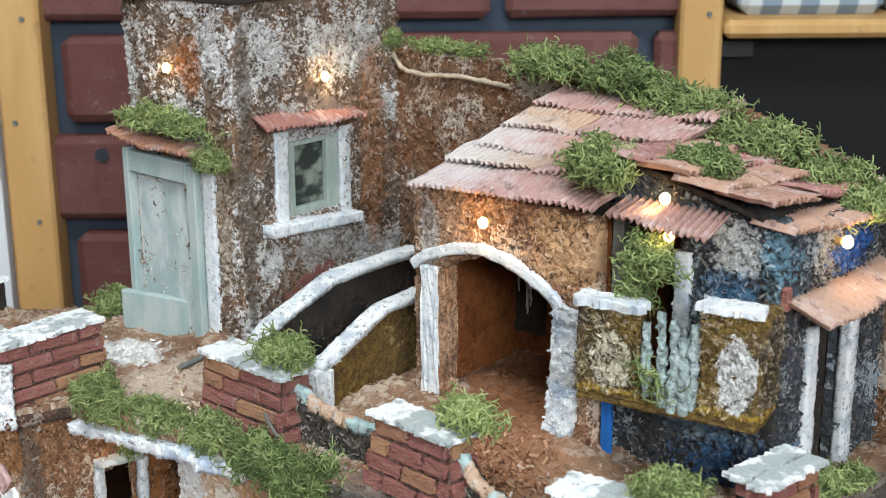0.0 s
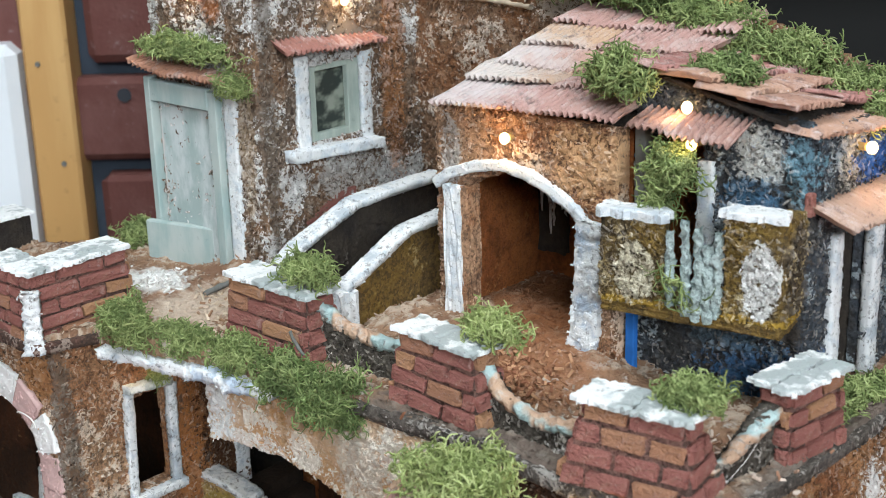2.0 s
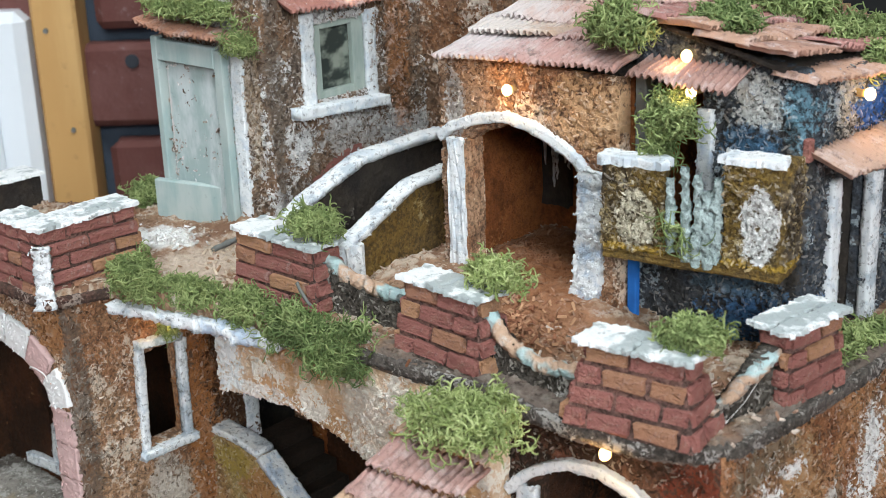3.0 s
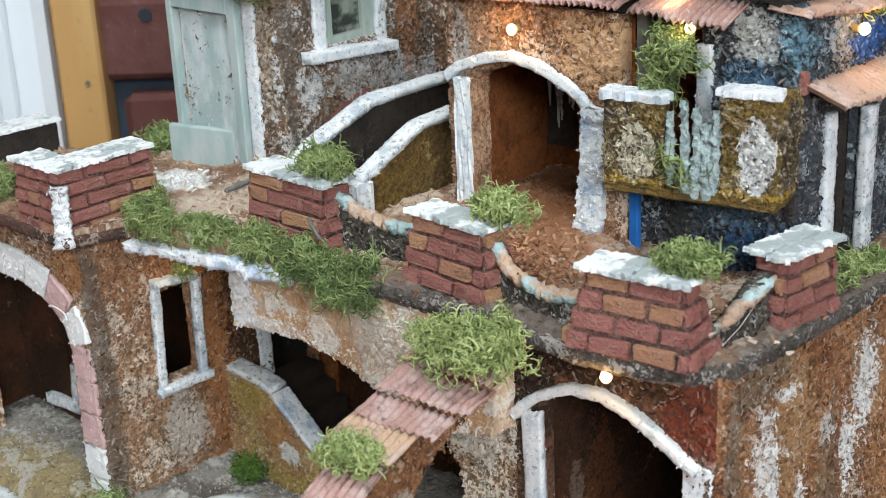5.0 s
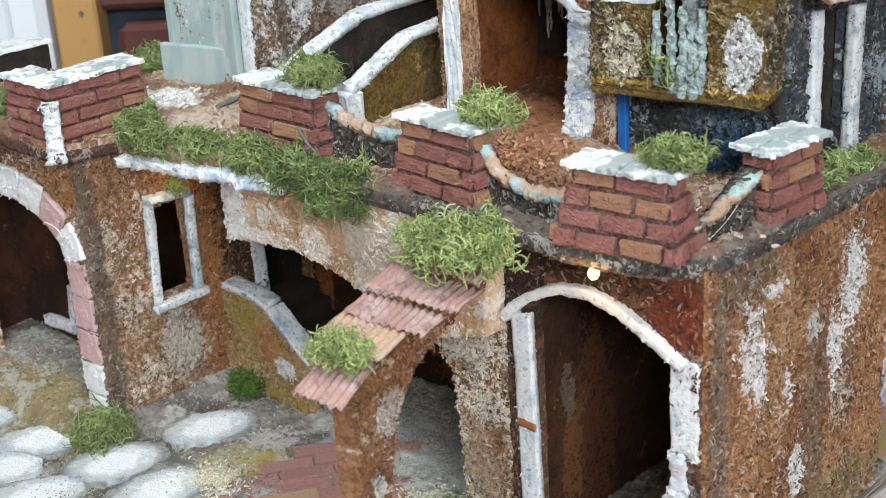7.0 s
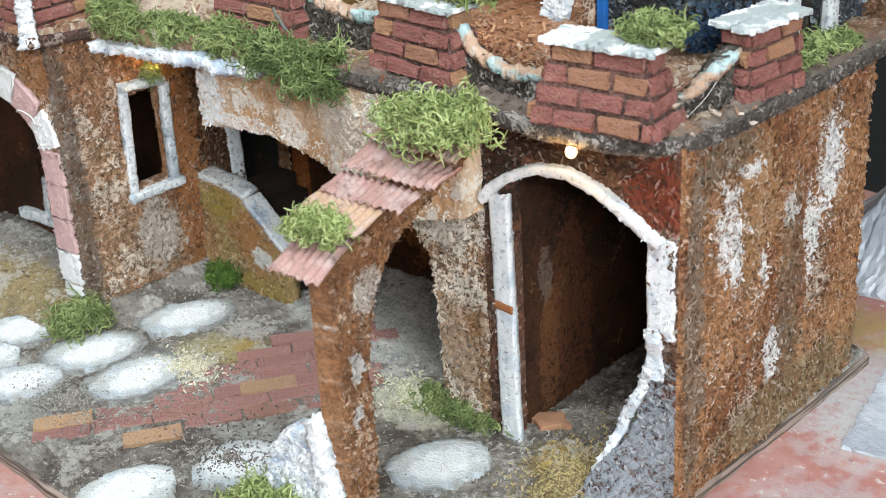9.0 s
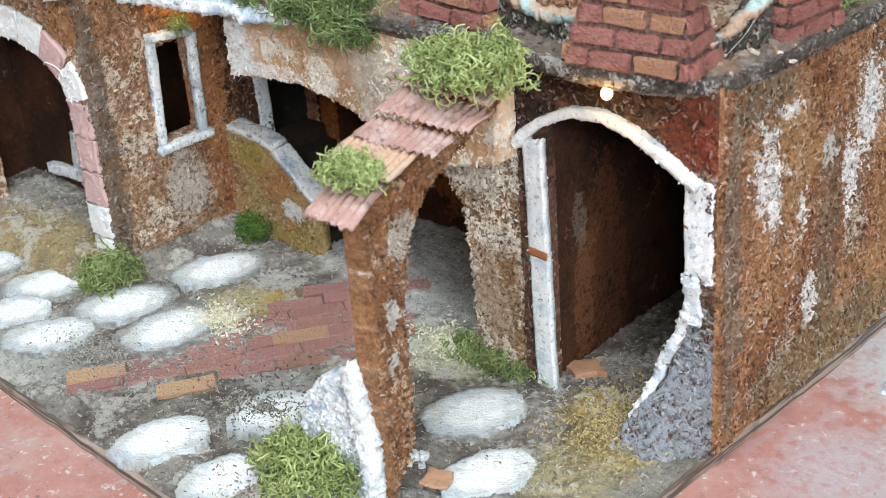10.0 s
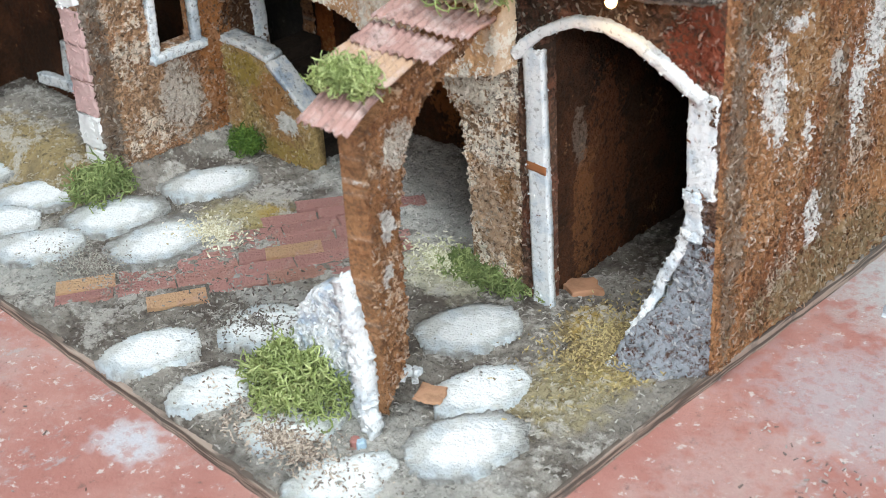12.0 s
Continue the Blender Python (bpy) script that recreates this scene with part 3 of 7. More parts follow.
def brick_paint(name, red=(0.35, 0.14, 0.118), orange=(0.47, 0.25, 0.14), some=0.66):
    m = Nodes(name, 0.9, 0.2)
    r = m.random()
    c = m.mix(m.ramp(r, some, some + 0.05), red, orange)
    c = m.mix(m.math("MULTIPLY", m.ramp(m.math("FRACT", m.math("MULTIPLY", r, 7.3)), 0.3, 0.8), 0.35), c, tuple(0.75 * k for k in red))
    c = m.mix(m.ramp(m.noise(0.007, 4, 0.6), 0.5, 0.72, 0, 0.45), c, (0.44, 0.23, 0.17))
    c = m.mix(m.ramp(m.noise(0.0022, 5, 0.7), 0.58, 0.72, 0, 0.5), c, (0.1, 0.045, 0.04))
    c = m.mix(m.ramp(m.noise(0.005, 6, 0.75), 0.57, 0.66, 0, 0.4), c, (0.5, 0.36, 0.32))
    c = m.mix(m.ramp(m.noise(0.0012, 4, 0.7), 0.56, 0.7, 0, 0.45), c, (0.5, 0.33, 0.28))
    return m.done(c, m.math("ADD", m.noise(0.0009, 4, 0.65), m.math("MULTIPLY", m.noise(0.0022, 4, 0.7), 1.4)), 0.0014, 1.0)


M_BRICK = brick_paint("painted_brick")
M_ORANGE = brick_paint("orange_brick", (0.56, 0.35, 0.21), (0.58, 0.37, 0.22))


def tile_paint(name="terracotta_card", pink=(0.48, 0.285, 0.25), orange=(0.56, 0.37, 0.25), grime=0.75, bloom=None):
    m = Nodes(name, 0.85, 0.25)
    r = m.random()
    c = m.mix(m.ramp(r, 0.6, 0.7), pink, orange)
    c = m.mix(m.ramp(m.math("FRACT", m.math("MULTIPLY", r, 5.1)), 0.5, 0.9, 0, 0.35), c, tuple(0.72 * k for k in pink))
    c = m.mix(m.ramp(m.noise(0.01, 5, 0.68), 0.47, 0.66, 0, 0.6), c, (0.58, 0.46, 0.43))
    c = m.mix(m.ramp(m.noise(0.006, 5, 0.72), 0.54, 0.68, 0, grime), c, (0.17, 0.11, 0.1))
    c = m.mix(m.ramp(m.noise(0.0014, 4, 0.7), 0.55, 0.68, 0, 0.45), c, (0.15, 0.085, 0.075))
    c = m.mix(m.ramp(m.noise(0.004, 6, 0.75), 0.62, 0.7, 0, 0.7), c, (0.62, 0.6, 0.6))
    if bloom:
        c = m.mix(m.math("MULTIPLY", m.spot(*bloom, 1.1, 0.6, 0.007), 0.62), c, (0.66, 0.64, 0.64))
    return m.done(c, m.noise(0.001, 4), 0.0007, 0.9)


M_TILE = tile_paint(bloom=((-0.14, 0.068, 0.214), (0.024, 0.028, 0.03)))
M_TILE_DUSTY = tile_paint("dusty_pink_card", (0.42, 0.25, 0.21), (0.5, 0.33, 0.25), 0.8)
M_TILE_RUSTY = tile_paint("rusty_pink_card", (0.4, 0.19, 0.165), (0.47, 0.28, 0.2), 0.7)
M_TILE_ORANGE = tile_paint("orange_card", (0.4, 0.19, 0.125), (0.44, 0.23, 0.15), 0.6)
M_TILE_RED = tile_paint("dark_red_card", (0.33, 0.13, 0.115), (0.38, 0.18, 0.14), 0.7)


def moss_green(name, a=(0.17, 0.225, 0.055), b=(0.44, 0.5, 0.19), c0=(0.05, 0.09, 0.022)):
    m = Nodes(name, 0.75, 0.25)
    r = m.island()
    c = m.mix(m.ramp(r, 0.2, 0.9), a, b)
    c = m.mix(m.ramp(m.noise(0.009, 3), 0.45, 0.65, 0, 0.75), c, c0)
    m.bsdf.inputs["Subsurface Weight"].default_value = 0.0
    return m.done(c)


M_MOSS = moss_green("dried_moss", (0.18, 0.235, 0.08), (0.37, 0.43, 0.18), (0.11, 0.15, 0.05))
M_MOSS_PALE = moss_green("pale_moss", (0.27, 0.33, 0.11), (0.5, 0.56, 0.25), (0.19, 0.24, 0.08))
M_MOSS_MID = moss_green("mid_green_moss", (0.13, 0.185, 0.06), (0.3, 0.365, 0.15), (0.07, 0.105, 0.035))
M_MOSS_DARK = moss_green("dark_moss", (0.06, 0.12, 0.02), (0.15, 0.24, 0.045), (0.025, 0.05, 0.012))


def wood(name, a, b, grainsize=0.012, stretch=(1, 1, 0.12), rough=0.6):
    m = Nodes(name, rough, 0.4)
    n = m.noise(grainsize, 5, 0.6, stretch=stretch)
    c = m.mix(m.ramp(n, 0.35, 0.65), a, b)
    c = m.mix(m.ramp(m.noise(grainsize * 0.4, 4), 0.62, 0.75, 0, 0.4), c, tuple(k * 0.55 for k in a))
    return m.done(c, n, 0.0006, 0.25)


M_GREEN_DOOR = wood("grey_green_painted_wood", (0.3, 0.39, 0.38), (0.42, 0.47, 0.45), 0.008, (1, 1, 0.3), 0.7)
leaf = Nodes("smudged_green_paint", 0.7, 0.3)
c = leaf.mix(leaf.ramp(leaf.noise(0.012, 5, 0.65, stretch=(1, 1, 0.4)), 0.4, 0.62), (0.36, 0.44, 0.43), (0.56, 0.6, 0.6))
c = leaf.mix(leaf.ramp(leaf.noise(0.008, 6, 0.7, stretch=(1, 1, 0.3)), 0.55, 0.7, 0, 0.5), c, (0.26, 0.33, 0.33))
c = leaf.mix(leaf.spot((-0.2915, 0.04, 0.165), (0.003, 0.02, 0.028), 0.9, 0.4, 0.006), c, (0.66, 0.58, 0.56))
M_LEAF = leaf.done(c, leaf.noise(0.003, 5), 0.0005, 0.5)
M_POST = wood("varnished_pine", (0.5, 0.28, 0.1), (0.58, 0.35, 0.14), 0.02)
M_GREY_WOOD = wood("grey_wood", (0.12, 0.12, 0.11), (0.2, 0.2, 0.19), 0.006, (1, 1, 0.2), 0.8)


def plain(name, colour, rough=0.6, spec=0.4, wear=0.25, size=0.05, bump=0.0):
    m = Nodes(name, rough, spec)
    c = m.mix(m.ramp(m.noise(size, 5, 0.65), 0.4, 0.7, 0, wear), colour, tuple(k * 0.55 for k in colour))
    return m.done(c, m.noise(size * 0.1, 4), 0.0005, bump) if bump else m.done(c)


def ground_paint():
    m = Nodes("stained_ground", 0.9, 0.25)
    fine = m.noise(0.0009, 4)
    c = m.mix(m.ramp(m.noise(0.02, 5, 0.65), 0.42, 0.62), (0.25, 0.225, 0.195), (0.11, 0.09, 0.075))
    c = m.mix(m.ramp(m.noise(0.004, 5, 0.7), 0.5, 0.7, 0, 0.5), c, (0.05, 0.043, 0.036))
    for at, size, colour, amount in [((-0.04, -0.006, 0), (0.013, 0.011, 0.05), (0.42, 0.29, 0.09), 0.9), ((-0.025, -0.018, 0), (0.013, 0.014, 0.05), (0.46, 0.34, 0.12), 0.9), ((-0.026, -0.04, 0), (0.014, 0.02, 0.05), (0.4, 0.33, 0.16), 0.6), ((-0.187, -0.024, 0), (0.008, 0.012, 0.05), (0.4, 0.27, 0.06), 0.85), ((-0.255, -0.1, 0), (0.06, 0.02, 0.05), (0.4, 0.4, 0.37), 0.7), ((-0.3, -0.055, 0), (0.05, 0.02, 0.05), (0.36, 0.26, 0.1), 0.7), ((-0.195, -0.03, 0), (0.014, 0.012, 0.05), (0.42, 0.36, 0.2), 0.8), ((-0.15, 0.03, 0), (0.06, 0.03, 0.05), (0.46, 0.45, 0.42), 0.8), ((-0.05, -0.1, 0), (0.05, 0.025, 0.05), (0.42, 0.41, 0.38), 0.7), ((-0.105, -0.01, 0), (0.018, 0.014, 0.05), (0.66, 0.63, 0.48), 0.85), ((-0.19, -0.045, 0), (0.012, 0.01, 0.05), (0.68, 0.66, 0.56), 0.8), ((-0.135, -0.06, 0), (0.03, 0.008, 0.05), (0.36, 0.35, 0.33), 0.7)]:
        c = m.mix(m.math("MULTIPLY", m.spot(at, size, 0.8), amount), c, colour)
    crumb = m.noise(0.0024, 5, 0.7)
    tone = m.tone()
    # Low tone between chips: gap shade put into the ground colour.
    c = m.mix(m.ramp(tone, 0.5, 0.1, 0, 0.7), c, (0.075, 0.062, 0.053))
    c = m.mix(m.ramp(tone, 0.6, 1.0, 0, 0.7), c, (0.56, 0.53, 0.48))
    proud = m.math("ADD", m.math("MULTIPLY", m.math("SUBTRACT", m.relief(), 0.4), 0.5), m.math("ADD", m.math("MULTIPLY", m.math("SUBTRACT", crumb, 0.5), 1.8), m.math("MULTIPLY", m.math("SUBTRACT", m.noise(0.017, 4, 0.6), 0.5), 3.0)))
    c = m.mix(m.ramp(proud, 0.06, 0.46, 0, 0.66), c, (0.5, 0.47, 0.43))
    c = m.mix(m.ramp(m.math("ADD", m.math("MULTIPLY", fine, 0.5), m.math("MULTIPLY", crumb, 0.6)), 0.5, 0.41, 0, 0.6), c, (0.05, 0.042, 0.036))
    return m.done(c, m.math("ADD", m.math("MULTIPLY", fine, 0.6), m.math("MULTIPLY", crumb, 1.5)), 0.0008, 1.0)


M_GROUND = ground_paint()


def terrace_paint():
    m = Nodes("rubble_floor", 0.92, 0.2)
    c = m.mix(m.ramp(m.noise(0.012, 5, 0.65), 0.4, 0.62), (0.36, 0.22, 0.14), (0.24, 0.13, 0.08))
    c = m.mix(m.ramp(m.math("ADD", m.relief(), m.noise(0.007, 5, 0.7)), 0.95, 1.2, 0, 0.8), c, (0.58, 0.47, 0.37))
    c = m.mix(m.ramp(m.noise(0.007, 5, 0.7), 0.56, 0.72, 0, 0.75), c, (0.08, 0.06, 0.045))
    c = m.mix(m.ramp(m.noise(0.0018, 5, 0.7), 0.43, 0.34, 0, 0.6), c, (0.09, 0.065, 0.05))
    c = m.mix(m.ramp(m.noise(0.009, 6, 0.75), 0.57, 0.66, 0, 0.7), c, (0.6, 0.55, 0.49))
    c = m.mix(m.math("MULTIPLY", m.spot((-0.1, 0.03, 0.124), (0.03, 0.03, 0.02)), 0.6), c, (0.36, 0.15, 0.07))
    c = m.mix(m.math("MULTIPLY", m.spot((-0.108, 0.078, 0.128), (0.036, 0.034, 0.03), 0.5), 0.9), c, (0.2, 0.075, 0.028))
    c = m.mix(m.math("MULTIPLY", m.spot((-0.23, 0.008, 0.124), (0.02, 0.022, 0.03), 0.8), 0.8), c, (0.62, 0.5, 0.4))
    c = m.mix(m.math("MULTIPLY", m.spot((-0.266, 0.012, 0.124), (0.014, 0.012, 0.03), 0.8), 0.9), c, (0.78, 0.77, 0.75))
    for at, size in (((-0.05, -0.013, 0.124), (0.075, 0.012, 0.03)), ((0.005, 0.05, 0.124), (0.008, 0.07, 0.03))):
        c = m.mix(m.math("MULTIPLY", m.spot(at, size, 0.8), 0.85), c, (0.14, 0.115, 0.1))
    return m.done(c, m.math("ADD", m.noise(0.0008, 3), m.noise(0.0022, 5, 0.7)), 0.0009, 1.0)


M_TERRACE = terrace_paint()


def stone_paint():
    m = Nodes("whitewashed_flagstone", 0.75, 0.3)
    edge = m.noise(0.0022, 5, 0.7)
    c = m.mix(m.ramp(m.noise(0.006, 4, 0.6), 0.4, 0.65), (0.17, 0.16, 0.145), (0.36, 0.36, 0.345))
    c = m.mix(m.ramp(edge, 0.52, 0.66, 0, 0.6), c, (0.2, 0.185, 0.165))
    c = m.mix(m.spot((0, 0, 0), (0.0175, 0.0128, 0.02), 0.4, 0.14, 0.006), c, m.mix(m.ramp(m.noise(0.012, 3), 0.4, 0.6), (0.5, 0.55, 0.58), (0.56, 0.57, 0.55)))
    c = m.mix(m.spot((0.001, 0, 0), (0.0118, 0.0082, 0.02), 0.75, 0.3, 0.0065), c, (0.86, 0.87, 0.87))
    c = m.mix(m.ramp(m.noise(0.003, 5, 0.7), 0.62, 0.74, 0, 0.3), c, (0.36, 0.35, 0.33))
    return m.done(c, m.math("ADD", m.noise(0.003, 5), m.noise(0.0009, 3)), 0.0012, 0.9)


M_STONE = stone_paint()


def table_paint():
    m = Nodes("worn_red_tabletop", 0.55, 0.4)
    c = m.mix(m.ramp(m.noise(0.03, 5, 0.6), 0.38, 0.65), (0.41, 0.18, 0.15), (0.47, 0.24, 0.205))
    c = m.mix(m.ramp(m.noise(0.028, 8, 0.75), 0.52, 0.64, 0, 0.4), c, (0.5, 0.4, 0.38))
    c = m.mix(m.ramp(m.noise(0.011, 8, 0.78, stretch=(1, 0.6, 1)), 0.58, 0.66, 0, 0.7), c, (0.42, 0.4, 0.41))
    c = m.mix(m.ramp(m.noise(0.005, 7, 0.75), 0.58, 0.66, 0, 0.7), c, (0.2, 0.12, 0.11))
    c = m.mix(m.ramp(m.noise(0.0038, 6, 0.72), 0.595, 0.645, 0, 0.8), c, (0.66, 0.62, 0.6))
    for at, size, colour, amount in [((0.07, 0.13, 0), (0.05, 0.06, 0.2), (0.42, 0.42, 0.47), 0.9), ((-0.12, -0.135, 0), (0.0125, 0.0095, 0.1), (0.56, 0.55, 0.58), 1.0), ((0.045, 0.02, 0), (0.035, 0.03, 0.1), (0.46, 0.42, 0.44), 0.75), ((0.03, -0.04, 0), (0.02, 0.03, 0.1), (0.5, 0.36, 0.34), 0.6), ((-0.01, 0.145, 0), (0.04, 0.015, 0.1), (0.4, 0.27, 0.1), 0.9), ((0.02, 0.1, 0), (0.03, 0.04, 0.1), (0.5, 0.5, 0.5), 0.9)]:
        c = m.mix(m.math("MULTIPLY", m.spot(at, size, 1.2), m.math("MULTIPLY", amount, m.ramp(m.noise(0.006, 7, 0.75), 0.35, 0.55, 0.25, 1.0))), c, colour)
    return m.done(c, m.noise(0.002, 6, 0.7), 0.0006, 0.8, m.ramp(m.noise(0.01, 6, 0.7), 0.35, 0.65, 0.4, 0.75))


M_TABLE = table_paint()


def bulb_glow():
    m = Nodes("warm_bulb", 0.3)
    m.bsdf.inputs["Emission Color"].default_value = (1.0, 0.66, 0.28, 1)
    m.bsdf.inputs["Emission Strength"].default_value = 9.0
    return m.done((0.7, 0.5, 0.25))


M_BULB = bulb_glow()
M_SOCKET = plain("brass_socket", (0.5, 0.32, 0.12), 0.4, 0.5, 0.3, 0.004)


# ---- the room ----
def setting(name, bm, material, label, category, at=None):
    return tagged(part(name, bm, material, None, label, at), label, category, "", "structure")


BX, BY = vec(0.747, 0.664, 0), vec(0.664, -0.747, 0)  # along the brick wall, and out of it
BO = BY * -0.493


def at_wall(s, d, z):
    p = BO + BX * s + BY * d
    return (p[0], p[1], z)


WALL = Matrix.Translation(Vector((BO[0], BO[1], 0))) @ Matrix(((BX[0], -BY[0], 0, 0), (BX[1], -BY[1], 0, 0), (0, 0, 1, 0), (0, 0, 0, 1)))
M_MORTAR = plain("slate_blue_mortar", (0.045, 0.06, 0.085), 0.8, 0.3, 0.5, 0.03, 0.4)
M_ROOMWALL = plain("room_paint", (0.4, 0.385, 0.36), 0.9, 0.2, 0.1, 0.4)
M_CHARCOAL = plain("charcoal_metal", (0.012, 0.012, 0.012), 0.75, 0.15, 0.2, 0.1)
wall_bricks = setting("wall_north", box_bm(-2.2, 0.081, 0.012, 0.1, -0.8, 1.7, 0), M_MORTAR, "brick-clad room wall with dark slate-blue mortar", "wall", WALL)
setting("wall_far", box_bm(0.081, 2.2, 0.25, 0.33, -0.8, 1.7, 0), M_CHARCOAL, "dark charcoal wall at the back of the shelf bay", "wall", WALL)
setting("wall_bay", box_bm(0.0815, 0.14, 0.1, 0.25, -0.8, 1.7, 0), M_CHARCOAL, "dark side of the shelf bay", "wall", WALL @ pose(-0.06, 0, 0))
setting("floor", box_bm(-2.2, 2.2, -2.4, 0.1, -0.85, -0.8, 0), plain("floor_tiles", (0.35, 0.3, 0.26), 0.6), "plain room floor under the table", "floor", WALL)
setting("ceiling", box_bm(-2.2, 2.2, -2.4, 0.33, 1.7, 1.75, 0), M_ROOMWALL, "plain white ceiling", "ceiling", WALL)
setting("wall_west", box_bm(-2.25, -2.2, -2.4, 0.1, -0.8, 1.7, 0), M_ROOMWALL, "plain painted side wall", "wall", WALL)
setting("wall_east", box_bm(2.2, 2.25, -2.4, 0.33, -0.8, 1.7, 0), M_ROOMWALL, "plain painted side wall", "wall", WALL)
setting("wall_south", box_bm(-2.2, 2.2, -2.45, -2.4, -0.8, 1.7, 0), M_ROOMWALL, "plain painted wall behind the viewer", "wall", WALL)


def wall_brick_paint():
    m = Nodes("dark_red_wall_brick", 0.75, 0.3)
    c = m.mix(m.ramp(m.noise(0.05, 5, 0.6), 0.4, 0.65), (0.125, 0.045, 0.038), (0.16, 0.07, 0.062))
    c = m.mix(m.ramp(m.noise(0.006, 5, 0.7), 0.6, 0.7, 0, 0.55), c, (0.26, 0.2, 0.19))
    return m.done(c, m.noise(0.006, 5), 0.002, 0.6)


M_WALLBRICK = wall_brick_paint()
WB = {}
for row in range(-3, 7):
    z = 0.183 + 0.0595 * (row - 1)
    joint = 0.0515 if row % 2 else -0.035
    for k in range(-5, 2):
        s0, s1 = joint + 0.173 * k + 0.005, min(joint + 0.173 * (k + 1) - 0.005, 0.0805)
        if s1 - s0 < 0.015 or s1 < -0.75:
            continue
        key = (round(s1 - s0, 3), (row * 5 + k) % 2)
        if key not in WB:
            bm = box_bm(-key[0] / 2, key[0] / 2, -0.009, 0.009, -0.0248, 0.0248, 0.004, 0.0009, 40 + len(WB))
            me = bpy.data.meshes.new("wall_brick")
            bm.to_mesh(me)
            bm.free()
            me.materials.append(M_WALLBRICK)
            WB[key] = me
        put_mesh("wall_brick", WB[key], None, wall_bricks, "", WALL @ Matrix.Translation(((s0 + s1) / 2, 0.006, z)))
# Dark disc on the brick face stands in for a round hole's darkness.
bm = bmesh.new()
bmesh.ops.create_cone(bm, cap_ends=True, segments=14, radius1=0.0042, radius2=0.0042, depth=0.003)
part("hole_disc", bm, plain("hole_dark", (0.03, 0.035, 0.045), 0.6), wall_bricks, "dark disc standing in for a round hole", WALL @ Matrix.Translation((-0.2695, -0.0035, 0.1385)) @ pose(0, 0, 0, 90))


def post(s0, s1, label):
    ob = thing("timber_post", at_wall((s0 + s1) / 2, 0, -0.8), label, "post", "posts on the brick wall")
    body = part("post_body", box_bm(s0, s1, -0.014, 0.012, -0.8, 1.69, 0.002), M_POST, ob, "", WALL)
    for k in range(9):
        bm = bmesh.new()
        bmesh.ops.create_cone(bm, cap_ends=True, segments=8, radius1=0.0018, radius2=0.0014, depth=0.002)
        part("nail_head", bm, M_GREY_WOOD, body, "", WALL @ Matrix.Translation(((s0 + s1) / 2 + (0.004 if k % 2 else -0.005), -0.0145, -0.2 + 0.06 * k)) @ pose(0, 0, 0, 90))
    return ob


post(-0.3245, -0.2975, "varnished pine post fixed to the brick wall")
post(0.069, 0.0935, "varnished pine post at the edge of the shelf bay")
shelf = thing("shelf_board", at_wall(0.3, 0, 0.2), "pine shelf board with a rounded front edge", "shelf")
part("board", box_bm(0.0935, 0.9, -0.02, 0.25, 0.2068, 0.2172, 0.003), M_POST, shelf, "", WALL)
box = thing("storage_box", at_wall(0.25, 0.1, 0), "dark charcoal storage cabinet with a black grip slot", "cabinet")
part("body", box_bm(0.0935, 0.62, 0.005, 0.24, -0.4, 0.2066, 0.003), M_CHARCOAL, box, "", WALL)
part("grip_slot", box_bm(0.094, 0.1155, 0.001, 0.0048, 0.1925, 0.2035, 0.001), plain("slot_black", (0.01, 0.01, 0.011), 0.6), box, "black grip slot", WALL)
part("support", box_bm(0.0935, 0.62, 0.006, 0.24, -0.8, -0.4, 0), M_CHARCOAL, box, "", WALL)


def striped():
    m = Nodes("striped_cloth", 0.8)
    w = m.t.nodes.new("ShaderNodeTexWave")
    w.inputs["Scale"].default_value = 14
    w.inputs["Distortion"].default_value = 0.6
    m.put(w, "Vector", m.co)
    return m.done(m.mix(m.ramp(w.outputs[0], 0.4, 0.6), (0.5, 0.55, 0.58), (0.2, 0.26, 0.33)), m.noise(0.004), 0.001, 0.4)


cloth = tagged(part("folded_cloth", box_bm(0.105, 0.19, 0.0, 0.2, 0.2173, 0.246, 0.006), striped(), None, "", WALL), "folded blue and white striped cloth on the shelf", "cloth")
tagged(part("paper_stack", box_bm(0.195, 0.36, 0.01, 0.2, 0.2173, 0.24, 0.004), plain("blueish_paper", (0.5, 0.53, 0.6), 0.8), None, "", WALL), "stack of pale bluish paper on the shelf", "paper")
door_panel = thing("white_panel", at_wall(-0.42, -0.02, -0.8), "white moulded panel leaning beside the timber post", "panel")
part("panel", box_bm(-0.52, -0.3275, -0.02, 0.01, -0.79, 0.172, 0.006), plain("white_gloss", (0.75, 0.78, 0.82), 0.35, 0.5, 0.08), door_panel, "", WALL)
part("ridge", box_bm(-0.36, -0.348, -0.025, -0.0202, -0.79, 0.165, 0.002), plain("white_gloss_ridge", (0.72, 0.76, 0.8), 0.35, 0.5, 0.08), door_panel, "", WALL)

# ---- the table and the base board ----
table = thing("work_table", (0, 0, -0.8), "work table with a worn, paint-stained red top", "table")
part("tabletop", box_bm(-0.4, 0.62, -0.45, 0.27, -0.035, -0.0052, 0.002), M_TABLE, table)
for sx in (-0.33, 0.55):
    for sy in (-0.38, 0.2):
        part("leg", box_bm(sx - 0.03, sx + 0.03, sy - 0.03, sy + 0.03, -0.8, -0.035, 0.003), M_GREY_WOOD, table)

ply = Nodes("stained_plywood", 0.85, 0.3)
bands = ply.ramp(ply.noise(0.0011, 3, 0.5, stretch=(0.03, 0.03, 1)), 0.44, 0.56)
c = ply.mix(bands, (0.11, 0.085, 0.07), (0.36, 0.28, 0.23))
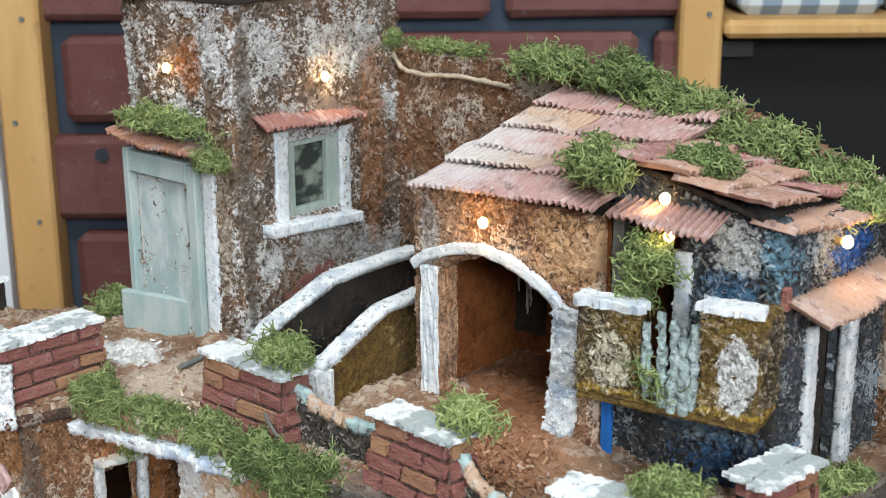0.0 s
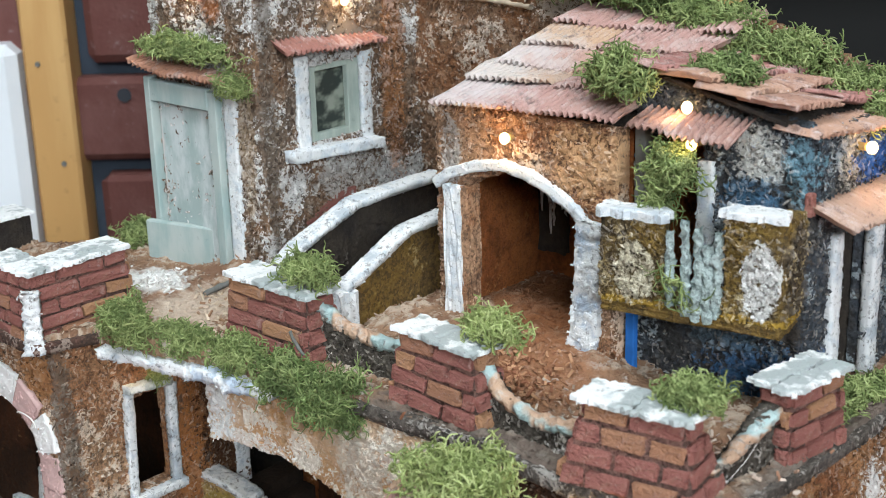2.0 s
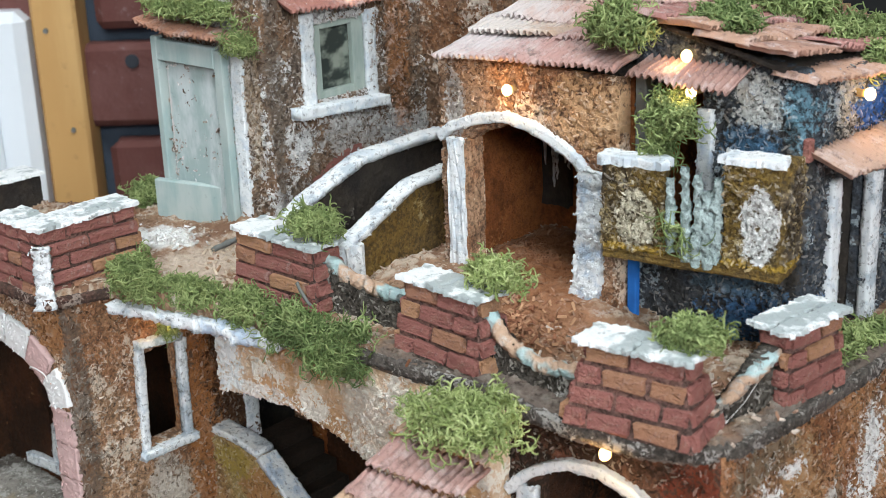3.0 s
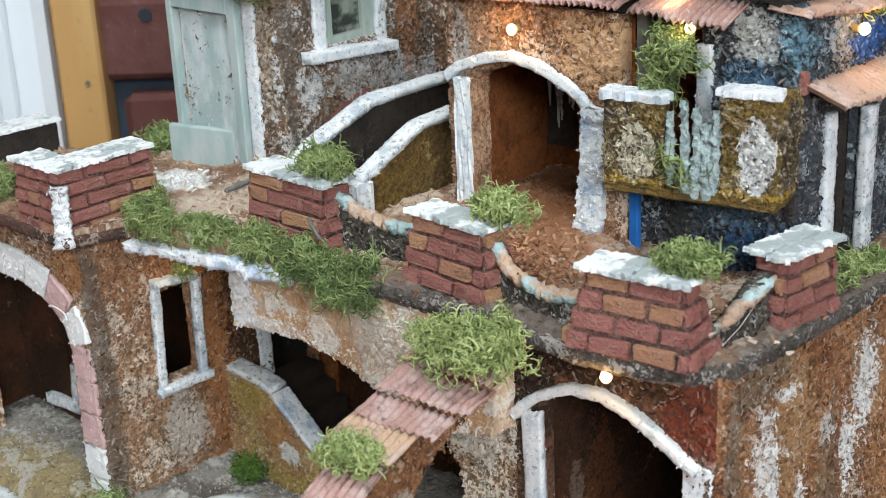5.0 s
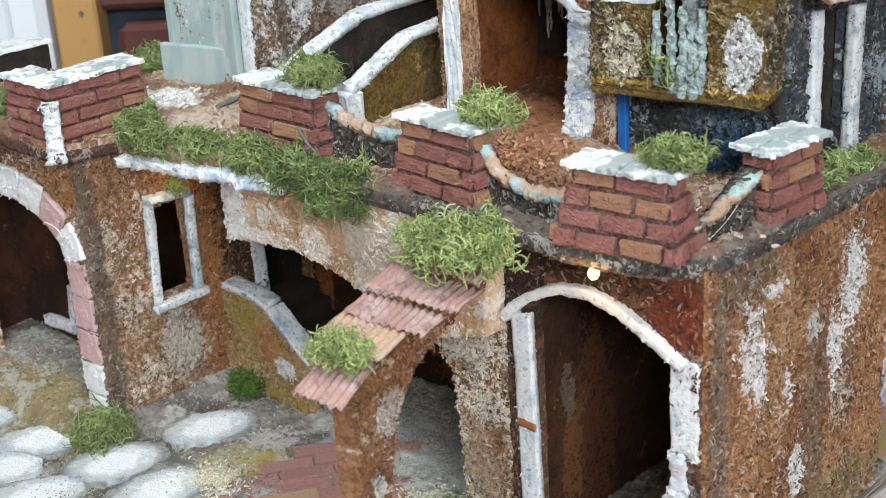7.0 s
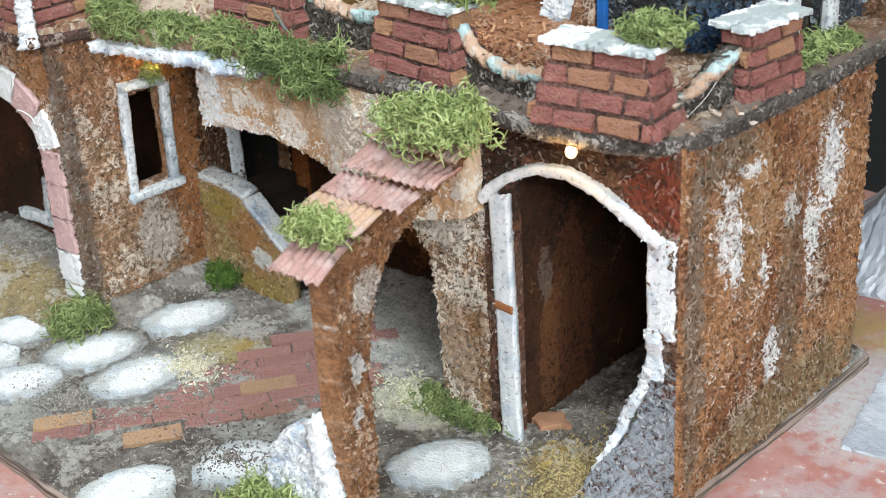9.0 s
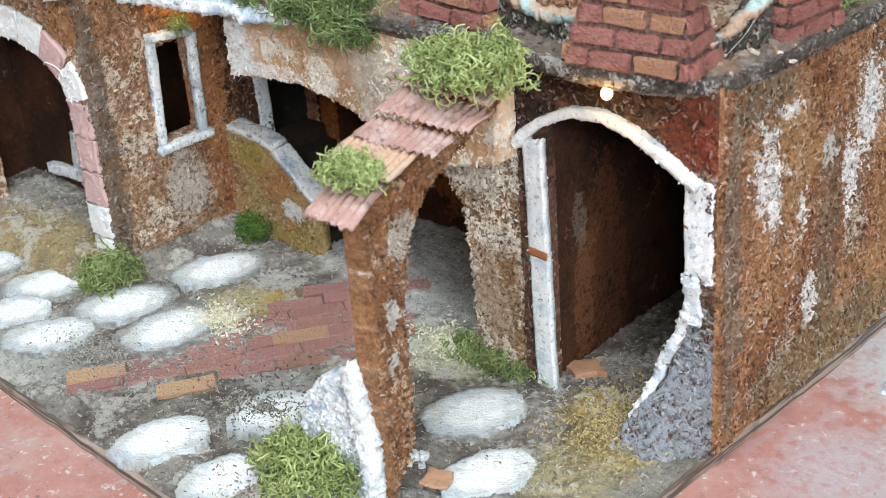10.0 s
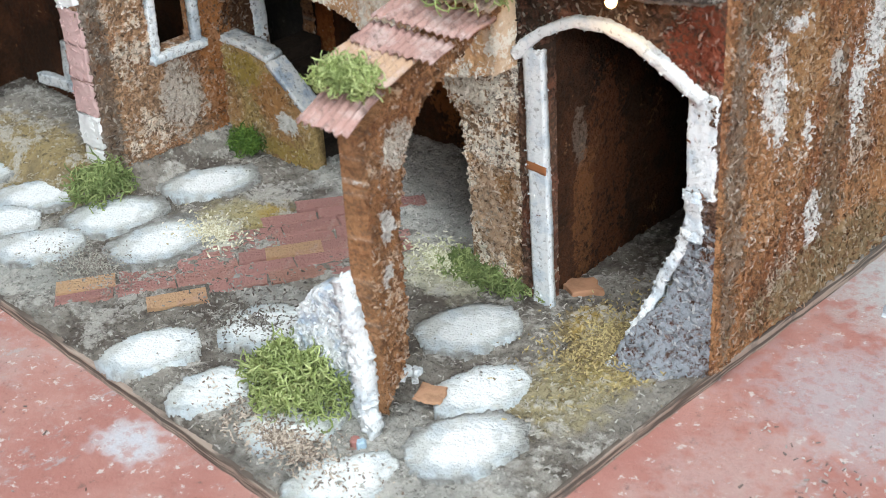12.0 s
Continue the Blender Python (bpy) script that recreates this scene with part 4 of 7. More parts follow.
c = ply.mix(ply.ramp(ply.noise(0.012, 5, 0.7), 0.5, 0.66, 0, 0.6), c, (0.1, 0.09, 0.08))
M_BOARD = ply.done(c, bands, 0.0005, 0.6)
BASE = [(-0.37, -0.1098), (-0.0035, -0.1311), (0.0036, 0.122), (-0.37, 0.122)]
setting("base_board", slab_bm(BASE, -0.0051, -0.0006, 0.0003, 0.006, 5, 0.0004), M_BOARD, "layered plywood base board with stained edges", "board")


def ground_lift(u, v):
    P = np.stack([u, v, 0 * u], -1)
    x, y = u - 0.3695, v - 0.131
    front, side = y + 0.1311 + 0.058 * (x + 0.0035), 0.0004 + 0.028 * y - x
    edge = np.clip(np.minimum(front, side) / 0.01, 0, 1)
    bank = np.clip((-0.238 - x) / 0.014, 0, 1) * np.clip((y + 0.066) / 0.016, 0, 1)
    return edge * (0.0013 * grain(P, 0.03, 51) + 0.0009 * grain(P, 0.011, 52)) + 0.0095 * bank * bank * (3 - 2 * bank)


def on_base(u, v):
    x, y = u - 0.3695, v - 0.131
    return (y > -0.1296 - 0.058 * (x + 0.0035)) & (x < -0.0008 + 0.028 * y)


ground = tagged(sheet("ground", (-0.3695, -0.131, -0.0008), (1, 0, 0), (0, 1, 0), 0.374, 0.252, on_base, 0.0006, M_GROUND, 0.0015, 0.0009, 11, 0, ground_lift, chips=240000, grit=0.0017, shred=0.0009), "uneven grey and ochre stained plaster ground of the model village", "ground", "", "structure")


def built(ob, label, category="wall"):
    return tagged(ob, label, category, "", "structure")


def arch_z(x, x0, x1, spring, rise):
    c, h = (x0 + x1) / 2, (x1 - x0) / 2
    return spring + rise * np.sqrt(np.clip(1 - ((x - c) / h) ** 2, 0, 1))


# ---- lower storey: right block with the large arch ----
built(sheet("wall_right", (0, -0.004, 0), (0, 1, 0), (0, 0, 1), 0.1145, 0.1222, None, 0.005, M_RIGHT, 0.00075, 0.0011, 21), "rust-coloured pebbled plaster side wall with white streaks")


ARC_X = [-0.072, -0.0671, -0.0612, -0.0489, -0.0373, -0.027, -0.019, -0.0111, -0.0043]
ARC_Z = [0.0895, 0.0948, 0.0995, 0.1052, 0.1064, 0.1036, 0.0998, 0.0952, 0.0922]


def front_open(u, v):
    x = u - 0.073
    right = np.where(v < 0.047, -0.0085 - (0.047 - v) / 0.047 * 0.0165 - 0.0022 * np.sin(v * 190), -0.0088)
    hole = (x > -0.0635) & (x < right) & (v < np.where(v < 0.091, 1, np.interp(x, ARC_X, ARC_Z) - 0.0016))
    return ~hole


def front_foot(u, v):
    """The broken foot of the wall spreads forward over the ground."""
    x = u - 0.073
    return 0.017 * np.clip((0.034 - v) / 0.034, 0, 1) ** 1.6 * np.clip(-x / 0.013, 0, 1) * (x > -0.04)


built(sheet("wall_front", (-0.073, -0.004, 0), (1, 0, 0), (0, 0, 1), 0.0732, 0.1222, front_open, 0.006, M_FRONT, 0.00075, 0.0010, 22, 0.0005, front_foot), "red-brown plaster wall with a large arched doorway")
archway = thing("arch_trim", (-0.036, -0.005, 0.1), "white roughcast trim round the large arch", "trim")
A = [(x, -0.0045, z) for x, z in zip(ARC_X, ARC_Z)]
sweep("arch_band", A, (0, -1, 0), 0.003, 0.0035, M_WHITE, archway, seed=31)
sweep("jamb", [(-0.0636, -0.0045, 0.0), (-0.066, -0.0045, 0.0925)], (0, -1, 0), 0.007, 0.002, M_WHITE, archway, jit=0.00018, seed=32)
sweep("jamb", [(-0.0066, -0.0045, 0.046), (-0.0068, -0.0045, 0.0625)], (0, -1, 0), 0.0046, 0.0016, M_WHITE, archway, jit=0.0008, seed=35)
sweep("jamb", [(-0.0046, -0.0045, 0.061), (-0.0048, -0.0045, 0.0935)], (0, -1, 0), 0.0088, 0.0018, M_WHITE, archway, seed=33)
sweep("broken_edge", [(-0.0252, -0.0195, 0.0005), (-0.0222, -0.0118, 0.01), (-0.0195, -0.0072, 0.02), (-0.0165, -0.0052, 0.029), (-0.0115, -0.0045, 0.04), (-0.0085, -0.0045, 0.049)], (0, -1, 0.2), 0.0024, 0.0012, M_WHITE, archway, jit=0.0008, seed=34)
sweep("tape", [(-0.0688, -0.0066, 0.0528), (-0.061, -0.0066, 0.0525)], (0, -1, 0), 0.0028, 0.0003, plain("orange_tape", (0.35, 0.13, 0.05), 0.7), archway, "torn orange tape", 0.0001, sink=0.0)
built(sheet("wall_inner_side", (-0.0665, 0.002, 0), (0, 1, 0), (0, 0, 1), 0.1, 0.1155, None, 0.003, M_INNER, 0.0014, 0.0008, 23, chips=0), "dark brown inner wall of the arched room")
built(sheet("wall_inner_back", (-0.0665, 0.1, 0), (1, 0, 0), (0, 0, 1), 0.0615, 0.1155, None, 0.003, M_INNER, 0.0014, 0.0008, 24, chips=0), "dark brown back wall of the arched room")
tagged(part("red_stone", slab_bm([(-0.068, 0.008), (-0.058, 0.004), (-0.052, 0.012), (-0.06, 0.017)], 0, 0.0034, 0.0008, 0.002, 7), plain("orange_plaster_lump", (0.42, 0.22, 0.13), 0.9, 0.2, 0.6, 0.005, 0.5)), "flat orange-brown plaster fragment inside the arch", "fragment")

# ---- lower storey: middle arch, stair and back wall ----


def mid_keep(u, v):
    x = u - 0.201
    curve = np.interp(x, [-0.201, -0.185, -0.163, -0.14, -0.124, -0.112, -0.1, -0.073], [0.089, 0.0918, 0.0928, 0.0898, 0.084, 0.0765, 0.078, 0.085])
    return (v > curve) & (v < 0.1195)


built(sheet("wall_middle", (-0.201, -0.014, 0), (1, 0, 0), (0, 0, 1), 0.128, 0.1205, mid_keep, 0.009, M_MID, 0.00075, 0.0009, 25, chips=300000), "cream and brown plaster arch wall below the terrace")
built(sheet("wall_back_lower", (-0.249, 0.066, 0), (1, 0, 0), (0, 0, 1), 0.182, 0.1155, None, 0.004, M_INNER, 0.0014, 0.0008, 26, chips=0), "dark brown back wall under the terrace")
# Unlit room behind the doorway: its darkness is put into the wall colour.
built(sheet("wall_dark_end", (-0.292, 0.034, 0), (0, 1, 0), (0, 0, 1), 0.04, 0.1155, None, 0.003, M_UNLIT, 0.003, 0.0005, 29, chips=0), "unlit end wall behind the doorway")
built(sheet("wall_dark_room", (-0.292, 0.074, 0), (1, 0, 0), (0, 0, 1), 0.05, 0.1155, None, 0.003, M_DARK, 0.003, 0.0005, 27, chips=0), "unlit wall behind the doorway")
dj = thing("door_surround", (-0.25, 0.05, 0.03), "pale worn jamb beside a dark doorway at the head of the stair", "door frame")
sweep("jamb", [(-0.2495, 0.0352, 0.033), (-0.2495, 0.0345, 0.095)], (1, 0, 0), 0.0062, 0.002, M_WHITE_WORN, dj, seed=35)
sweep("jamb", [(-0.241, 0.0655, 0.0), (-0.2405, 0.0655, 0.1)], (0, -1, 0), 0.0085, 0.002, M_WARM, dj, "brown plaster jamb", seed=36)


def stair_keep(u, v):
    x = u - 0.25
    return v < np.interp(x, [-0.25, -0.232, -0.2205, -0.1985], [0.0465, 0.0455, 0.0435, 0.0245])


built(sheet("stair_wall", (-0.25, 0.015, 0), (1, 0, 0), (0, 0, 1), 0.0515, 0.05, stair_keep, 0.006, M_STAIR, 0.0008, 0.0009, 28), "stained ochre side wall of a small stair")
cp = thing("stair_coping", (-0.22, 0.015, 0.04), "pale blue-white coping on the stair wall", "coping")
sweep("coping_stone", [(-0.25, 0.018, 0.0468), (-0.232, 0.018, 0.0462), (-0.2205, 0.018, 0.0438)], (0, 0, 1), 0.0085, 0.002, M_WHITE_WORN, cp, seed=37)
sweep("coping_stone", [(-0.2205, 0.018, 0.0428), (-0.1975, 0.018, 0.0245)], (0.7, 0, 0.7), 0.0085, 0.002, M_BLUEWHITE, cp, seed=38)
# Steps are near-black too, the stairwell's shade painted into them.
stair = thing("stair", (-0.22, 0.035, 0), "dark plaster steps behind the stair wall", "stair")
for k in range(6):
    part("step", box_bm(-0.25, -0.203 - 0.007 * k, 0.021, 0.059, 0.006 * k, 0.006 * k + 0.0062, 0.0006), M_UNLIT, stair)

# ---- lower storey: left block ----


def side_open(u, v):
    y = u - 0.045
    window = (y > -0.0172) & (y < 0.0015) & (v > 0.0515) & (v < 0.0905)
    doorway = (y > 0.0385) & (y < 0.064) & (v > 0.03) & (v < 0.094)
    return ~(window | doorway)


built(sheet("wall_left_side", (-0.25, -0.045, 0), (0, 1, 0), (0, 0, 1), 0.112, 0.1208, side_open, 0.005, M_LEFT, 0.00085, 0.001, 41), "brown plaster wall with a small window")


def left_open(u, v):
    x = u - 0.37
    return ~((x > -0.345) & (x < -0.2655) & (v < np.where(v < 0.075, 1, arch_z(x, -0.347, -0.2625, 0.074, 0.021))))


built(sheet("wall_left_front", (-0.37, -0.044, 0), (1, 0, 0), (0, 0, 1), 0.1205, 0.1208, left_open, 0.006, M_LEFT, 0.0009, 0.001, 42), "brown plaster front wall with a quoined arch")
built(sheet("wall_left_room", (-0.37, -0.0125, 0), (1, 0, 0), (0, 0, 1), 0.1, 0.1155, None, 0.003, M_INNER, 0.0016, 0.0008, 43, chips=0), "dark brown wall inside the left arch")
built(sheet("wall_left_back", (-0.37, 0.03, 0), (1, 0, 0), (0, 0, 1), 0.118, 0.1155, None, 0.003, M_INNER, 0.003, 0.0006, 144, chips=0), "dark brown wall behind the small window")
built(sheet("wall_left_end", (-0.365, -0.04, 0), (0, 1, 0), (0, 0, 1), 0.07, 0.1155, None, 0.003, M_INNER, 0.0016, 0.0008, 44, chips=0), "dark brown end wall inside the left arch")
M_QUOIN = Nodes("painted_quoin", 0.8)
q = M_QUOIN.mix(M_QUOIN.ramp(M_QUOIN.random(), 0.5, 0.55), (0.72, 0.71, 0.7), (0.55, 0.37, 0.35))
q = M_QUOIN.mix(M_QUOIN.ramp(M_QUOIN.noise(0.004, 5, 0.7), 0.58, 0.75, 0, 0.6), q, (0.2, 0.17, 0.15))
M_QUOIN = M_QUOIN.done(q, M_QUOIN.noise(0.0015, 4), 0.0007, 0.8)
quoins = thing("quoin_surround", (-0.258, -0.046, 0), "white and dusty pink quoin stones round an arch", "quoins")
path = [(-0.2585, 0.004), (-0.2585, 0.078)] + [(-0.304 + 0.0455 * math.cos(a), 0.077 + 0.0245 * math.sin(a)) for a in np.linspace(0.15, 2.7, 16)]
pts = resample([(x, -0.045, z) for x, z in path], 0.0005)
step = int(0.0145 / 0.0005)
for n, k in enumerate(range(0, len(pts) - step, step)):
    sweep("quoin", [pts[k + 1], pts[k + step // 2], pts[k + step - 1]], (0, -1, 0), 0.0125, 0.0017, M_QUOIN, quoins, jit=0.0004, seed=60 + n)
for n in range(6):
    sweep("quoin", [(-0.3515, -0.045, 0.003 + 0.0145 * n), (-0.3513, -0.045, 0.01 + 0.0145 * n), (-0.3515, -0.045, 0.0165 + 0.0145 * n)], (0, -1, 0), 0.0125, 0.0017, M_QUOIN, quoins, jit=0.0004, seed=90 + n)
lw = thing("small_window", (-0.25, -0.005, 0.047), "small window with a leaning worn white wooden surround", "window")
sweep("jamb", [(-0.2495, -0.0182, 0.0505), (-0.2485, -0.0172, 0.0935)], (1, 0, 0), 0.0031, 0.0026, M_WHITE_WORN, lw, seed=71)
sweep("jamb", [(-0.2495, 0.0022, 0.0505), (-0.2485, 0.0022, 0.092)], (1, 0, 0), 0.0031, 0.0026, M_WHITE_WORN, lw, seed=72)
sweep("sill", [(-0.2495, -0.0212, 0.0492), (-0.2495, 0.005, 0.0495)], (1, 0, 0), 0.003, 0.0045, M_WHITE_WORN, lw, seed=73)
sweep("lintel", [(-0.2495, -0.0185, 0.0955), (-0.2495, 0.002, 0.0935)], (1, 0, 0), 0.0028, 0.0045, M_CAP, lw, seed=74)

iw = thing("inner_window", (-0.332, -0.0135, 0.0185), "pale worn window surround on the inner wall of the arch", "window")
sweep("jamb", [(-0.3225, -0.0128, 0.019), (-0.3207, -0.0128, 0.038)], (0, -1, 0), 0.005, 0.002, M_WHITE_WORN, iw, seed=75)
sweep("sill", [(-0.344, -0.0128, 0.0165), (-0.318, -0.0128, 0.0185)], (0, -1, 0), 0.0045, 0.004, M_WHITE_WORN, iw, seed=76)
part("dark_pane", box_bm(-0.343, -0.3255, -0.0142, -0.0137, 0.0205, 0.045, 0), M_INNER, iw, "dark brown pane")

# ---- terrace ----
EDGE = [(-0.37, -0.0508), (-0.2492, -0.0508), (-0.2435, -0.03), (-0.2, -0.0215), (-0.16, -0.0175), (-0.118, -0.0155), (-0.073, -0.0125), (-0.053, -0.0158), (-0.04, -0.0162), (-0.02, -0.0142), (-0.005, -0.0085), (0.0015, 0.001), (0.0045, 0.025), (0.0055, 0.055), (0.0055, 0.12), (-0.2925, 0.12), (-0.2925, 0.054), (-0.316, 0.049), (-0.321, 0.037), (-0.346, 0.012), (-0.37, 0.012)]


def in_poly(x, y, poly):
    hit = np.zeros(len(x), bool)
    for (x0, y0), (x1, y1) in zip(poly, poly[1:] + poly[:1]):
        hit ^= ((y0 > y) != (y1 > y)) & (x < (x1 - x0) * (y - y0) / (y1 - y0 + 1e-12) + x0)
    return hit


def terrace_rise(x, y):
    """The rubble is banked up against the house and the tower."""
    k = np.clip((y - 0.012) / 0.032, 0, 1) * np.clip((-0.06 - x) / 0.02, 0, 1) * np.clip((x + 0.175) / 0.02, 0, 1)
    m = np.clip(1 - np.hypot((x + 0.243) / 0.03, (y - 0.042) / 0.02), 0, 1)
    return 0.0062 * k * k * (3 - 2 * k) + 0.007 * m * m * (3 - 2 * m)


def terrace_lift(u, v):
    P = np.stack([u, v, 0 * u], -1)
    return 0.0022 * grain(P, 0.016, 81) + 0.001 * grain(P, 0.006, 82) - 0.001 + terrace_rise(u - 0.37, v - 0.06)


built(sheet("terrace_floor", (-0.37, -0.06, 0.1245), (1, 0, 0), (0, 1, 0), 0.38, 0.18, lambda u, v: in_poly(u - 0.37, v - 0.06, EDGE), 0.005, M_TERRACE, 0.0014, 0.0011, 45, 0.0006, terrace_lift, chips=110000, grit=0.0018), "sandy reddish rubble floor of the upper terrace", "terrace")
M_EDGEWOOD = plaster("reddish_board_edge", (0.16, 0.075, 0.055), (0.1, 0.06, 0.045), (0.05, 0.035, 0.03), (0.4, 0.32, 0.27), 0.2)
sl = thing("terrace_edge", (-0.02, -0.017, 0.118), "dark rough slab edge round the terrace corner", "edge")
sweep("slab_edge", [(x, y, 0.1228) for x, y in EDGE[4:15]], (0, 0, 1), 0.003, 0.0024, M_SLAB, sl, jit=0.0005, seed=83, sink=0.0014)
sweep("board_edge", [(-0.37, -0.0512, 0.1212), (-0.2487, -0.0512, 0.1212), (-0.2435, -0.03, 0.1205)], (0, 0, 1), 0.0032, 0.0028, M_EDGEWOOD, sl, "thin reddish brown board edge", jit=0.0003, seed=87, sink=0.0008)
wl = thing("ledge", (-0.2, -0.02, 0.116), "white roughcast ledge along the terrace", "ledge")
sweep("ledge_stone", [(-0.2405, -0.029, 0.1163), (-0.228, -0.0268, 0.117), (-0.214, -0.023, 0.1162), (-0.2, -0.0205, 0.1168)], (0, 0, 1), 0.0078, 0.0024, M_WHITE_WORN, wl, jit=0.0009, seed=84)
sweep("ledge_stone", [(-0.2, -0.0198, 0.1162), (-0.187, -0.0192, 0.1172), (-0.174, -0.0175, 0.1165), (-0.16, -0.0168, 0.1175)], (0, 0, 1), 0.009, 0.003, M_BLUEWHITE, wl, jit=0.001, seed=85)


# ---- brick piers ----
def brick_mesh(name, l, h, d, seed, material=None):
    bm = box_bm(-l / 2, l / 2, -d / 2, d / 2, -h / 2, h / 2, min(l, h) * 0.09, 0.00055, seed)
    me = bpy.data.meshes.new(name)
    for f in bm.faces:
        f.smooth = False
    bm.to_mesh(me)
    bm.free()
    me.materials.append(material or M_BRICK)
    return me


def pier(x0, x1, y0, y1, z0, z1, yaw, label, flare=0.002, courses=4, cap=0.0016, split=0.5, over=0.0022):
    cx, cy = (x0 + x1) / 2, (y0 + y1) / 2
    ob = thing("brick_pier", (cx, cy, z0), label, "pier", "piers along the terrace")
    turn = Matrix.Translation((cx, cy, z0)) @ pose(0, 0, 0, 0, 0, yaw)
    hx, hy, h = (x1 - x0) / 2, (y1 - y0) / 2, z1 - z0
    bm = bmesh.new()
    bmesh.ops.create_cube(bm, size=2)
    for v in bm.verts:
        k = flare * (1 - v.co.z) / 2
        v.co = Vector((v.co.x * (hx - 0.0006 + k), v.co.y * (hy - 0.0006 + k), (v.co.z + 1) / 2 * h))
    bmesh.ops.subdivide_edges(bm, edges=bm.edges[:], cuts=6, use_grid_fill=True)
    r = random.Random(int(1e4 * abs(cx)) + 3)
    for v in bm.verts:
        v.co += Vector((r.uniform(-1, 1), r.uniform(-1, 1), 0)) * 0.00025
    part("core", bm, M_CORE, ob, "", turn)
    ch = h / courses
    for face, (half, out) in enumerate(((hx, hy), (hy, hx), (hx, hy), (hy, hx))):
        bl = max(0.0132, half * 2 / 2.05)
        for c in range(courses):
            fl = flare * (1 - (c + 0.5) / courses)
            s0, s1 = -half - fl, half + fl
            edges = [s0] + [s for s in np.arange(s0 + (bl if c % 2 else bl * 0.55), s1 - 0.003, bl)] + [s1]
            for a, b in zip(edges[:-1], edges[1:]):
                key = ("pier_brick", round((b - a) * 2000), r.randrange(3), round(ch * 1e4))
                if key not in BRICKS:
                    BRICKS[key] = brick_mesh("brick", round((b - a) * 2000) / 2000 - 0.0014, ch - 0.0014, 0.002, len(BRICKS))
                m = turn @ pose(0, 0, 0, 0, 0, -180 + 90 * face + 180) @ Matrix.Translation(((a + b) / 2, -(out + fl) + r.uniform(-0.0003, 0.0003), (c + 0.5) * ch)) @ pose(0, 0, 0, r.uniform(-2, 2) - math.degrees(math.atan(flare / h)), r.uniform(-2, 2), r.uniform(-2, 2))
                put_mesh("brick", BRICKS[key], None, ob, "", m)
    o = over
    cut = -hx + 2 * hx * split
    for n, (a, b) in enumerate(((-hx - o, cut), (cut, hx + o))):
        part("capstone", slab_bm([(a + 0.0002, -hy - o), (b - 0.0002, -hy - o), (b - 0.0002, hy + o), (a + 0.0002, hy + o)], h - 0.0002, h + cap - 0.0004 * n, 0.0008, 0.0014, int(cx * -1e4) + n), M_CAP, ob, "worn grey and white painted capstone", turn)
    return ob


BRICKS = {}
PIER_LABEL = "small red brick pier with a white-painted capstone"
pier(-0.2635, -0.2515, -0.0495, -0.009, 0.1225, 0.1484, 0, PIER_LABEL + " above the quoined arch", 0.0018, 5, 0.0017, 0.5, 0.0018)
pier(-0.2805, -0.2655, -0.0495, -0.0385, 0.1225, 0.1482, 0, "short red brick wing with a white-painted capstone beside the pier", 0.001, 5, 0.0016, 0.5, 0.0018)
block = thing("parapet_block", (-0.352, -0.01, 0.1235), "plain dark brown parapet block with a pale capstone", "parapet")
part("core", box_bm(-0.3585, -0.3465, -0.031, 0.0095, 0.1215, 0.14, 0.0006, 0.0003, 41, 5), M_DARK, block)
part("capstone", slab_bm([(-0.361, -0.033), (-0.3445, -0.033), (-0.3445, 0.0108), (-0.361, 0.0108)], 0.14, 0.1416, 0.0006, 0.0014, 42), M_CAP, block, "worn grey and white painted capstone")
pier(-0.1945, -0.156, -0.006, 0.0055, 0.1265, 0.149, 0, PIER_LABEL + " beside the stairs", 0.002)
pier(-0.112, -0.081, -0.0075, 0.0015, 0.126, 0.149, -3, PIER_LABEL + " above the middle arch", 0.0035)
pier(-0.038, -0.0095, -0.0105, -0.003, 0.1255, 0.149, 8, PIER_LABEL + " at the terrace corner", 0.0062, over=0.0035)
pier(-0.0065, 0.0035, 0.0275, 0.051, 0.1255, 0.148, -7, PIER_LABEL + " over the side wall", 0.0012, over=0.0028)
crust = thing("plaster_crust", (-0.2505, -0.0495, 0.124), "white plaster crust on the pier corner", "plaster")
sweep("crust", [(-0.2503, -0.0508, 0.1205), (-0.2508, -0.0504, 0.131), (-0.252, -0.0498, 0.1425)], (0.6, -0.8, 0), 0.0048, 0.0018, M_WHITE_WORN, crust, jit=0.0013, seed=86)
M_RUBBLE = plaster("grey_rubble_plaster", (0.0975, 0.0788, 0.0638), (0.15, 0.128, 0.105), (0.045, 0.04, 0.035), (0.5, 0.46, 0.42), 0.22)
LOW = "low grey sagging parapet wall between two piers"
built(sheet("low_wall", (-0.1565, 0.0005, 0.1235), (1, 0, 0), (0, 0, 1), 0.044, 0.02, lambda u, v: v + 0.1235 < np.interp(u, [0, 0.009, 0.017, 0.029, 0.044], [0.1435, 0.1395, 0.1378, 0.1378, 0.1375]), 0.004, M_RUBBLE, 0.0008, 0.0009, 67), LOW, "parapet")
built(sheet("low_wall", (-0.0805, -0.0035, 0.1235), (1, -0.06, 0), (0, 0, 1), 0.046, 0.02, lambda u, v: v + 0.1235 < np.interp(u, [0, 0.004, 0.01, 0.02, 0.032, 0.046], [0.1425, 0.138, 0.1342, 0.1322, 0.1335, 0.1375]), 0.004, M_RUBBLE, 0.0008, 0.0009, 68), LOW, "parapet")
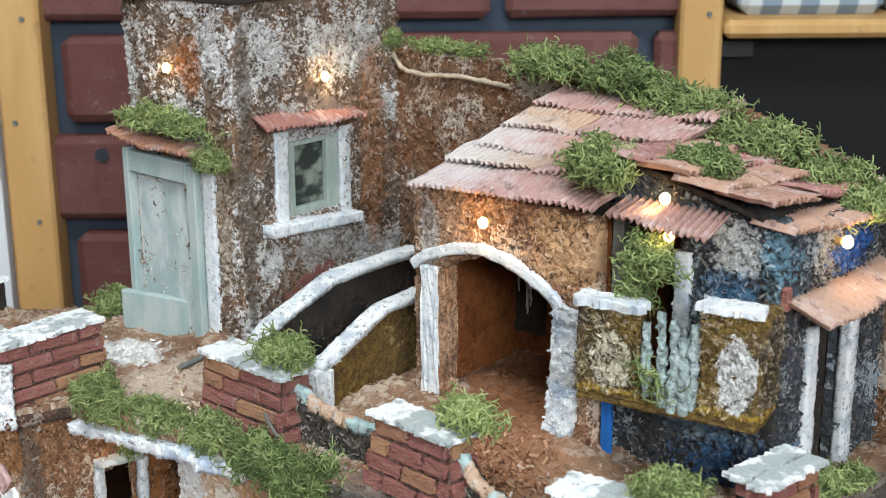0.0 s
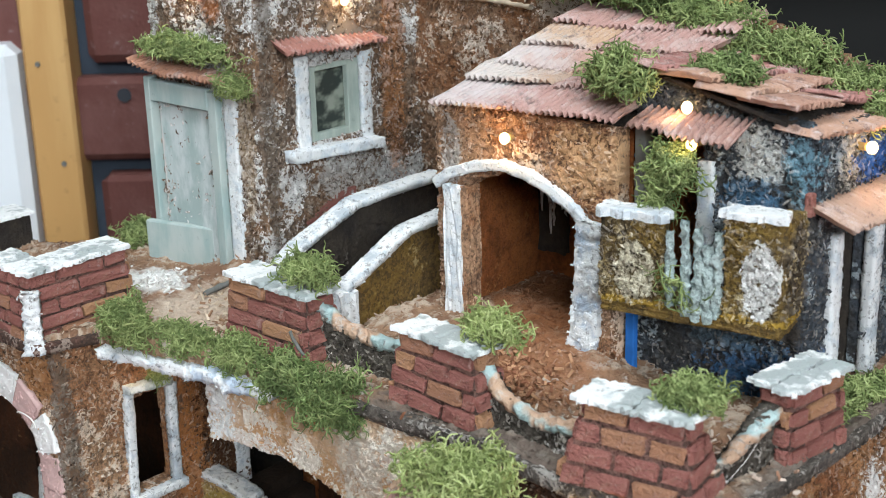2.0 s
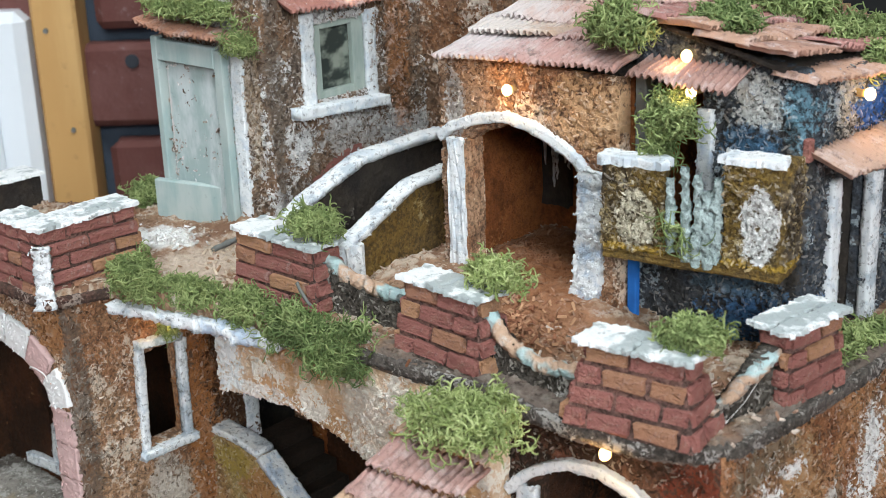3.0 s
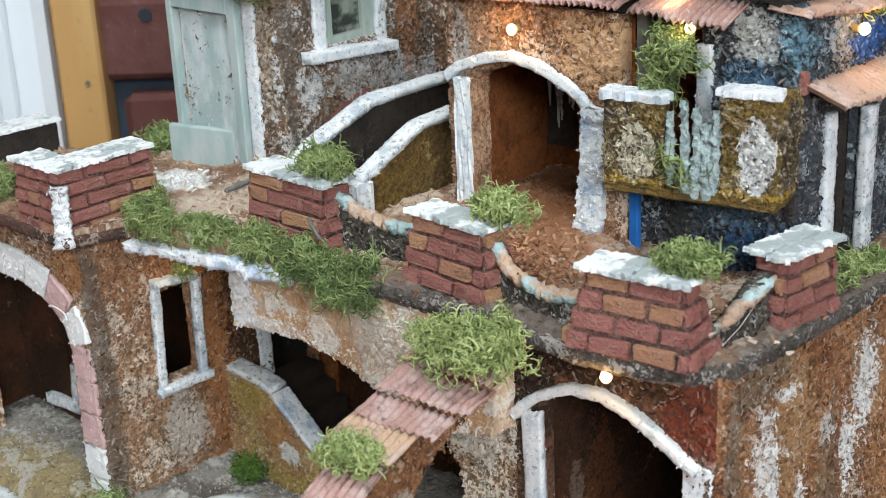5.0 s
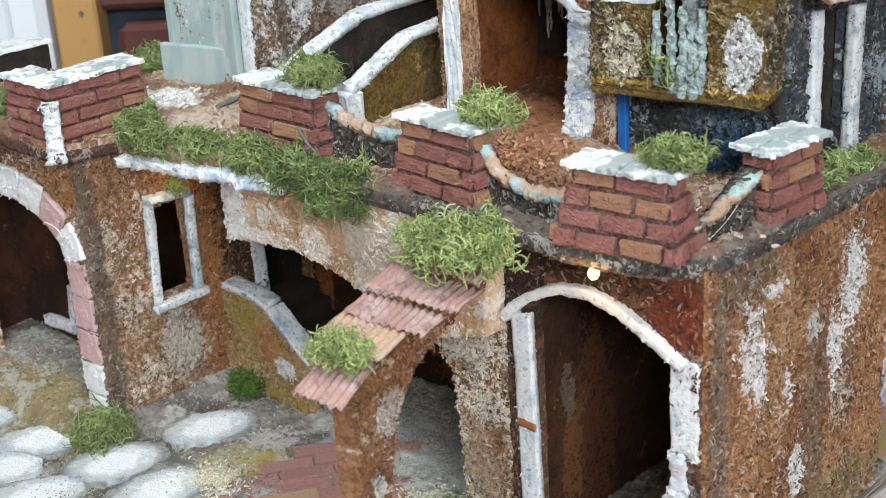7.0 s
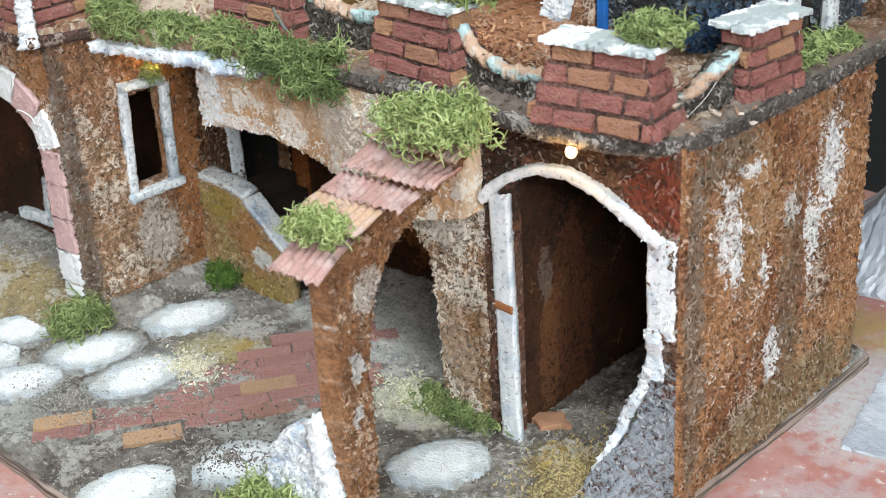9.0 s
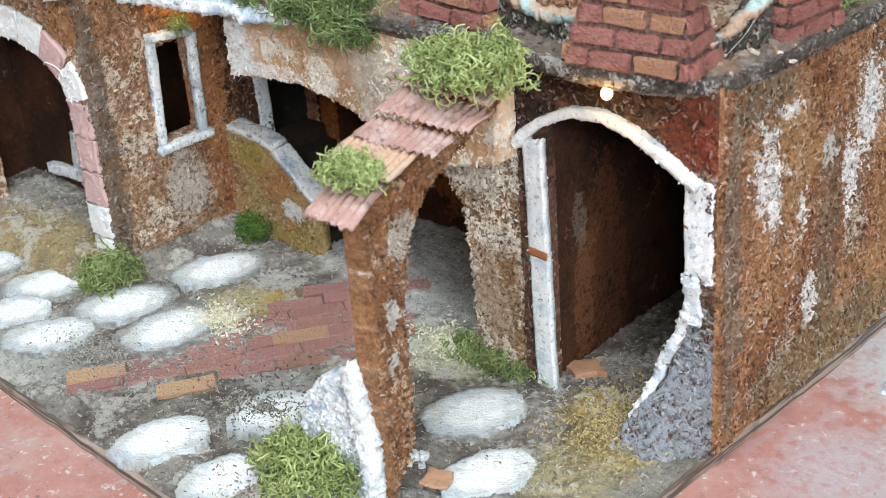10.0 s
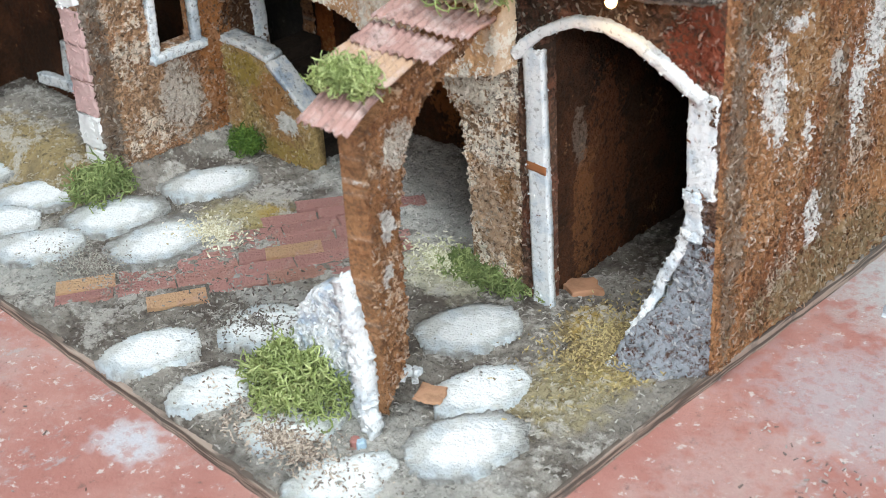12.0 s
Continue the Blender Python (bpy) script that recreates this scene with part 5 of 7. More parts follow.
built(sheet("low_wall", (-0.0065, 0.001, 0.1235), (0.12, 0.99, 0), (0, 0, 1), 0.03, 0.022, lambda u, v: v + 0.1235 < np.interp(u, [0, 0.006, 0.012, 0.02, 0.03], [0.1345, 0.132, 0.1345, 0.14, 0.1445]), 0.004, M_RUBBLE, 0.0008, 0.0009, 69), LOW, "parapet")

# ---- painted rope rails ----
def rope_paint():
    m = Nodes("painted_rope", 0.85)
    c = m.mix(m.ramp(m.noise(0.017, 2), 0.47, 0.53), (0.38, 0.5, 0.5), (0.5, 0.33, 0.23))
    c = m.mix(m.ramp(m.noise(0.004, 5, 0.7), 0.5, 0.68, 0, 0.5), c, (0.62, 0.62, 0.6))
    c = m.mix(m.ramp(m.noise(0.002, 5, 0.7), 0.58, 0.7, 0, 0.6), c, (0.14, 0.12, 0.11))
    return m.done(c, m.noise(0.0015, 4), 0.0012, 1.0)


M_ROPE = rope_paint()
for pts, n in (([(-0.157, 0.0005, 0.1445), (-0.1475, 0.0005, 0.1405), (-0.1395, 0.0005, 0.1388), (-0.1275, 0.0005, 0.1388), (-0.1125, 0.0005, 0.1385)], 1), ([(-0.0805, -0.0035, 0.144), (-0.0765, -0.004, 0.139), (-0.0705, -0.0045, 0.1353), (-0.0605, -0.005, 0.1333), (-0.0485, -0.0058, 0.1346), (-0.0365, -0.0062, 0.139)], 2), ([(-0.0095, -0.0045, 0.1335), (-0.0062, 0.003, 0.1322), (-0.0052, 0.0105, 0.1338), (-0.0035, 0.0185, 0.1378), (-0.0015, 0.0295, 0.142)], 3)):
    tagged(tube("rope_rail", pts, 0.0019 if n == 3 else 0.0023, M_ROPE, None, "", 12, 0.0011, 90 + n, 0.0008), "sagging rope-like coping painted pale blue and terracotta", "rail", "rails between the piers")

# ---- terrace stairs ----
built(sheet("stair_parapet_outer", (-0.2, 0.022, 0.1215), (0, 1, 0), (0, 0, 1), 0.085, 0.04, lambda u, v: v + 0.1215 < np.interp(u + 0.022, [0.022, 0.027, 0.059, 0.105], [0.142, 0.1455, 0.157, 0.1575]), 0.004, M_DARK, 0.0009, 0.0006, 46, chips=0), "dark grey stair parapet")
built(sheet("stair_parapet_inner", (-0.165, 0.018, 0.1215), (0, 1, 0), (0, 0, 1), 0.056, 0.04, lambda u, v: v + 0.1215 < np.interp(u + 0.018, [0.018, 0.0246, 0.0504, 0.0714], [0.1425, 0.1435, 0.155, 0.1565]), 0.004, M_YELLOW, 0.0009, 0.0006, 47, chips=0), "ochre-yellow stair parapet")
c1 = thing("parapet_coping", (-0.2, 0.06, 0.15), "white coping on the stair parapets", "coping")
sweep("coping_stone", [(-0.201, 0.022, 0.1425), (-0.201, 0.03, 0.1475), (-0.201, 0.059, 0.1575)], (0, -0.3, 1), 0.0075, 0.002, M_WHITE_WORN, c1, seed=91)
sweep("coping_stone", [(-0.201, 0.059, 0.1575), (-0.201, 0.072, 0.158), (-0.201, 0.107, 0.1585)], (0, 0, 1), 0.0075, 0.0022, M_WHITE, c1, seed=92)
sweep("coping_stone", [(-0.166, 0.019, 0.143), (-0.166, 0.0246, 0.1442), (-0.166, 0.0504, 0.1555), (-0.166, 0.0725, 0.157)], (0, -0.3, 1), 0.0065, 0.002, M_WHITE_WORN, c1, seed=93)
tagged(part("newel_block", box_bm(-0.17, -0.1615, 0.0145, 0.023, 0.1215, 0.1425, 0.0006, 0.0005, 5, 3), M_WHITE), "white roughcast block ending the stair parapet", "block")
steps = thing("terrace_stair", (-0.183, 0.06, 0.122), "dark plaster steps between the parapets", "stair")
for k in range(5):
    part("step", box_bm(-0.1965, -0.1685, 0.03 + 0.008 * k, 0.1, 0.1215 + 0.0028 * k, 0.1255 + 0.0028 * k, 0.0006), M_DARK, steps)

# ---- tower ----
built(sheet("tower_front", (-0.2925, 0.042, 0.1215), (1, 0, 0), (0, 0, 1), 0.0625, 0.139, None, 0.005, M_TOWER, 0.00075, 0.0012, 48, chips=380000), "grey pebbled plaster tower front above the green door")


def tower_open(u, v):
    y, z = u + 0.0415, v + 0.1215
    return ~((y > 0.065) & (y < 0.0945) & (z > 0.176) & (z < 0.206))


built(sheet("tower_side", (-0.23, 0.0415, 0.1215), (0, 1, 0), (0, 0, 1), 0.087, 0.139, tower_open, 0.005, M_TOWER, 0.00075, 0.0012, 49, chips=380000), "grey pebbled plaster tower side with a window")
built(sheet("tower_end", (-0.2925, 0.13, 0.1215), (0, -1, 0), (0, 0, 1), 0.088, 0.139, None, 0.004, M_TOWER, 0.0015, 0.001, 50, chips=0), "pebbled plaster end wall of the tower")
setting("tower_top", box_bm(-0.2985, -0.2275, 0.039, 0.131, 0.2605, 0.2625, 0.0005), M_DARK, "dark flat board on the tower", "roof")

door = thing("green_door", (-0.275, 0.041, 0.122), "grey-green painted wooden door with a raised kick panel", "door")
door_leaf = part("leaf", box_bm(-0.2895, -0.249, 0.0395, 0.0415, 0.1235, 0.1965, 0.0004), M_LEAF, door)
part("stile", box_bm(-0.2938, -0.2902, 0.036, 0.0416, 0.1235, 0.2005, 0.0004), M_GREEN_DOOR, door)
part("stile", box_bm(-0.254, -0.249, 0.036, 0.0394, 0.1235, 0.1985, 0.0004), M_GREEN_DOOR, door)
part("top_rail", box_bm(-0.2901, -0.2541, 0.036, 0.0394, 0.191, 0.1995, 0.0004), M_GREEN_DOOR, door)
part("kick_panel", box_bm(0, 0.0345, 0, 0.0035, 0, 0.022, 0.0005), M_GREEN_DOOR, door_leaf, "", pose(-0.2945, 0.0312, 0.1195, 0, 0, 14))
sweep("white_jamb", [(-0.2455, 0.0415, 0.122), (-0.2445, 0.0415, 0.1985)], (0, -1, 0), 0.0058, 0.0025, M_WHITE, door, "white roughcast jamb", seed=95)


# ---- corrugated card roofs ----
def corrugated(name, O, U, V, w, l, parent, label="", pitch=0.0025, amp=0.0009, seed=0, sag=0.0, material=None):
    """Corrugated strip: w along U, l along V (down the slope), ridges along V."""
    r = random.Random(seed)
    O, U, V = vec(*O), vec(*U), vec(*V)
    U, V = U / np.linalg.norm(U), V / np.linalg.norm(V)
    N = np.cross(U, V)
    N = N if N[2] > 0 else -N
    nu, nv = max(6, int(w / pitch * 6)), 5
    u, v = np.meshgrid(np.linspace(0, w, nu + 1), np.linspace(0, l, nv + 1), indexing="ij")
    ph = r.uniform(0, 6)
    rag = (np.array([r.uniform(-1, 1) for _ in range(nu + 1)])[:, None]) * 0.0006 * (v / l)
    P = O + u.reshape(-1, 1) * U + (v + rag).reshape(-1, 1) * V
    wave = amp * np.sin(u / pitch * 2 * math.pi + ph) + (grain(P, 0.012, seed).reshape(u.shape) - 0.5) * (0.0014 + 0.0022 * v / l) - sag * np.sin(u / w * math.pi) + (grain(P, 0.002, seed + 3).reshape(u.shape) - 0.5) * 0.0004
    F = P + wave.reshape(-1, 1) * N
    B = F - 0.00045 * N
    n = len(F)
    idx = np.arange(n).reshape(nu + 1, nv + 1)
    q = np.stack([idx[:-1, :-1], idx[1:, :-1], idx[1:, 1:], idx[:-1, 1:]], -1).reshape(-1, 4)
    rim = list(idx[:, 0]) + list(idx[-1, 1:]) + list(idx[::-1, -1][1:]) + list(idx[0, ::-1][1:-1])
    e = np.array([(rim[k], rim[(k + 1) % len(rim)]) for k in range(len(rim))])
    Q = np.concatenate([q, q[:, ::-1] + n, np.stack([e[:, 0], e[:, 0] + n, e[:, 1] + n, e[:, 1]], -1)])
    return put_mesh(name, quads_mesh(name, np.concatenate([F, B]), Q, True), material or M_TILE, parent, label)


def roof_rows(parent, O, U, V, w, lengths, lap, pieces, seed, rise=0.0009, skew=0.0, material=None):
    """Overlapping strips from the eave up: O at the eave's left end, V up the slope."""
    U, V = vec(*U) / np.linalg.norm(U), vec(*V) / np.linalg.norm(V)
    N = np.cross(U, V)
    N = N if N[2] > 0 else -N
    r = random.Random(seed)
    up = 0.0
    for k, l in enumerate(lengths):
        cuts = [0.0] + sorted(w * (j + r.uniform(-0.18, 0.18)) / pieces for j in range(1, pieces)) + [w]
        for a, b in zip(cuts[:-1], cuts[1:]):
            top = vec(*O) + U * (a + skew * k) + V * (up + l + lap) + N * (0.0006 + r.uniform(0, 0.0004))
            bot = vec(*O) + U * (a + skew * k) + V * (up + r.uniform(-0.0012, 0.0012)) + N * (rise + 0.0004 + r.uniform(0, 0.0009))
            corrugated("tile_strip", top, U, bot - top, b - a - 0.0002, np.linalg.norm(bot - top), parent, seed=seed * 50 + k * 7 + int(a * 1e4), material=material)
        up += l


def slope(dy, dz):
    n = math.hypot(dy, dz)
    return (0, dy / n, dz / n)


hood = thing("door_hood", (-0.27, 0.036, 0.203), "small terracotta corrugated hood over the green door", "hood")
corrugated("tile_strip", (-0.2975, 0.042, 0.2085), (1, 0, -0.05), (0, -0.9, -0.22), 0.0635, 0.0105, hood, seed=3, material=M_TILE_ORANGE)
wh = thing("window_hood", (-0.225, 0.08, 0.213), "small terracotta corrugated hood over the tower window", "hood")
corrugated("tile_strip", (-0.23, 0.0485, 0.2192), (0, 1, -0.06), (0.9, 0, -0.35), 0.0525, 0.0105, wh, seed=4, material=M_TILE_RED)
win = thing("tower_window", (-0.23, 0.08, 0.172), "white-framed tower window with a green-grey sash", "window")
sweep("jamb", [(-0.2295, 0.0622, 0.175), (-0.2295, 0.0622, 0.211)], (1, 0, 0), 0.0058, 0.0018, M_WHITE, win, seed=101)
sweep("jamb", [(-0.2295, 0.0962, 0.1715), (-0.2295, 0.0962, 0.208)], (1, 0, 0), 0.0048, 0.0018, M_WHITE, win, seed=102)
sweep("sill", [(-0.2295, 0.0522, 0.1738), (-0.2295, 0.1005, 0.1708)], (1, 0, 0), 0.004, 0.0065, M_WHITE, win, seed=103)
M_SASH = wood("grey_green_sash", (0.3, 0.36, 0.32), (0.4, 0.45, 0.4), 0.006, (1, 1, 0.3), 0.7)
for y0, y1, z0, z1 in ((0.0665, 0.0705, 0.1755, 0.2065), (0.0875, 0.0938, 0.1755, 0.2065), (0.0706, 0.0874, 0.1755, 0.179), (0.0706, 0.0874, 0.2035, 0.2065)):
    sash = part("sash_bar", box_bm(-0.2325, -0.2298, y0, y1, z0, z1, 0.0003), M_SASH, win)
glass = Nodes("old_glass", 0.08, 0.5)
M_GLASS = glass.done(glass.mix(glass.ramp(glass.noise(0.012, 3, 0.5, stretch=(1, 1, 1.4)), 0.42, 0.6), (0.04, 0.05, 0.045), (0.28, 0.31, 0.26)))
part("pane", box_bm(-0.2335, -0.2328, 0.07, 0.088, 0.178, 0.204, 0), M_GLASS, sash, "dark dirty pane")
blind = thing("blind_arch", (-0.2285, 0.077, 0.143), "blind red brick arch low on the tower wall", "arch")
sweep("brick_arc", [(-0.2295, 0.062 + 0.026 * k / 8, 0.143 + 0.009 * math.sin(k / 8 * 1.7)) for k in range(9)], (1, 0, 0), 0.004, 0.0012, M_BRICK, blind, seed=104)

M_SMEAR = plain("grey_brown_mortar", (0.27, 0.22, 0.18), 0.85, 0.2, 0.5, 0.006, 0.5)
HOOD = [(0.069, 0.2142), (0.0705, 0.2185), (0.0775, 0.2205), (0.0824, 0.2245), (0.0885, 0.222), (0.0955, 0.217), (0.0965, 0.2142)]
tagged(sheet("mortar_smear", (-0.2285, 0.065, 0.21), (0, 1, 0), (0, 0, 1), 0.035, 0.016, lambda u, v: in_poly(u + 0.065, v + 0.21, HOOD), 0.002, M_SMEAR, 0.0008, 0.0003, 105, 0.0008, None, True, 0, 0.003), "smooth grey mortar smeared above the window hood", "mortar")

# ---- back wall behind the upper house ----


def back_keep(u, v):
    return v + 0.1215 < np.interp(u - 0.231, [-0.231, -0.16, -0.1, -0.083, -0.065, -0.05, -0.029, 0.0], [0.2365, 0.2355, 0.2345, 0.232, 0.2282, 0.224, 0.2163, 0.2055])


built(sheet("wall_back_upper", (-0.231, 0.128, 0.1215), (1, 0, 0), (0, 0, 1), 0.231, 0.117, back_keep, 0.004, M_BACKWALL, 0.0012, 0.0012, 53, chips=200000), "ochre pebbled plaster back wall sloping down to one side")
M_TWIG = plain("dry_twig", (0.5, 0.4, 0.3), 0.8, 0.3, 0.4, 0.006)
tagged(tube("twig", [(-0.229, 0.1255, 0.2335), (-0.222, 0.1235, 0.228), (-0.21, 0.124, 0.2265), (-0.195, 0.1235, 0.228), (-0.18, 0.1245, 0.2275), (-0.166, 0.124, 0.2265)], 0.001, M_TWIG, None, "", 7, 0.0005, 111), "thin dry twig pinned along the back wall", "twig")

# ---- upper house ----


def house_open(u, v):
    x, z = u - 0.1465, v + 0.1215
    top = np.interp(x, [-0.133, -0.128, -0.1165, -0.1, -0.0915, -0.0852], [0.1785, 0.182, 0.186, 0.1838, 0.180, 0.1745])
    right = np.where(z < 0.16, -0.0848 - (0.16 - z) * 0.1, -0.0845)
    return ~((x > -0.133) & (x < right) & (z < top))


built(sheet("house_front", (-0.1465, 0.05, 0.1215), (1, 0, 0), (0, 0, 1), 0.075, 0.085, house_open, 0.005, M_HOUSE, 0.00075, 0.001, 54), "orange plaster house front with an arched porch")
built(sheet("house_end", (-0.1465, 0.128, 0.1215), (0, -1, 0), (0, 0, 1), 0.078, 0.084, None, 0.003, M_HOUSE, 0.0012, 0.001, 55, chips=0), "orange plaster end wall of the house")
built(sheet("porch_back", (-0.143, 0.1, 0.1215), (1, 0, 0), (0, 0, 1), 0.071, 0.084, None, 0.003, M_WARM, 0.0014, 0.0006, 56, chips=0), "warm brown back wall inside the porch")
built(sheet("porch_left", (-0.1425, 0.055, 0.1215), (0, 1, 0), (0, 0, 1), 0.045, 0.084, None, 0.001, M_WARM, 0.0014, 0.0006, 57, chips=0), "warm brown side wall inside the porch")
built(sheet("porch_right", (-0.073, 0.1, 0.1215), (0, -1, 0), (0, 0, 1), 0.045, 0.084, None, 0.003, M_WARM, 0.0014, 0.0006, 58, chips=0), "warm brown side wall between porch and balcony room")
pa = thing("porch_arch_trim", (-0.115, 0.05, 0.18), "white roughcast trim round the porch arch", "trim")
sweep("arch_band", [(-0.146, 0.0495, 0.178), (-0.14, 0.0495, 0.1825), (-0.128, 0.0495, 0.1868), (-0.1165, 0.0495, 0.1886), (-0.105, 0.0495, 0.1872), (-0.0955, 0.0495, 0.1838), (-0.087, 0.0495, 0.1785), (-0.0805, 0.0495, 0.1735)], (0, -1, 0), 0.0033, 0.003, M_WHITE, pa, seed=112)
part("post", box_bm(-0.1425, -0.1345, 0.0465, 0.0535, 0.1215, 0.1785, 0.0005, 0.0004, 9, 8), M_WHITE, pa, "white roughcast corner post")
part("reveal", box_bm(-0.1345, -0.1322, 0.0468, 0.0538, 0.1215, 0.1785, 0.0004, 0.0003, 19, 8), M_HOUSE, pa, "orange plaster side of the post")
sweep("jamb", [(-0.085, 0.0495, 0.1215), (-0.0838, 0.0495, 0.137), (-0.0815, 0.0495, 0.158), (-0.0805, 0.0495, 0.176)], (0, -1, 0), 0.0088, 0.003, M_BLUEWHITE, pa, "pale blue-grey roughcast jamb", jit=0.0008, seed=113)
# Solid dark block proud of the wall paints in the niche's shade.
nb = tagged(part("niche_block", box_bm(-0.1405, -0.1285, 0.0962, 0.0999, 0.1425, 0.168, 0.0004, 0.0004, 4, 4), M_DARK), "dark raised block standing in for a shaded niche, with pale drips", "niche")
for k, (x, z) in enumerate(((-0.1385, 0.158), (-0.1345, 0.15), (-0.133, 0.153), (-0.129, 0.16), (-0.1275, 0.1575))):
    tube("drip", [(x, 0.0957, 0.1675), (x + 0.0002, 0.0955, z)], 0.0009, M_WHITE_WORN, nb, "pale plaster drip", taper=0.35, jit=0.0004, seed=k)

left_roof = thing("house_roof", (-0.11, 0.08, 0.206), "pinkish terracotta corrugated roof in overlapping rows on the house", "roof")
part("roof_board", box_bm(-0.1445, -0.0725, 0.007, 0.0835, -0.0016, -0.0003, 0.0002), M_DARK, left_roof, "", Matrix.Translation((0, 0.0455, 0.2055)) @ pose(0, 0, 0, 16.5))
roof_rows(left_roof, (-0.1435, 0.0425, 0.2048), (1, 0.03, 0.035), (0, 1, 0.3), 0.0735, (0.018, 0.014, 0.015, 0.015, 0.018), 0.005, 2, 5, 0.0021, 0.0012)

# ---- balcony and blue house ----
built(sheet("blue_front", (-0.0715, 0.06, 0.1215), (1, 0, 0), (0, 0, 1), 0.0575, 0.112, lambda u, v: (v < 0.0915 + 0.2 * (0.0575 - u)) & ~((u > 0.004) & (u < 0.0245) & (v > 0.035) & (v < 0.083)), 0.004, M_BLUE, 0.00075, 0.0011, 59), "blue and grey pebbled house front with a balcony doorway")
built(sheet("blue_side", (-0.014, 0.0605, 0.1215), (0, 1, 0), (0, 0, 1), 0.066, 0.089, lambda u, v: ~((u > 0.0165) & (u < 0.039) & (v < 0.055)), 0.004, M_BLUE, 0.00075, 0.0011, 60), "blue and white pebbled side wall with a doorway")
# Dark plaster colour stands in for the unlit room behind the openings.
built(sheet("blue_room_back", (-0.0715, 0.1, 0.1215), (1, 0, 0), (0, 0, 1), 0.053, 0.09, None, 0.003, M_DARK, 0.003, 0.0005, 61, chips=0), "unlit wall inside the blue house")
bal = thing("balcony", (-0.035, 0.045, 0.153), "mustard plaster balcony with white coping and oval panels", "balcony")
part("floor_slab", box_bm(-0.0665, -0.0106, 0.0335, 0.052, 0.1545, 0.1577, 0.0005, 0.0003, 3, 6), M_YELLOW, bal)


def balcony_panel(name, x0, x1, z0, z1, seed):
    ob = sheet(name, (x0, 0.035, z0), (1, 0, 0), (0, 0, 1), x1 - x0, z1 - z0, None, 0.0035, M_BALCONY, 0.0007, 0.0009, seed, chips=900000)
    ob.parent = bal
    ob.matrix_parent_inverse = world_of(bal).inverted()
    return ob


balcony_panel("front_panel", -0.0668, -0.0465, 0.1575, 0.1845, 62)
balcony_panel("front_panel", -0.0278, -0.0112, 0.1575, 0.189, 63)
sp = sheet("side_panel", (-0.0112, 0.0352, 0.1575), (0, 1, 0), (0, 0, 1), 0.0165, 0.0315, None, 0.0035, M_BALCONY, 0.0009, 0.0009, 64)
sp.parent = bal
sp.matrix_parent_inverse = world_of(bal).inverted()
part("coping", slab_bm([(-0.068, 0.0325), (-0.0465, 0.0325), (-0.0465, 0.041), (-0.068, 0.0405)], 0.1842, 0.187, 0.0012, 0.0016, 12), M_WHITE, bal, "white roughcast coping")
part("coping", slab_bm([(-0.0292, 0.0325), (-0.0102, 0.0325), (-0.0102, 0.041), (-0.0292, 0.0405)], 0.1887, 0.1912, 0.0012, 0.0016, 13), M_WHITE, bal, "white roughcast coping")
bal.matrix_basis = Matrix.Translation((-0.0668, 0.0335, 0)) @ pose(0, 0, 0, 0, 0, 10) @ Matrix.Translation((0.0668, -0.0335, 0)) @ bal.matrix_basis
M_CACTUS = plaster("grey_green_crust", (0.46, 0.55, 0.54), (0.36, 0.45, 0.44), (0.16, 0.19, 0.18), (0.72, 0.79, 0.78), 0.6)
for k, (x, z0, z1) in enumerate(((-0.0452, 0.159, 0.182), (-0.0405, 0.157, 0.1855), (-0.0365, 0.156, 0.184), (-0.0335, 0.156, 0.1795), (-0.0308, 0.158, 0.1835))):
    y = 0.0345 + 0.174 * (x + 0.0668)
    tagged(tube("cactus", [(x, y, z0), (x + 0.0004, y - 0.0005, (z0 + z1) / 2), (x, y, z1)], 0.0017, M_CACTUS, None, "", 14, 0.001, 120 + k, 0.0006, 0.8), "crusty grey-green cactus column in the balcony gap", "cactus", "cacti on the balcony")
bd = thing("balcony_door", (-0.057, 0.06, 0.156), "open balcony doorway with grey-green and white jambs", "door frame")
part("jamb", box_bm(-0.0695, -0.0655, 0.0545, 0.0595, 0.1565, 0.2075, 0.0004), M_GREY_WOOD, bd)
part("jamb", box_bm(-0.0625, -0.06, 0.0555, 0.0595, 0.1565, 0.2, 0.0004), M_GREEN_DOOR, bd)
sweep("white_jamb", [(-0.0455, 0.0595, 0.1565), (-0.0455, 0.0595, 0.199)], (0, -1, 0), 0.0048, 0.003, M_BLUEWHITE, bd, seed=125)
aw = thing("balcony_awning", (-0.043, 0.045, 0.214), "dark red corrugated awning over the balcony", "awning")
corrugated("tile_strip", (-0.0672, 0.0597, 0.2128), (1, 0, 0.0), (0, -0.93, -0.3), 0.0365, 0.0145, aw, seed=6, material=M_TILE_DUSTY)
aw2 = thing("door_awning", (-0.008, 0.075, 0.19), "terracotta corrugated awning over the side door", "awning")
corrugated("tile_strip", (-0.0136, 0.0595, 0.1895), (0, 1, 0.0), (0.0155, -0.002, -0.0045), 0.062, 0.0165, aw2, seed=8, material=M_TILE_DUSTY)
part("bracket", box_bm(-0.0139, -0.0115, 0.0585, 0.0615, 0.187, 0.194, 0.0004), M_BRICK, aw2, "red painted bracket")
sd = thing("side_door", (-0.013, 0.088, 0.122), "white roughcast jambs round an open side doorway", "door frame")
sweep("white_jamb", [(-0.0135, 0.0755, 0.122), (-0.0135, 0.0755, 0.178)], (1, 0, 0), 0.0048, 0.003, M_WHITE, sd, seed=126)
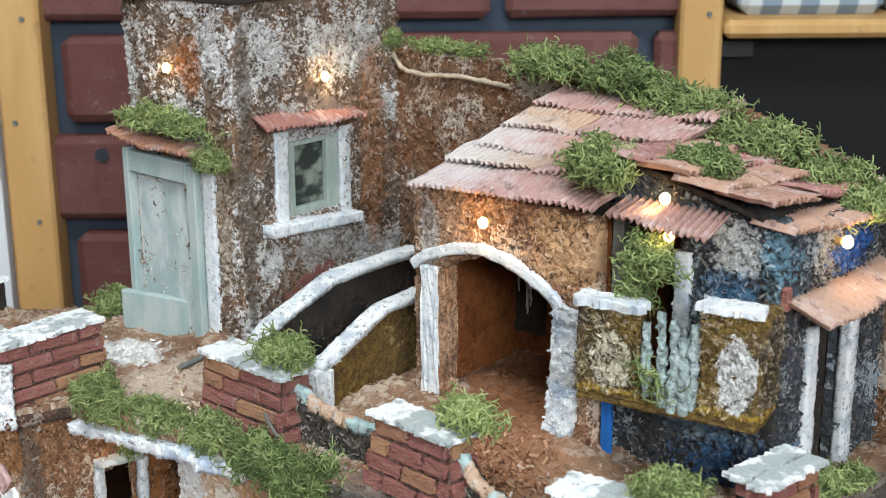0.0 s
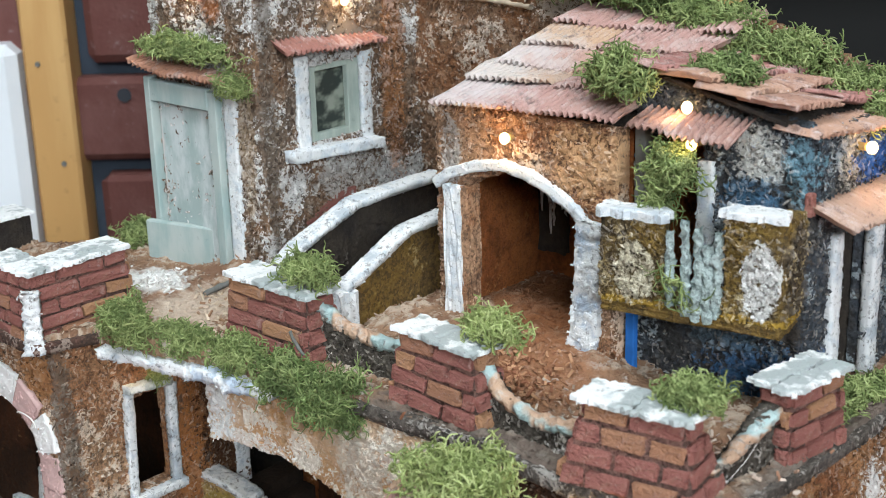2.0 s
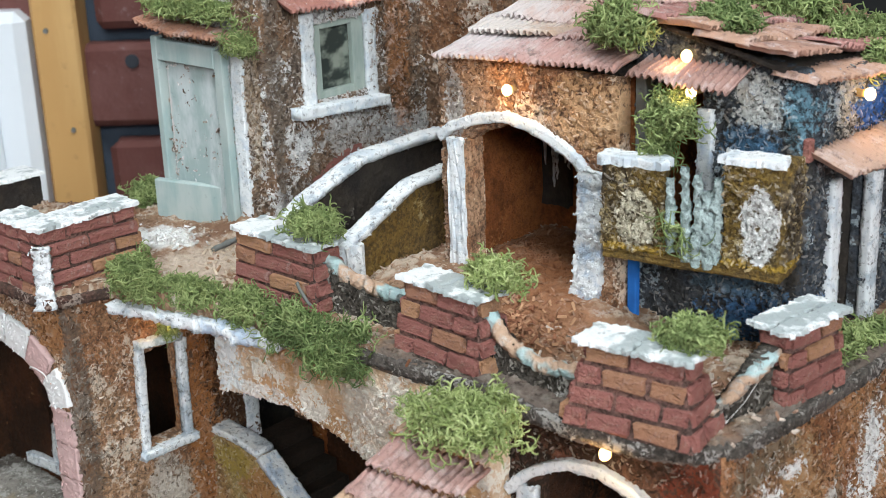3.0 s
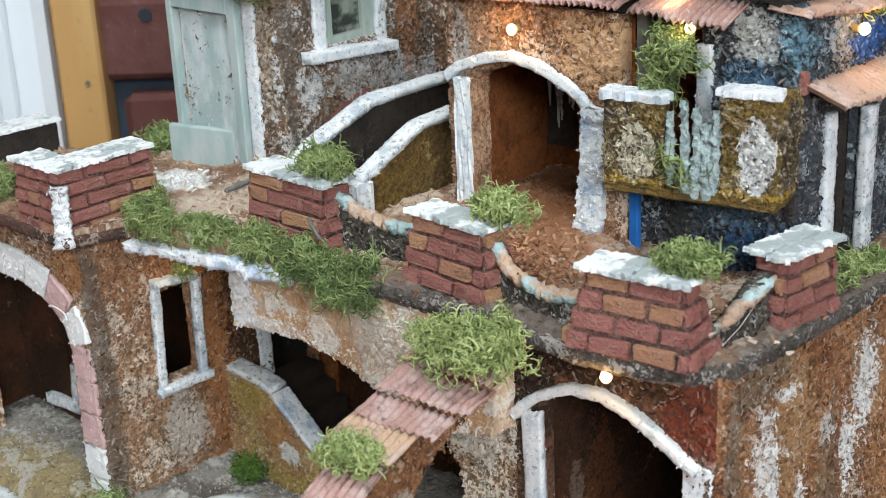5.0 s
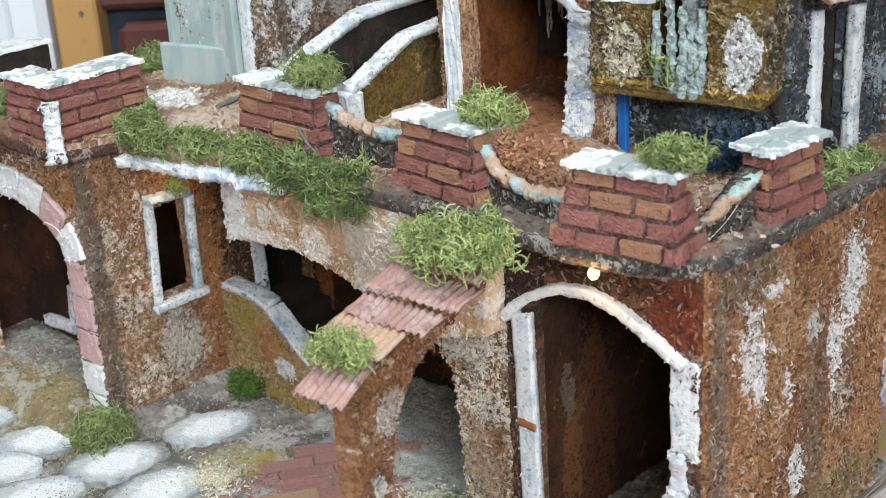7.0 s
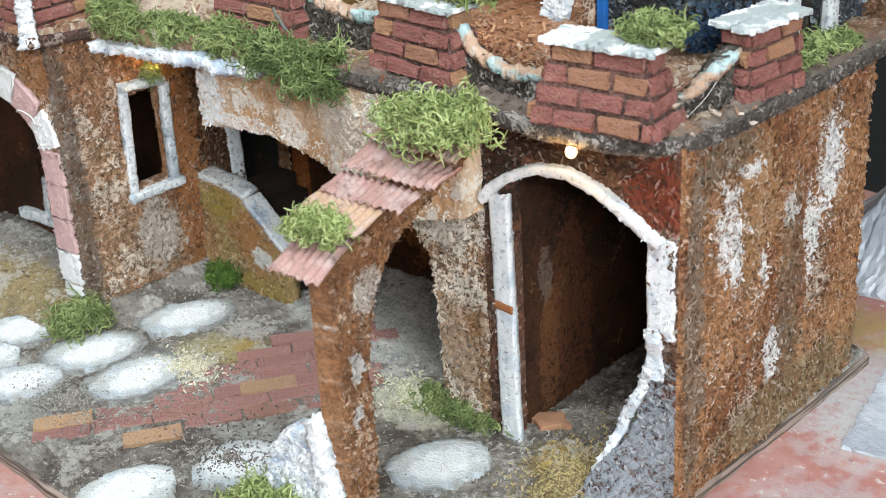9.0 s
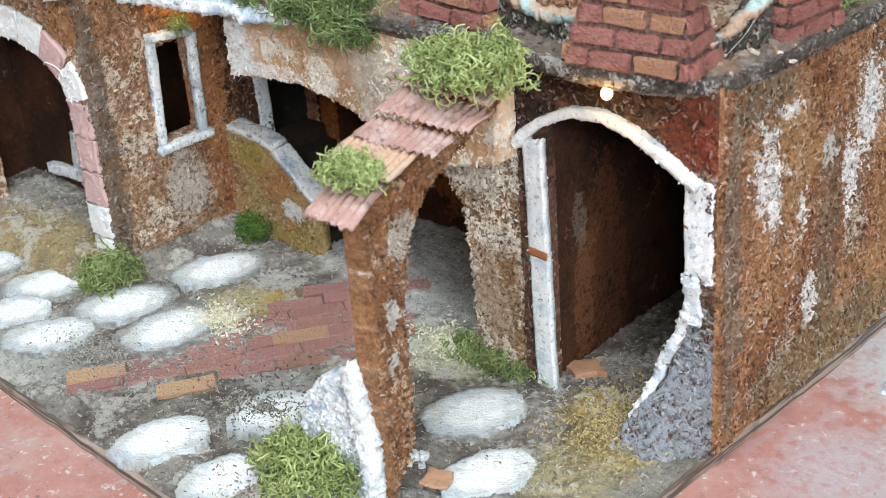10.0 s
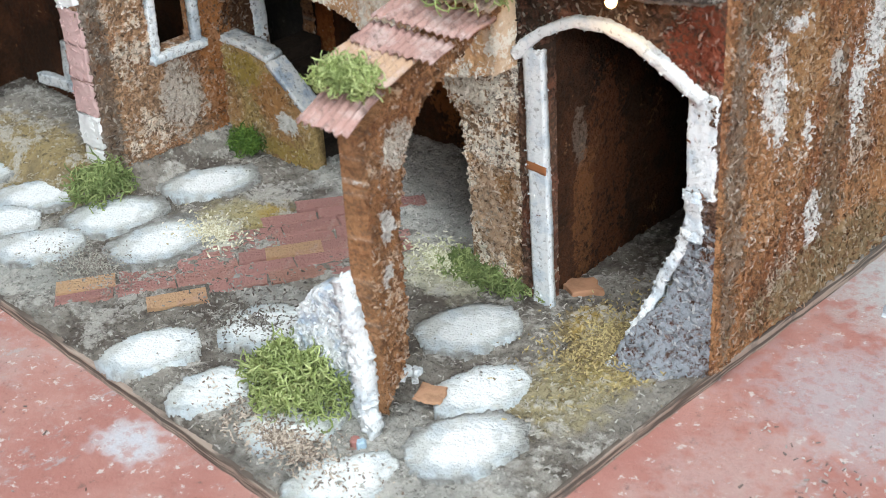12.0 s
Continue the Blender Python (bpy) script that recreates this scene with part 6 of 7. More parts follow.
sweep("white_jamb", [(-0.0135, 0.1015, 0.122), (-0.0135, 0.1015, 0.175)], (1, 0, 0), 0.005, 0.003, M_WHITE_WORN, sd, seed=127)
part("inner_post", box_bm(-0.0175, -0.0142, 0.0785, 0.0815, 0.1225, 0.176, 0.0004), M_GREEN_DOOR, sd)
tagged(part("blue_board", box_bm(-0.0705, -0.067, 0.052, 0.0545, 0.1225, 0.15, 0.0004), plain("bright_blue_paint", (0.02, 0.15, 0.5), 0.7, 0.3, 0.4, 0.006)), "bright blue painted board under the balcony", "board")

right_roof = thing("blue_house_roof", (-0.03, 0.09, 0.216), "terracotta corrugated roof in overlapping rows on the blue house", "roof")
part("roof_board", box_bm(-0.052, 0.0, 0, 0.056, -0.0022, -0.0008, 0.0002), M_DARK, right_roof, "", Matrix.Translation((-0.0185, 0.0555, 0.2152)) @ pose(0, 0, 0, -6.5, 12.4))
roof_rows(right_roof, (-0.0165, 0.0515, 0.2168), (0.0, 1, -0.125), (-1, 0, 0.2), 0.0605, (0.0125, 0.0135, 0.0135, 0.012), 0.005, 2, 9, 0.0024, -0.0006, M_TILE_RUSTY)
corrugated("tile_strip", (-0.0225, 0.0545, 0.2136), (0.1, 1, -0.07), (0.95, 0.18, -0.2), 0.053, 0.0135, right_roof, seed=481, material=M_TILE_RUSTY)

# ---- canopy beside the large arch ----
M_LEG = plaster("cream_leg_plaster", (0.55, 0.34, 0.19), (0.48, 0.26, 0.13), (0.1, 0.06, 0.04), (0.93, 0.84, 0.72), 0.82, [((-0.095, -0.003, 0.085), (0.014, 0.02, 0.022), (0.66, 0.58, 0.48), 0.85), ((-0.085, -0.003, 0.03), (0.012, 0.02, 0.02), (0.36, 0.17, 0.06), 0.7)], gain=0.8)
CA, CU = vec(-0.0585, -0.087, 0), vec(-0.2, 0.98, 0)


def canopy_keep(u, v):
    hole = (u > 0.0145) & (v < np.interp(u, [0.0145, 0.018, 0.024, 0.034, 0.05, 0.08], [0.066, 0.08, 0.0895, 0.096, 0.1, 0.106]))
    return ~hole & (v < 0.0965 + 0.3 * u) & ~(v < 0.006 + 0.9 * u)


def leg_keep(u, v):
    x = u - 0.13
    return (x > np.interp(v, [0, 0.036, 0.05, 0.062, 0.0705, 0.0745, 0.085], [-0.0963, -0.0963, -0.0972, -0.0997, -0.1062, -0.112, -0.13])) & (v < 0.115)


built(sheet("arch_leg", (-0.13, -0.003, 0), (1, 0, 0), (0, 0, 1), 0.0565, 0.1155, leg_keep, 0.008, M_LEG, 0.00075, 0.0011, 166), "cream and brown plaster leg of the canopy arch")
built(sheet("canopy_wall", tuple(CA), tuple(CU), (0, 0, 1), 0.0815, 0.117, canopy_keep, 0.0065, plaster("brown_orange_plaster", (0.4, 0.19, 0.08), (0.33, 0.14, 0.055), (0.1, 0.065, 0.045), (0.6, 0.42, 0.29), 0.1, [((-0.0625, -0.071, 0.088), (0.02, 0.008, 0.008), (0.62, 0.57, 0.5), 0.85), ((-0.06, -0.079, 0.066), (0.02, 0.003, 0.006), (0.68, 0.66, 0.63), 0.9), ((-0.06, -0.08, 0.05), (0.02, 0.003, 0.004), (0.7, 0.68, 0.65), 0.9)], gain=0.6), 0.00075, 0.001, 65), "brown plaster pillar and arch carrying a small canopy")
can = thing("canopy", (-0.062, -0.06, 0.1), "terracotta corrugated canopy in four overlapping rows", "canopy")
for k, (x, y, z, w, l, tilt) in enumerate(((-0.0712, -0.0968, 0.1022, 0.018, 0.0195, 0.25), (-0.0775, -0.0815, 0.109, 0.0225, 0.0165, 0.13), (-0.0795, -0.0675, 0.1128, 0.0285, 0.0125, 0.08), (-0.0815, -0.0572, 0.1156, 0.0325, 0.0165, 0.1), (-0.0838, -0.0425, 0.1192, 0.031, 0.012, 0.12))):
    up = vec(-0.22, 1, tilt) / np.linalg.norm((-0.22, 1, tilt))
    corrugated("tile_strip", vec(x, y, z) + up * l, (1, 0.1 + 0.04 * (k % 2), -0.06), -up, w, l, can, pitch=0.0027, amp=0.00055, seed=130 + k, material=M_TILE)


def rubble_keep(u, v):
    return v < np.interp(u, [0, 0.004, 0.008, 0.016, 0.024, 0.029, 0.031], [0.049, 0.0515, 0.044, 0.0425, 0.034, 0.02, 0.0])


built(sheet("broken_wall", (-0.0952, -0.0879, 0), (0.99, -0.02, 0), (0, 0, 1), 0.031, 0.053, lambda u, v: rubble_keep(0.031 - u, v), 0.006, M_BLUEWHITE, 0.0008, 0.0008, 66), "broken white roughcast wall stub at the pillar foot")
stub = thing("plaster_ridge", (-0.062, -0.089, 0), "crumbling white plaster ridge down the pillar edge", "plaster")
sweep("ridge", [(-0.0668, -0.0885, 0.051), (-0.0645, -0.089, 0.041), (-0.061, -0.0895, 0.022), (-0.0575, -0.0905, 0.0)], (0, -1, 0), 0.0035, 0.003, M_WHITE, stub, jit=0.0011, seed=131)


# ---- flagstones and brick path ----
STONES = [(-0.1445, -0.1075, 0.0145, 0.0095, 20), (-0.1108, -0.1073, 0.0125, 0.008, 35), (-0.1261, -0.0748, 0.0135, 0.009, 10), (-0.0711, -0.0334, 0.0145, 0.0105, 20), (-0.0469, -0.0567, 0.0135, 0.0095, 25), (-0.0321, -0.0802, 0.016, 0.012, 30), (-0.1998, -0.0619, 0.0175, 0.013, 40), (-0.2298, -0.0605, 0.0165, 0.0115, 20), (-0.234, -0.0915, 0.0145, 0.0105, 10), (-0.2232, -0.0193, 0.0155, 0.011, 30), (-0.2706, -0.0674, 0.0165, 0.0105, 10), (-0.0783, -0.1042, 0.0135, 0.008, 30), (-0.048, -0.113, 0.0135, 0.0085, 30), (-0.262, -0.088, 0.012, 0.009, 0), (-0.31, -0.075, 0.015, 0.01, 0)]
for n, (x, y, a, b, yaw) in enumerate(STONES):
    r = random.Random(200 + n)
    poly = [(1.36 * a * (1 + r.uniform(-0.22, 0.16)) * math.cos(k * 0.6283), 1.36 * b * (1 + r.uniform(-0.22, 0.16)) * math.sin(k * 0.6283)) for k in range(10)]
    ob = sheet("flagstone", (-0.032, -0.025, 0), (1, 0, 0), (0, 1, 0), 0.064, 0.05, lambda u, v: in_poly(u - 0.032, v - 0.025, poly), 0.003, M_STONE, 0.0011, 0.00035, 700 + n, 0.0009, None, True, 0, 0.0024)
    ob.parent = ground
    ob.matrix_basis = pose(x, y, 0.003 + r.uniform(-0.0003, 0.0004), r.uniform(-1.5, 1.5), r.uniform(-1.5, 1.5), yaw + 40)
d, e = vec(0.568, 0.823), vec(-0.823, 0.568)
r = random.Random(77)
M_PATH = brick_paint("dusty_pink_brick", (0.43, 0.22, 0.195), (0.5, 0.29, 0.17), 0.93)
meshes = [brick_mesh("path_brick", 0.0205, 0.003, 0.0074, 400 + k, M_PATH) for k in range(4)]
BEGIN = (0.053, 0.0, 0.0225, 0.038, 0.062, 0.076, 0.09)
for row, begin in enumerate(BEGIN):
    along = begin
    while along < 0.108 + 0.004 * row:
        p = vec(-0.1965, -0.1101) + d * (along + 0.0103) + e * ((row - 1) * 0.0081 + 0.002 + r.uniform(-0.0003, 0.0003))
        put_mesh("path_brick", meshes[r.randrange(4)], None, ground, "", pose(p[0], p[1], 0.0009 + r.uniform(-0.0003, 0.0003), r.uniform(-2, 2), r.uniform(-2, 2), 55.4 + r.uniform(-2, 2)))
        along += 0.0212
for x, y, yaw in ((-0.197, -0.0964, 57), (-0.1634, -0.0823, 58), (-0.1562, -0.0347, 56)):
    me = brick_mesh("path_brick", 0.021, 0.003, 0.0074, 405, M_ORANGE)
    put_mesh("path_brick", me, None, ground, "", pose(x, y, 0.0021, 0, 0, yaw))
tagged(part("terracotta_tile", slab_bm([(-0.0045, -0.004), (0.0005, -0.0047), (0.0042, -0.004), (0.0046, 0.001), (0.0038, 0.0045), (-0.001, 0.0038), (-0.0043, 0.0042)], 0.0, 0.0007, 0.0003, 0.001, 3), plain("terracotta_chip", (0.46, 0.26, 0.16), 0.85, 0.2, 0.6, 0.004, 0.4), None, "", pose(-0.0558, -0.0691, 0.0042, 3, 4, 25)), "loose square terracotta chip on the ground", "tile")


# ---- bulbs ----
def bulb(at, out, label="small warm glowing grain bulb in a brass socket", watts=0.012, glow=0.0017):
    ob = thing("bulb", at, label, "bulb", "small warm bulbs")
    bm = bmesh.new()
    bmesh.ops.create_uvsphere(bm, u_segments=14, v_segments=10, radius=glow)
    for v in bm.verts:
        v.co = Vector((v.co.x, v.co.y, v.co.z * 1.15))
    g = part("glass", bm, M_BULB, ob, "glowing glass", Matrix.Translation(at), True)
    bm = bmesh.new()
    bmesh.ops.create_cone(bm, cap_ends=True, segments=10, radius1=glow * 0.8, radius2=glow * 0.7, depth=0.004)
    q = Vector(out).to_track_quat("Z", "Y").to_matrix().to_4x4()
    part("socket", bm, M_SOCKET, ob, "", Matrix.Translation(Vector(at) - Vector(out) * 0.0038) @ q)
    lamp = bpy.data.lights.new("bulb_light", "POINT")
    lamp.energy, lamp.color, lamp.shadow_soft_size = watts, (1.0, 0.62, 0.25), glow
    l = new("bulb_light", lamp)
    l.location = Vector(at) + Vector(out) * 0.0045
    return ob


bulb((-0.0302, -0.0147, 0.1178), (0, -0.9, -0.4))
bulb((-0.2635, 0.0375, 0.2348), (0, -1, 0), watts=0.006)
bulb((-0.2255, 0.084, 0.2295), (1, 0, 0))
bulb((-0.1137, 0.0455, 0.1985), (0, -1, 0))
bulb((-0.0528, 0.0572, 0.2142), (0, -1, 0), watts=0.005)
bulb((-0.0465, 0.0502, 0.2052), (0, -1, 0), watts=0.003, glow=0.0016)
bulb((-0.0085, 0.088, 0.2022), (1, 0, 0))
bulb((-0.2445, -0.004, 0.1065), (1, 0, 0), watts=0.011, glow=0.001)


# ---- moss ----
def strands(start, go, L, radius, K, curl, r):
    """Curling three-sided strands from start along go: their points, vertices and faces."""
    n, S = len(start), 3
    axis = r.normal(size=(n, 3))
    axis /= np.linalg.norm(axis, axis=1)[:, None]
    P, p, g = [], start.copy(), go.copy()
    for k in range(K):
        P.append(p.copy())
        g = g + np.cross(axis, g) * r.uniform(0.2, curl, n)[:, None] + r.normal(size=(n, 3)) * 0.3
        g /= np.linalg.norm(g, axis=1)[:, None]
        p = p + g * (L / (K - 1))[:, None]
    P = np.array(P)
    T = np.gradient(P, axis=0)
    T /= np.linalg.norm(T, axis=2)[..., None] + 1e-9
    A = np.cross(T, vec(0.31, 0.52, 0.8))
    A /= np.linalg.norm(A, axis=2)[..., None] + 1e-9
    B = np.cross(T, A)
    taper = np.linspace(1, 0.25, K)[:, None, None] ** 0.4 * radius * r.uniform(0.7, 1.3, n)[None, :, None]
    X = np.stack([P + taper * (A * math.cos(2.094 * k) + B * math.sin(2.094 * k)) for k in range(S)], 2)
    base = np.arange(n)[:, None, None] * K * S
    i, j = np.meshgrid(np.arange(K - 1), np.arange(S), indexing="ij")
    a, b = (i * S + j).ravel(), (i * S + (j + 1) % S).ravel()
    Q = np.stack([base[:, 0] + a, base[:, 0] + b, base[:, 0] + b + S, base[:, 0] + a + S], -1).reshape(-1, 4)
    return P, X.transpose(1, 0, 2, 3).reshape(-1, 3), Q


def moss(at, radii, count, seed, label, length=0.006, lift=0.35, material=None, radius=0.00027):
    """A clump of forking, curling strands round at; the clump sits on its lower half."""
    r = np.random.RandomState(seed)
    n = count
    dirs = r.normal(size=(n, 3))
    dirs /= np.linalg.norm(dirs, axis=1)[:, None]
    dirs[:, 2] = np.where(dirs[:, 2] < -0.25, -dirs[:, 2], dirs[:, 2])
    rad = r.uniform(0.1, 0.92, n) ** 0.6
    R = vec(*radii)
    lump = 0.35 + 1.2 * grain(dirs * 1.0 + 5, 0.42, seed)
    start = dirs * rad[:, None] * R * lump[:, None] + vec(*at)
    go = dirs * 0.7 + r.normal(size=(n, 3)) * 0.8 + vec(0, 0, lift)
    go = go + 1.7 * np.stack([grain(start, 0.0055, seed + 40 + k) - 0.5 for k in range(3)], -1) * 2
    go /= np.linalg.norm(go, axis=1)[:, None]
    L = length * r.uniform(0.55, 1.2, n)
    P, V, Q = strands(start, go, L, radius, 7, 1.6, r)
    for at_step in (2, 3):
        side = (P[at_step + 1] - P[at_step]) / (L / 6)[:, None] + r.normal(size=(n, 3)) * 0.8
        side /= np.linalg.norm(side, axis=1)[:, None]
        _, V2, Q2 = strands(P[at_step], side, L * r.uniform(0.3, 0.6, n), radius * 0.9, 4, 1.5, r)
        V, Q = np.concatenate([V, V2]), np.concatenate([Q, Q2 + len(V)])
    ob = put_mesh("moss_clump", quads_mesh("moss_clump", V, Q, True), material or M_MOSS)
    return tagged(ob, label, "moss", "moss clumps")


DRY = "curly green moss clump "
MOSS = [
    ((-0.0885, -0.0945, 0.007), (0.02, 0.0155, 0.0135), 900, DRY + "at the foot of the broken white wall", 0.0085),
    ((-0.2485, -0.052, 0.006), (0.012, 0.012, 0.007), 260, DRY + "tufted beside the flagstones", 0.012),
    ((-0.09, -0.006, 0.003), (0.024, 0.0065, 0.004), 420, DRY + "trailing along the jamb foot", 0.006),
    ((-0.232, 0.008, 0.006), (0.008, 0.006, 0.008), 240, DRY + "against the stair wall", 0.005),
    ((-0.0625, -0.0375, 0.1255), (0.0185, 0.0145, 0.0085), 680, DRY + "heaped on the top of the canopy", 0.0075),
    ((-0.0665, -0.0825, 0.109), (0.009, 0.0085, 0.0035), 300, DRY + "on the lower canopy row", 0.006),
    ((-0.2275, -0.0275, 0.1265), (0.0135, 0.0085, 0.0115), 640, DRY + "on the white ledge", 0.0075),
    ((-0.205, -0.0185, 0.1245), (0.0145, 0.008, 0.0075), 480, DRY + "on the white ledge", 0.0065),
    ((-0.1805, -0.0155, 0.1235), (0.0145, 0.0075, 0.0075), 460, DRY + "on the white ledge", 0.0065),
    ((-0.1555, -0.0165, 0.122), (0.0145, 0.0085, 0.0115), 560, DRY + "hanging over the middle arch", 0.008),
    ((-0.1335, -0.0175, 0.1195), (0.0135, 0.0085, 0.0125), 600, DRY + "hanging over the middle arch", 0.0085),
    ((-0.163, 0.0015, 0.1535), (0.0125, 0.008, 0.0045), 380, DRY + "on a pier capstone", 0.0065),
    ((-0.082, 0.0015, 0.1535), (0.0105, 0.008, 0.0045), 360, DRY + "on a pier capstone", 0.0065),
    ((-0.0125, 0.0, 0.152), (0.0105, 0.0075, 0.0045), 420, DRY + "on the corner pier capstone", 0.0055),
    ((-0.002, 0.081, 0.127), (0.0075, 0.017, 0.004), 380, DRY + "on the terrace by the side door", 0.006),
    ((-0.3105, 0.038, 0.129), (0.008, 0.009, 0.0075), 260, DRY + "beside the green door", 0.006),
    ((-0.264, 0.037, 0.2125), (0.029, 0.0075, 0.0066), 800, DRY + "on the door hood", 0.0065),
    ((-0.0725, 0.052, 0.2205), (0.0135, 0.011, 0.0085), 620, DRY + "where the two roofs meet", 0.0075),
    ((-0.045, 0.066, 0.2235), (0.0105, 0.009, 0.0045), 520, DRY + "on the blue house roof", 0.0065),
    ((-0.1425, 0.118, 0.2365), (0.0175, 0.0095, 0.009), 620, DRY + "along the roof ridge", 0.0075),
    ((-0.1115, 0.118, 0.234), (0.0175, 0.0095, 0.009), 620, DRY + "along the roof ridge", 0.0075),
    ((-0.082, 0.115, 0.2285), (0.0185, 0.0105, 0.0075), 620, DRY + "along the roof ridge", 0.0075),
    ((-0.0535, 0.113, 0.2205), (0.0185, 0.0115, 0.0065), 640, DRY + "along the roof ridge", 0.0075),
    ((-0.0265, 0.112, 0.2125), (0.0175, 0.0105, 0.0065), 640, DRY + "along the roof ridge", 0.0075),
    ((-0.0115, 0.106, 0.2085), (0.0085, 0.014, 0.0055), 480, DRY + "at the low corner of the roof", 0.0075),
    ((-0.1985, 0.127, 0.2375), (0.024, 0.003, 0.002), 260, DRY + "thin on the back wall top", 0.0055),
    ((-0.0505, 0.0465, 0.195), (0.009, 0.008, 0.0105), 640, DRY + "bushing out above the balcony", 0.0065),
    ((-0.285, 0.04, 0.2625), (0.016, 0.01, 0.005), 380, DRY + "on the tower roof", 0.0065),
    ((-0.307, -0.045, 0.131), (0.011, 0.009, 0.008), 300, DRY + "behind the quoined pier", 0.0065),
    ((-0.338, -0.052, 0.003), (0.012, 0.008, 0.005), 220, DRY + "at the foot of the quoined arch", 0.007),
    ((-0.2155, 0.029, 0.1265), (0.01, 0.007, 0.004), 200, DRY + "on the terrace by the stairs", 0.0055),
]
for n, (at, radii, count, label, length) in enumerate(MOSS):
    moss(at, radii, int(count * 1.45), 500 + n, label, length, material=M_MOSS_DARK if n == 3 else M_MOSS_PALE if n in (0, 4, 5, 12) else M_MOSS_MID if n in (9, 10, 18, 20) else None, radius=0.00037 if n < 2 else 0.00033)
for at, radii, count, label, length, lift in (
    ((-0.2465, -0.0044, 0.0965), (0.0035, 0.0035, 0.0045), 150, DRY + "dangling from the small window lintel", 0.006, -0.8),
    ((-0.236, 0.034, 0.2015), (0.006, 0.003, 0.006), 150, DRY + "trailing from the door hood", 0.009, -1.0),
    ((-0.228, 0.1235, 0.238), (0.004, 0.005, 0.007), 150, DRY + "at the back corner of the tower", 0.006, -0.4),
    ((-0.0408, 0.0368, 0.1655), (0.0022, 0.0012, 0.006), 16, "long green grass blades hanging in the balcony gap", 0.014, -1.6),
    ((-0.0545, 0.0455, 0.185), (0.004, 0.0035, 0.006), 130, DRY + "hanging under the balcony bush", 0.008, -0.8),
):
    moss(at, radii, count, 560 + count, label, length, lift)


# ---- litter ----
def litter(name, at, radii, count, seed, label, size, tones, z=0.0032, rise=None):
    """Loose straw and chips scattered flat in a patch, thinning towards its rim."""
    r = np.random.RandomState(seed)
    a, d = r.uniform(0, 2 * math.pi, count), np.abs(r.normal(0, 0.45, count))
    P = np.stack([at[0] + radii[0] * d * np.cos(a), at[1] + radii[1] * d * np.sin(a), z + r.uniform(0, 0.0008, count)], -1)
    if rise:
        P[:, 2] += rise(P[:, 0], P[:, 1])
    X, Q = flakes(P, vec(1, 0, 0)[None], vec(0, 1, 0)[None], vec(0, 0, 1), r, size)
    m = Nodes(name + "_tone", 0.85, 0.25)
    c = m.mix(m.ramp(m.island(), 0.2, 0.8), *tones)
    return tagged(put_mesh(name, quads_mesh(name, X, Q, False), m.done(c)), label, "litter", "", "stuff")


litter("straw", (-0.031, -0.012), (0.024, 0.04), 2200, 1, "mustard-coloured straw scattered before the arch", 0.0006, ((0.48, 0.38, 0.18), (0.2, 0.15, 0.08)))
litter("straw", (-0.19, -0.045), (0.02, 0.014), 700, 2, "cream straw scattered beside the brick path", 0.0007, ((0.72, 0.68, 0.55), (0.5, 0.45, 0.3)))
litter("straw", (-0.108, -0.006), (0.02, 0.014), 800, 3, "cream straw scattered at the arch leg", 0.0007, ((0.7, 0.67, 0.52), (0.45, 0.44, 0.28)))
litter("sawdust", (-0.075, -0.112), (0.04, 0.014), 1600, 4, "pale sawdust and wood chips near the board edge", 0.0006, ((0.55, 0.46, 0.38), (0.2, 0.15, 0.12)))
litter("sawdust", (-0.205, -0.088), (0.035, 0.018), 1100, 5, "pale sawdust between the flagstones", 0.0005, ((0.4, 0.38, 0.33), (0.2, 0.17, 0.15)))
litter("sawdust", (-0.13, -0.075), (0.05, 0.03), 900, 6, "dark crumbs along the brick path", 0.0006, ((0.32, 0.3, 0.27), (0.1, 0.08, 0.07)))
litter("crumbs", (0.06, -0.03), (0.06, 0.13), 260, 7, "grey crumbs and flakes on the tabletop", 0.0006, ((0.5, 0.48, 0.46), (0.16, 0.12, 0.11)), -0.0049)
litter("crumbs", (-0.2, -0.17), (0.1, 0.03), 200, 8, "grey crumbs and flakes on the tabletop", 0.0006, ((0.55, 0.52, 0.5), (0.16, 0.12, 0.11)), -0.0049)
for n, (x, y, s) in enumerate(((-0.0722, -0.0638, 0.0032), (-0.0685, -0.062, 0.0024), (-0.0705, -0.0668, 0.002), (-0.0665, -0.0655, 0.0016))):
    r = random.Random(810 + n)
    tagged(part("plaster_chip", slab_bm([(x + s * r.uniform(0.7, 1.2) * math.cos(k * 1.257), y + s * r.uniform(0.5, 1) * math.sin(k * 1.257)) for k in range(5)], 0.0018, 0.0032 + 0.4 * s, 0.0004, 0.001, 811 + n), M_WHITE_WORN), "broken white plaster chip at the pillar foot", "chip", "chips at the pillar foot")
peb = thing("painted_pebble", (-0.0569, -0.0988, 0.002), "small pebble smeared with red and pale blue paint", "pebble")
for n, (dx, tone) in enumerate(((-0.0011, (0.36, 0.16, 0.14)), (0.0011, (0.36, 0.48, 0.58)))):
    part("smear", slab_bm([(-0.0569 + dx + 0.0015 * math.cos(k * 1.05), -0.0988 + 0.0018 * math.sin(k * 1.05)) for k in range(6)], 0.0015, 0.0045, 0.0004, 0.001, 820 + n), plain("pebble_paint_%d" % n, tone, 0.6), peb)
M_THREAD = plain("white_thread", (0.75, 0.73, 0.7), 0.7)
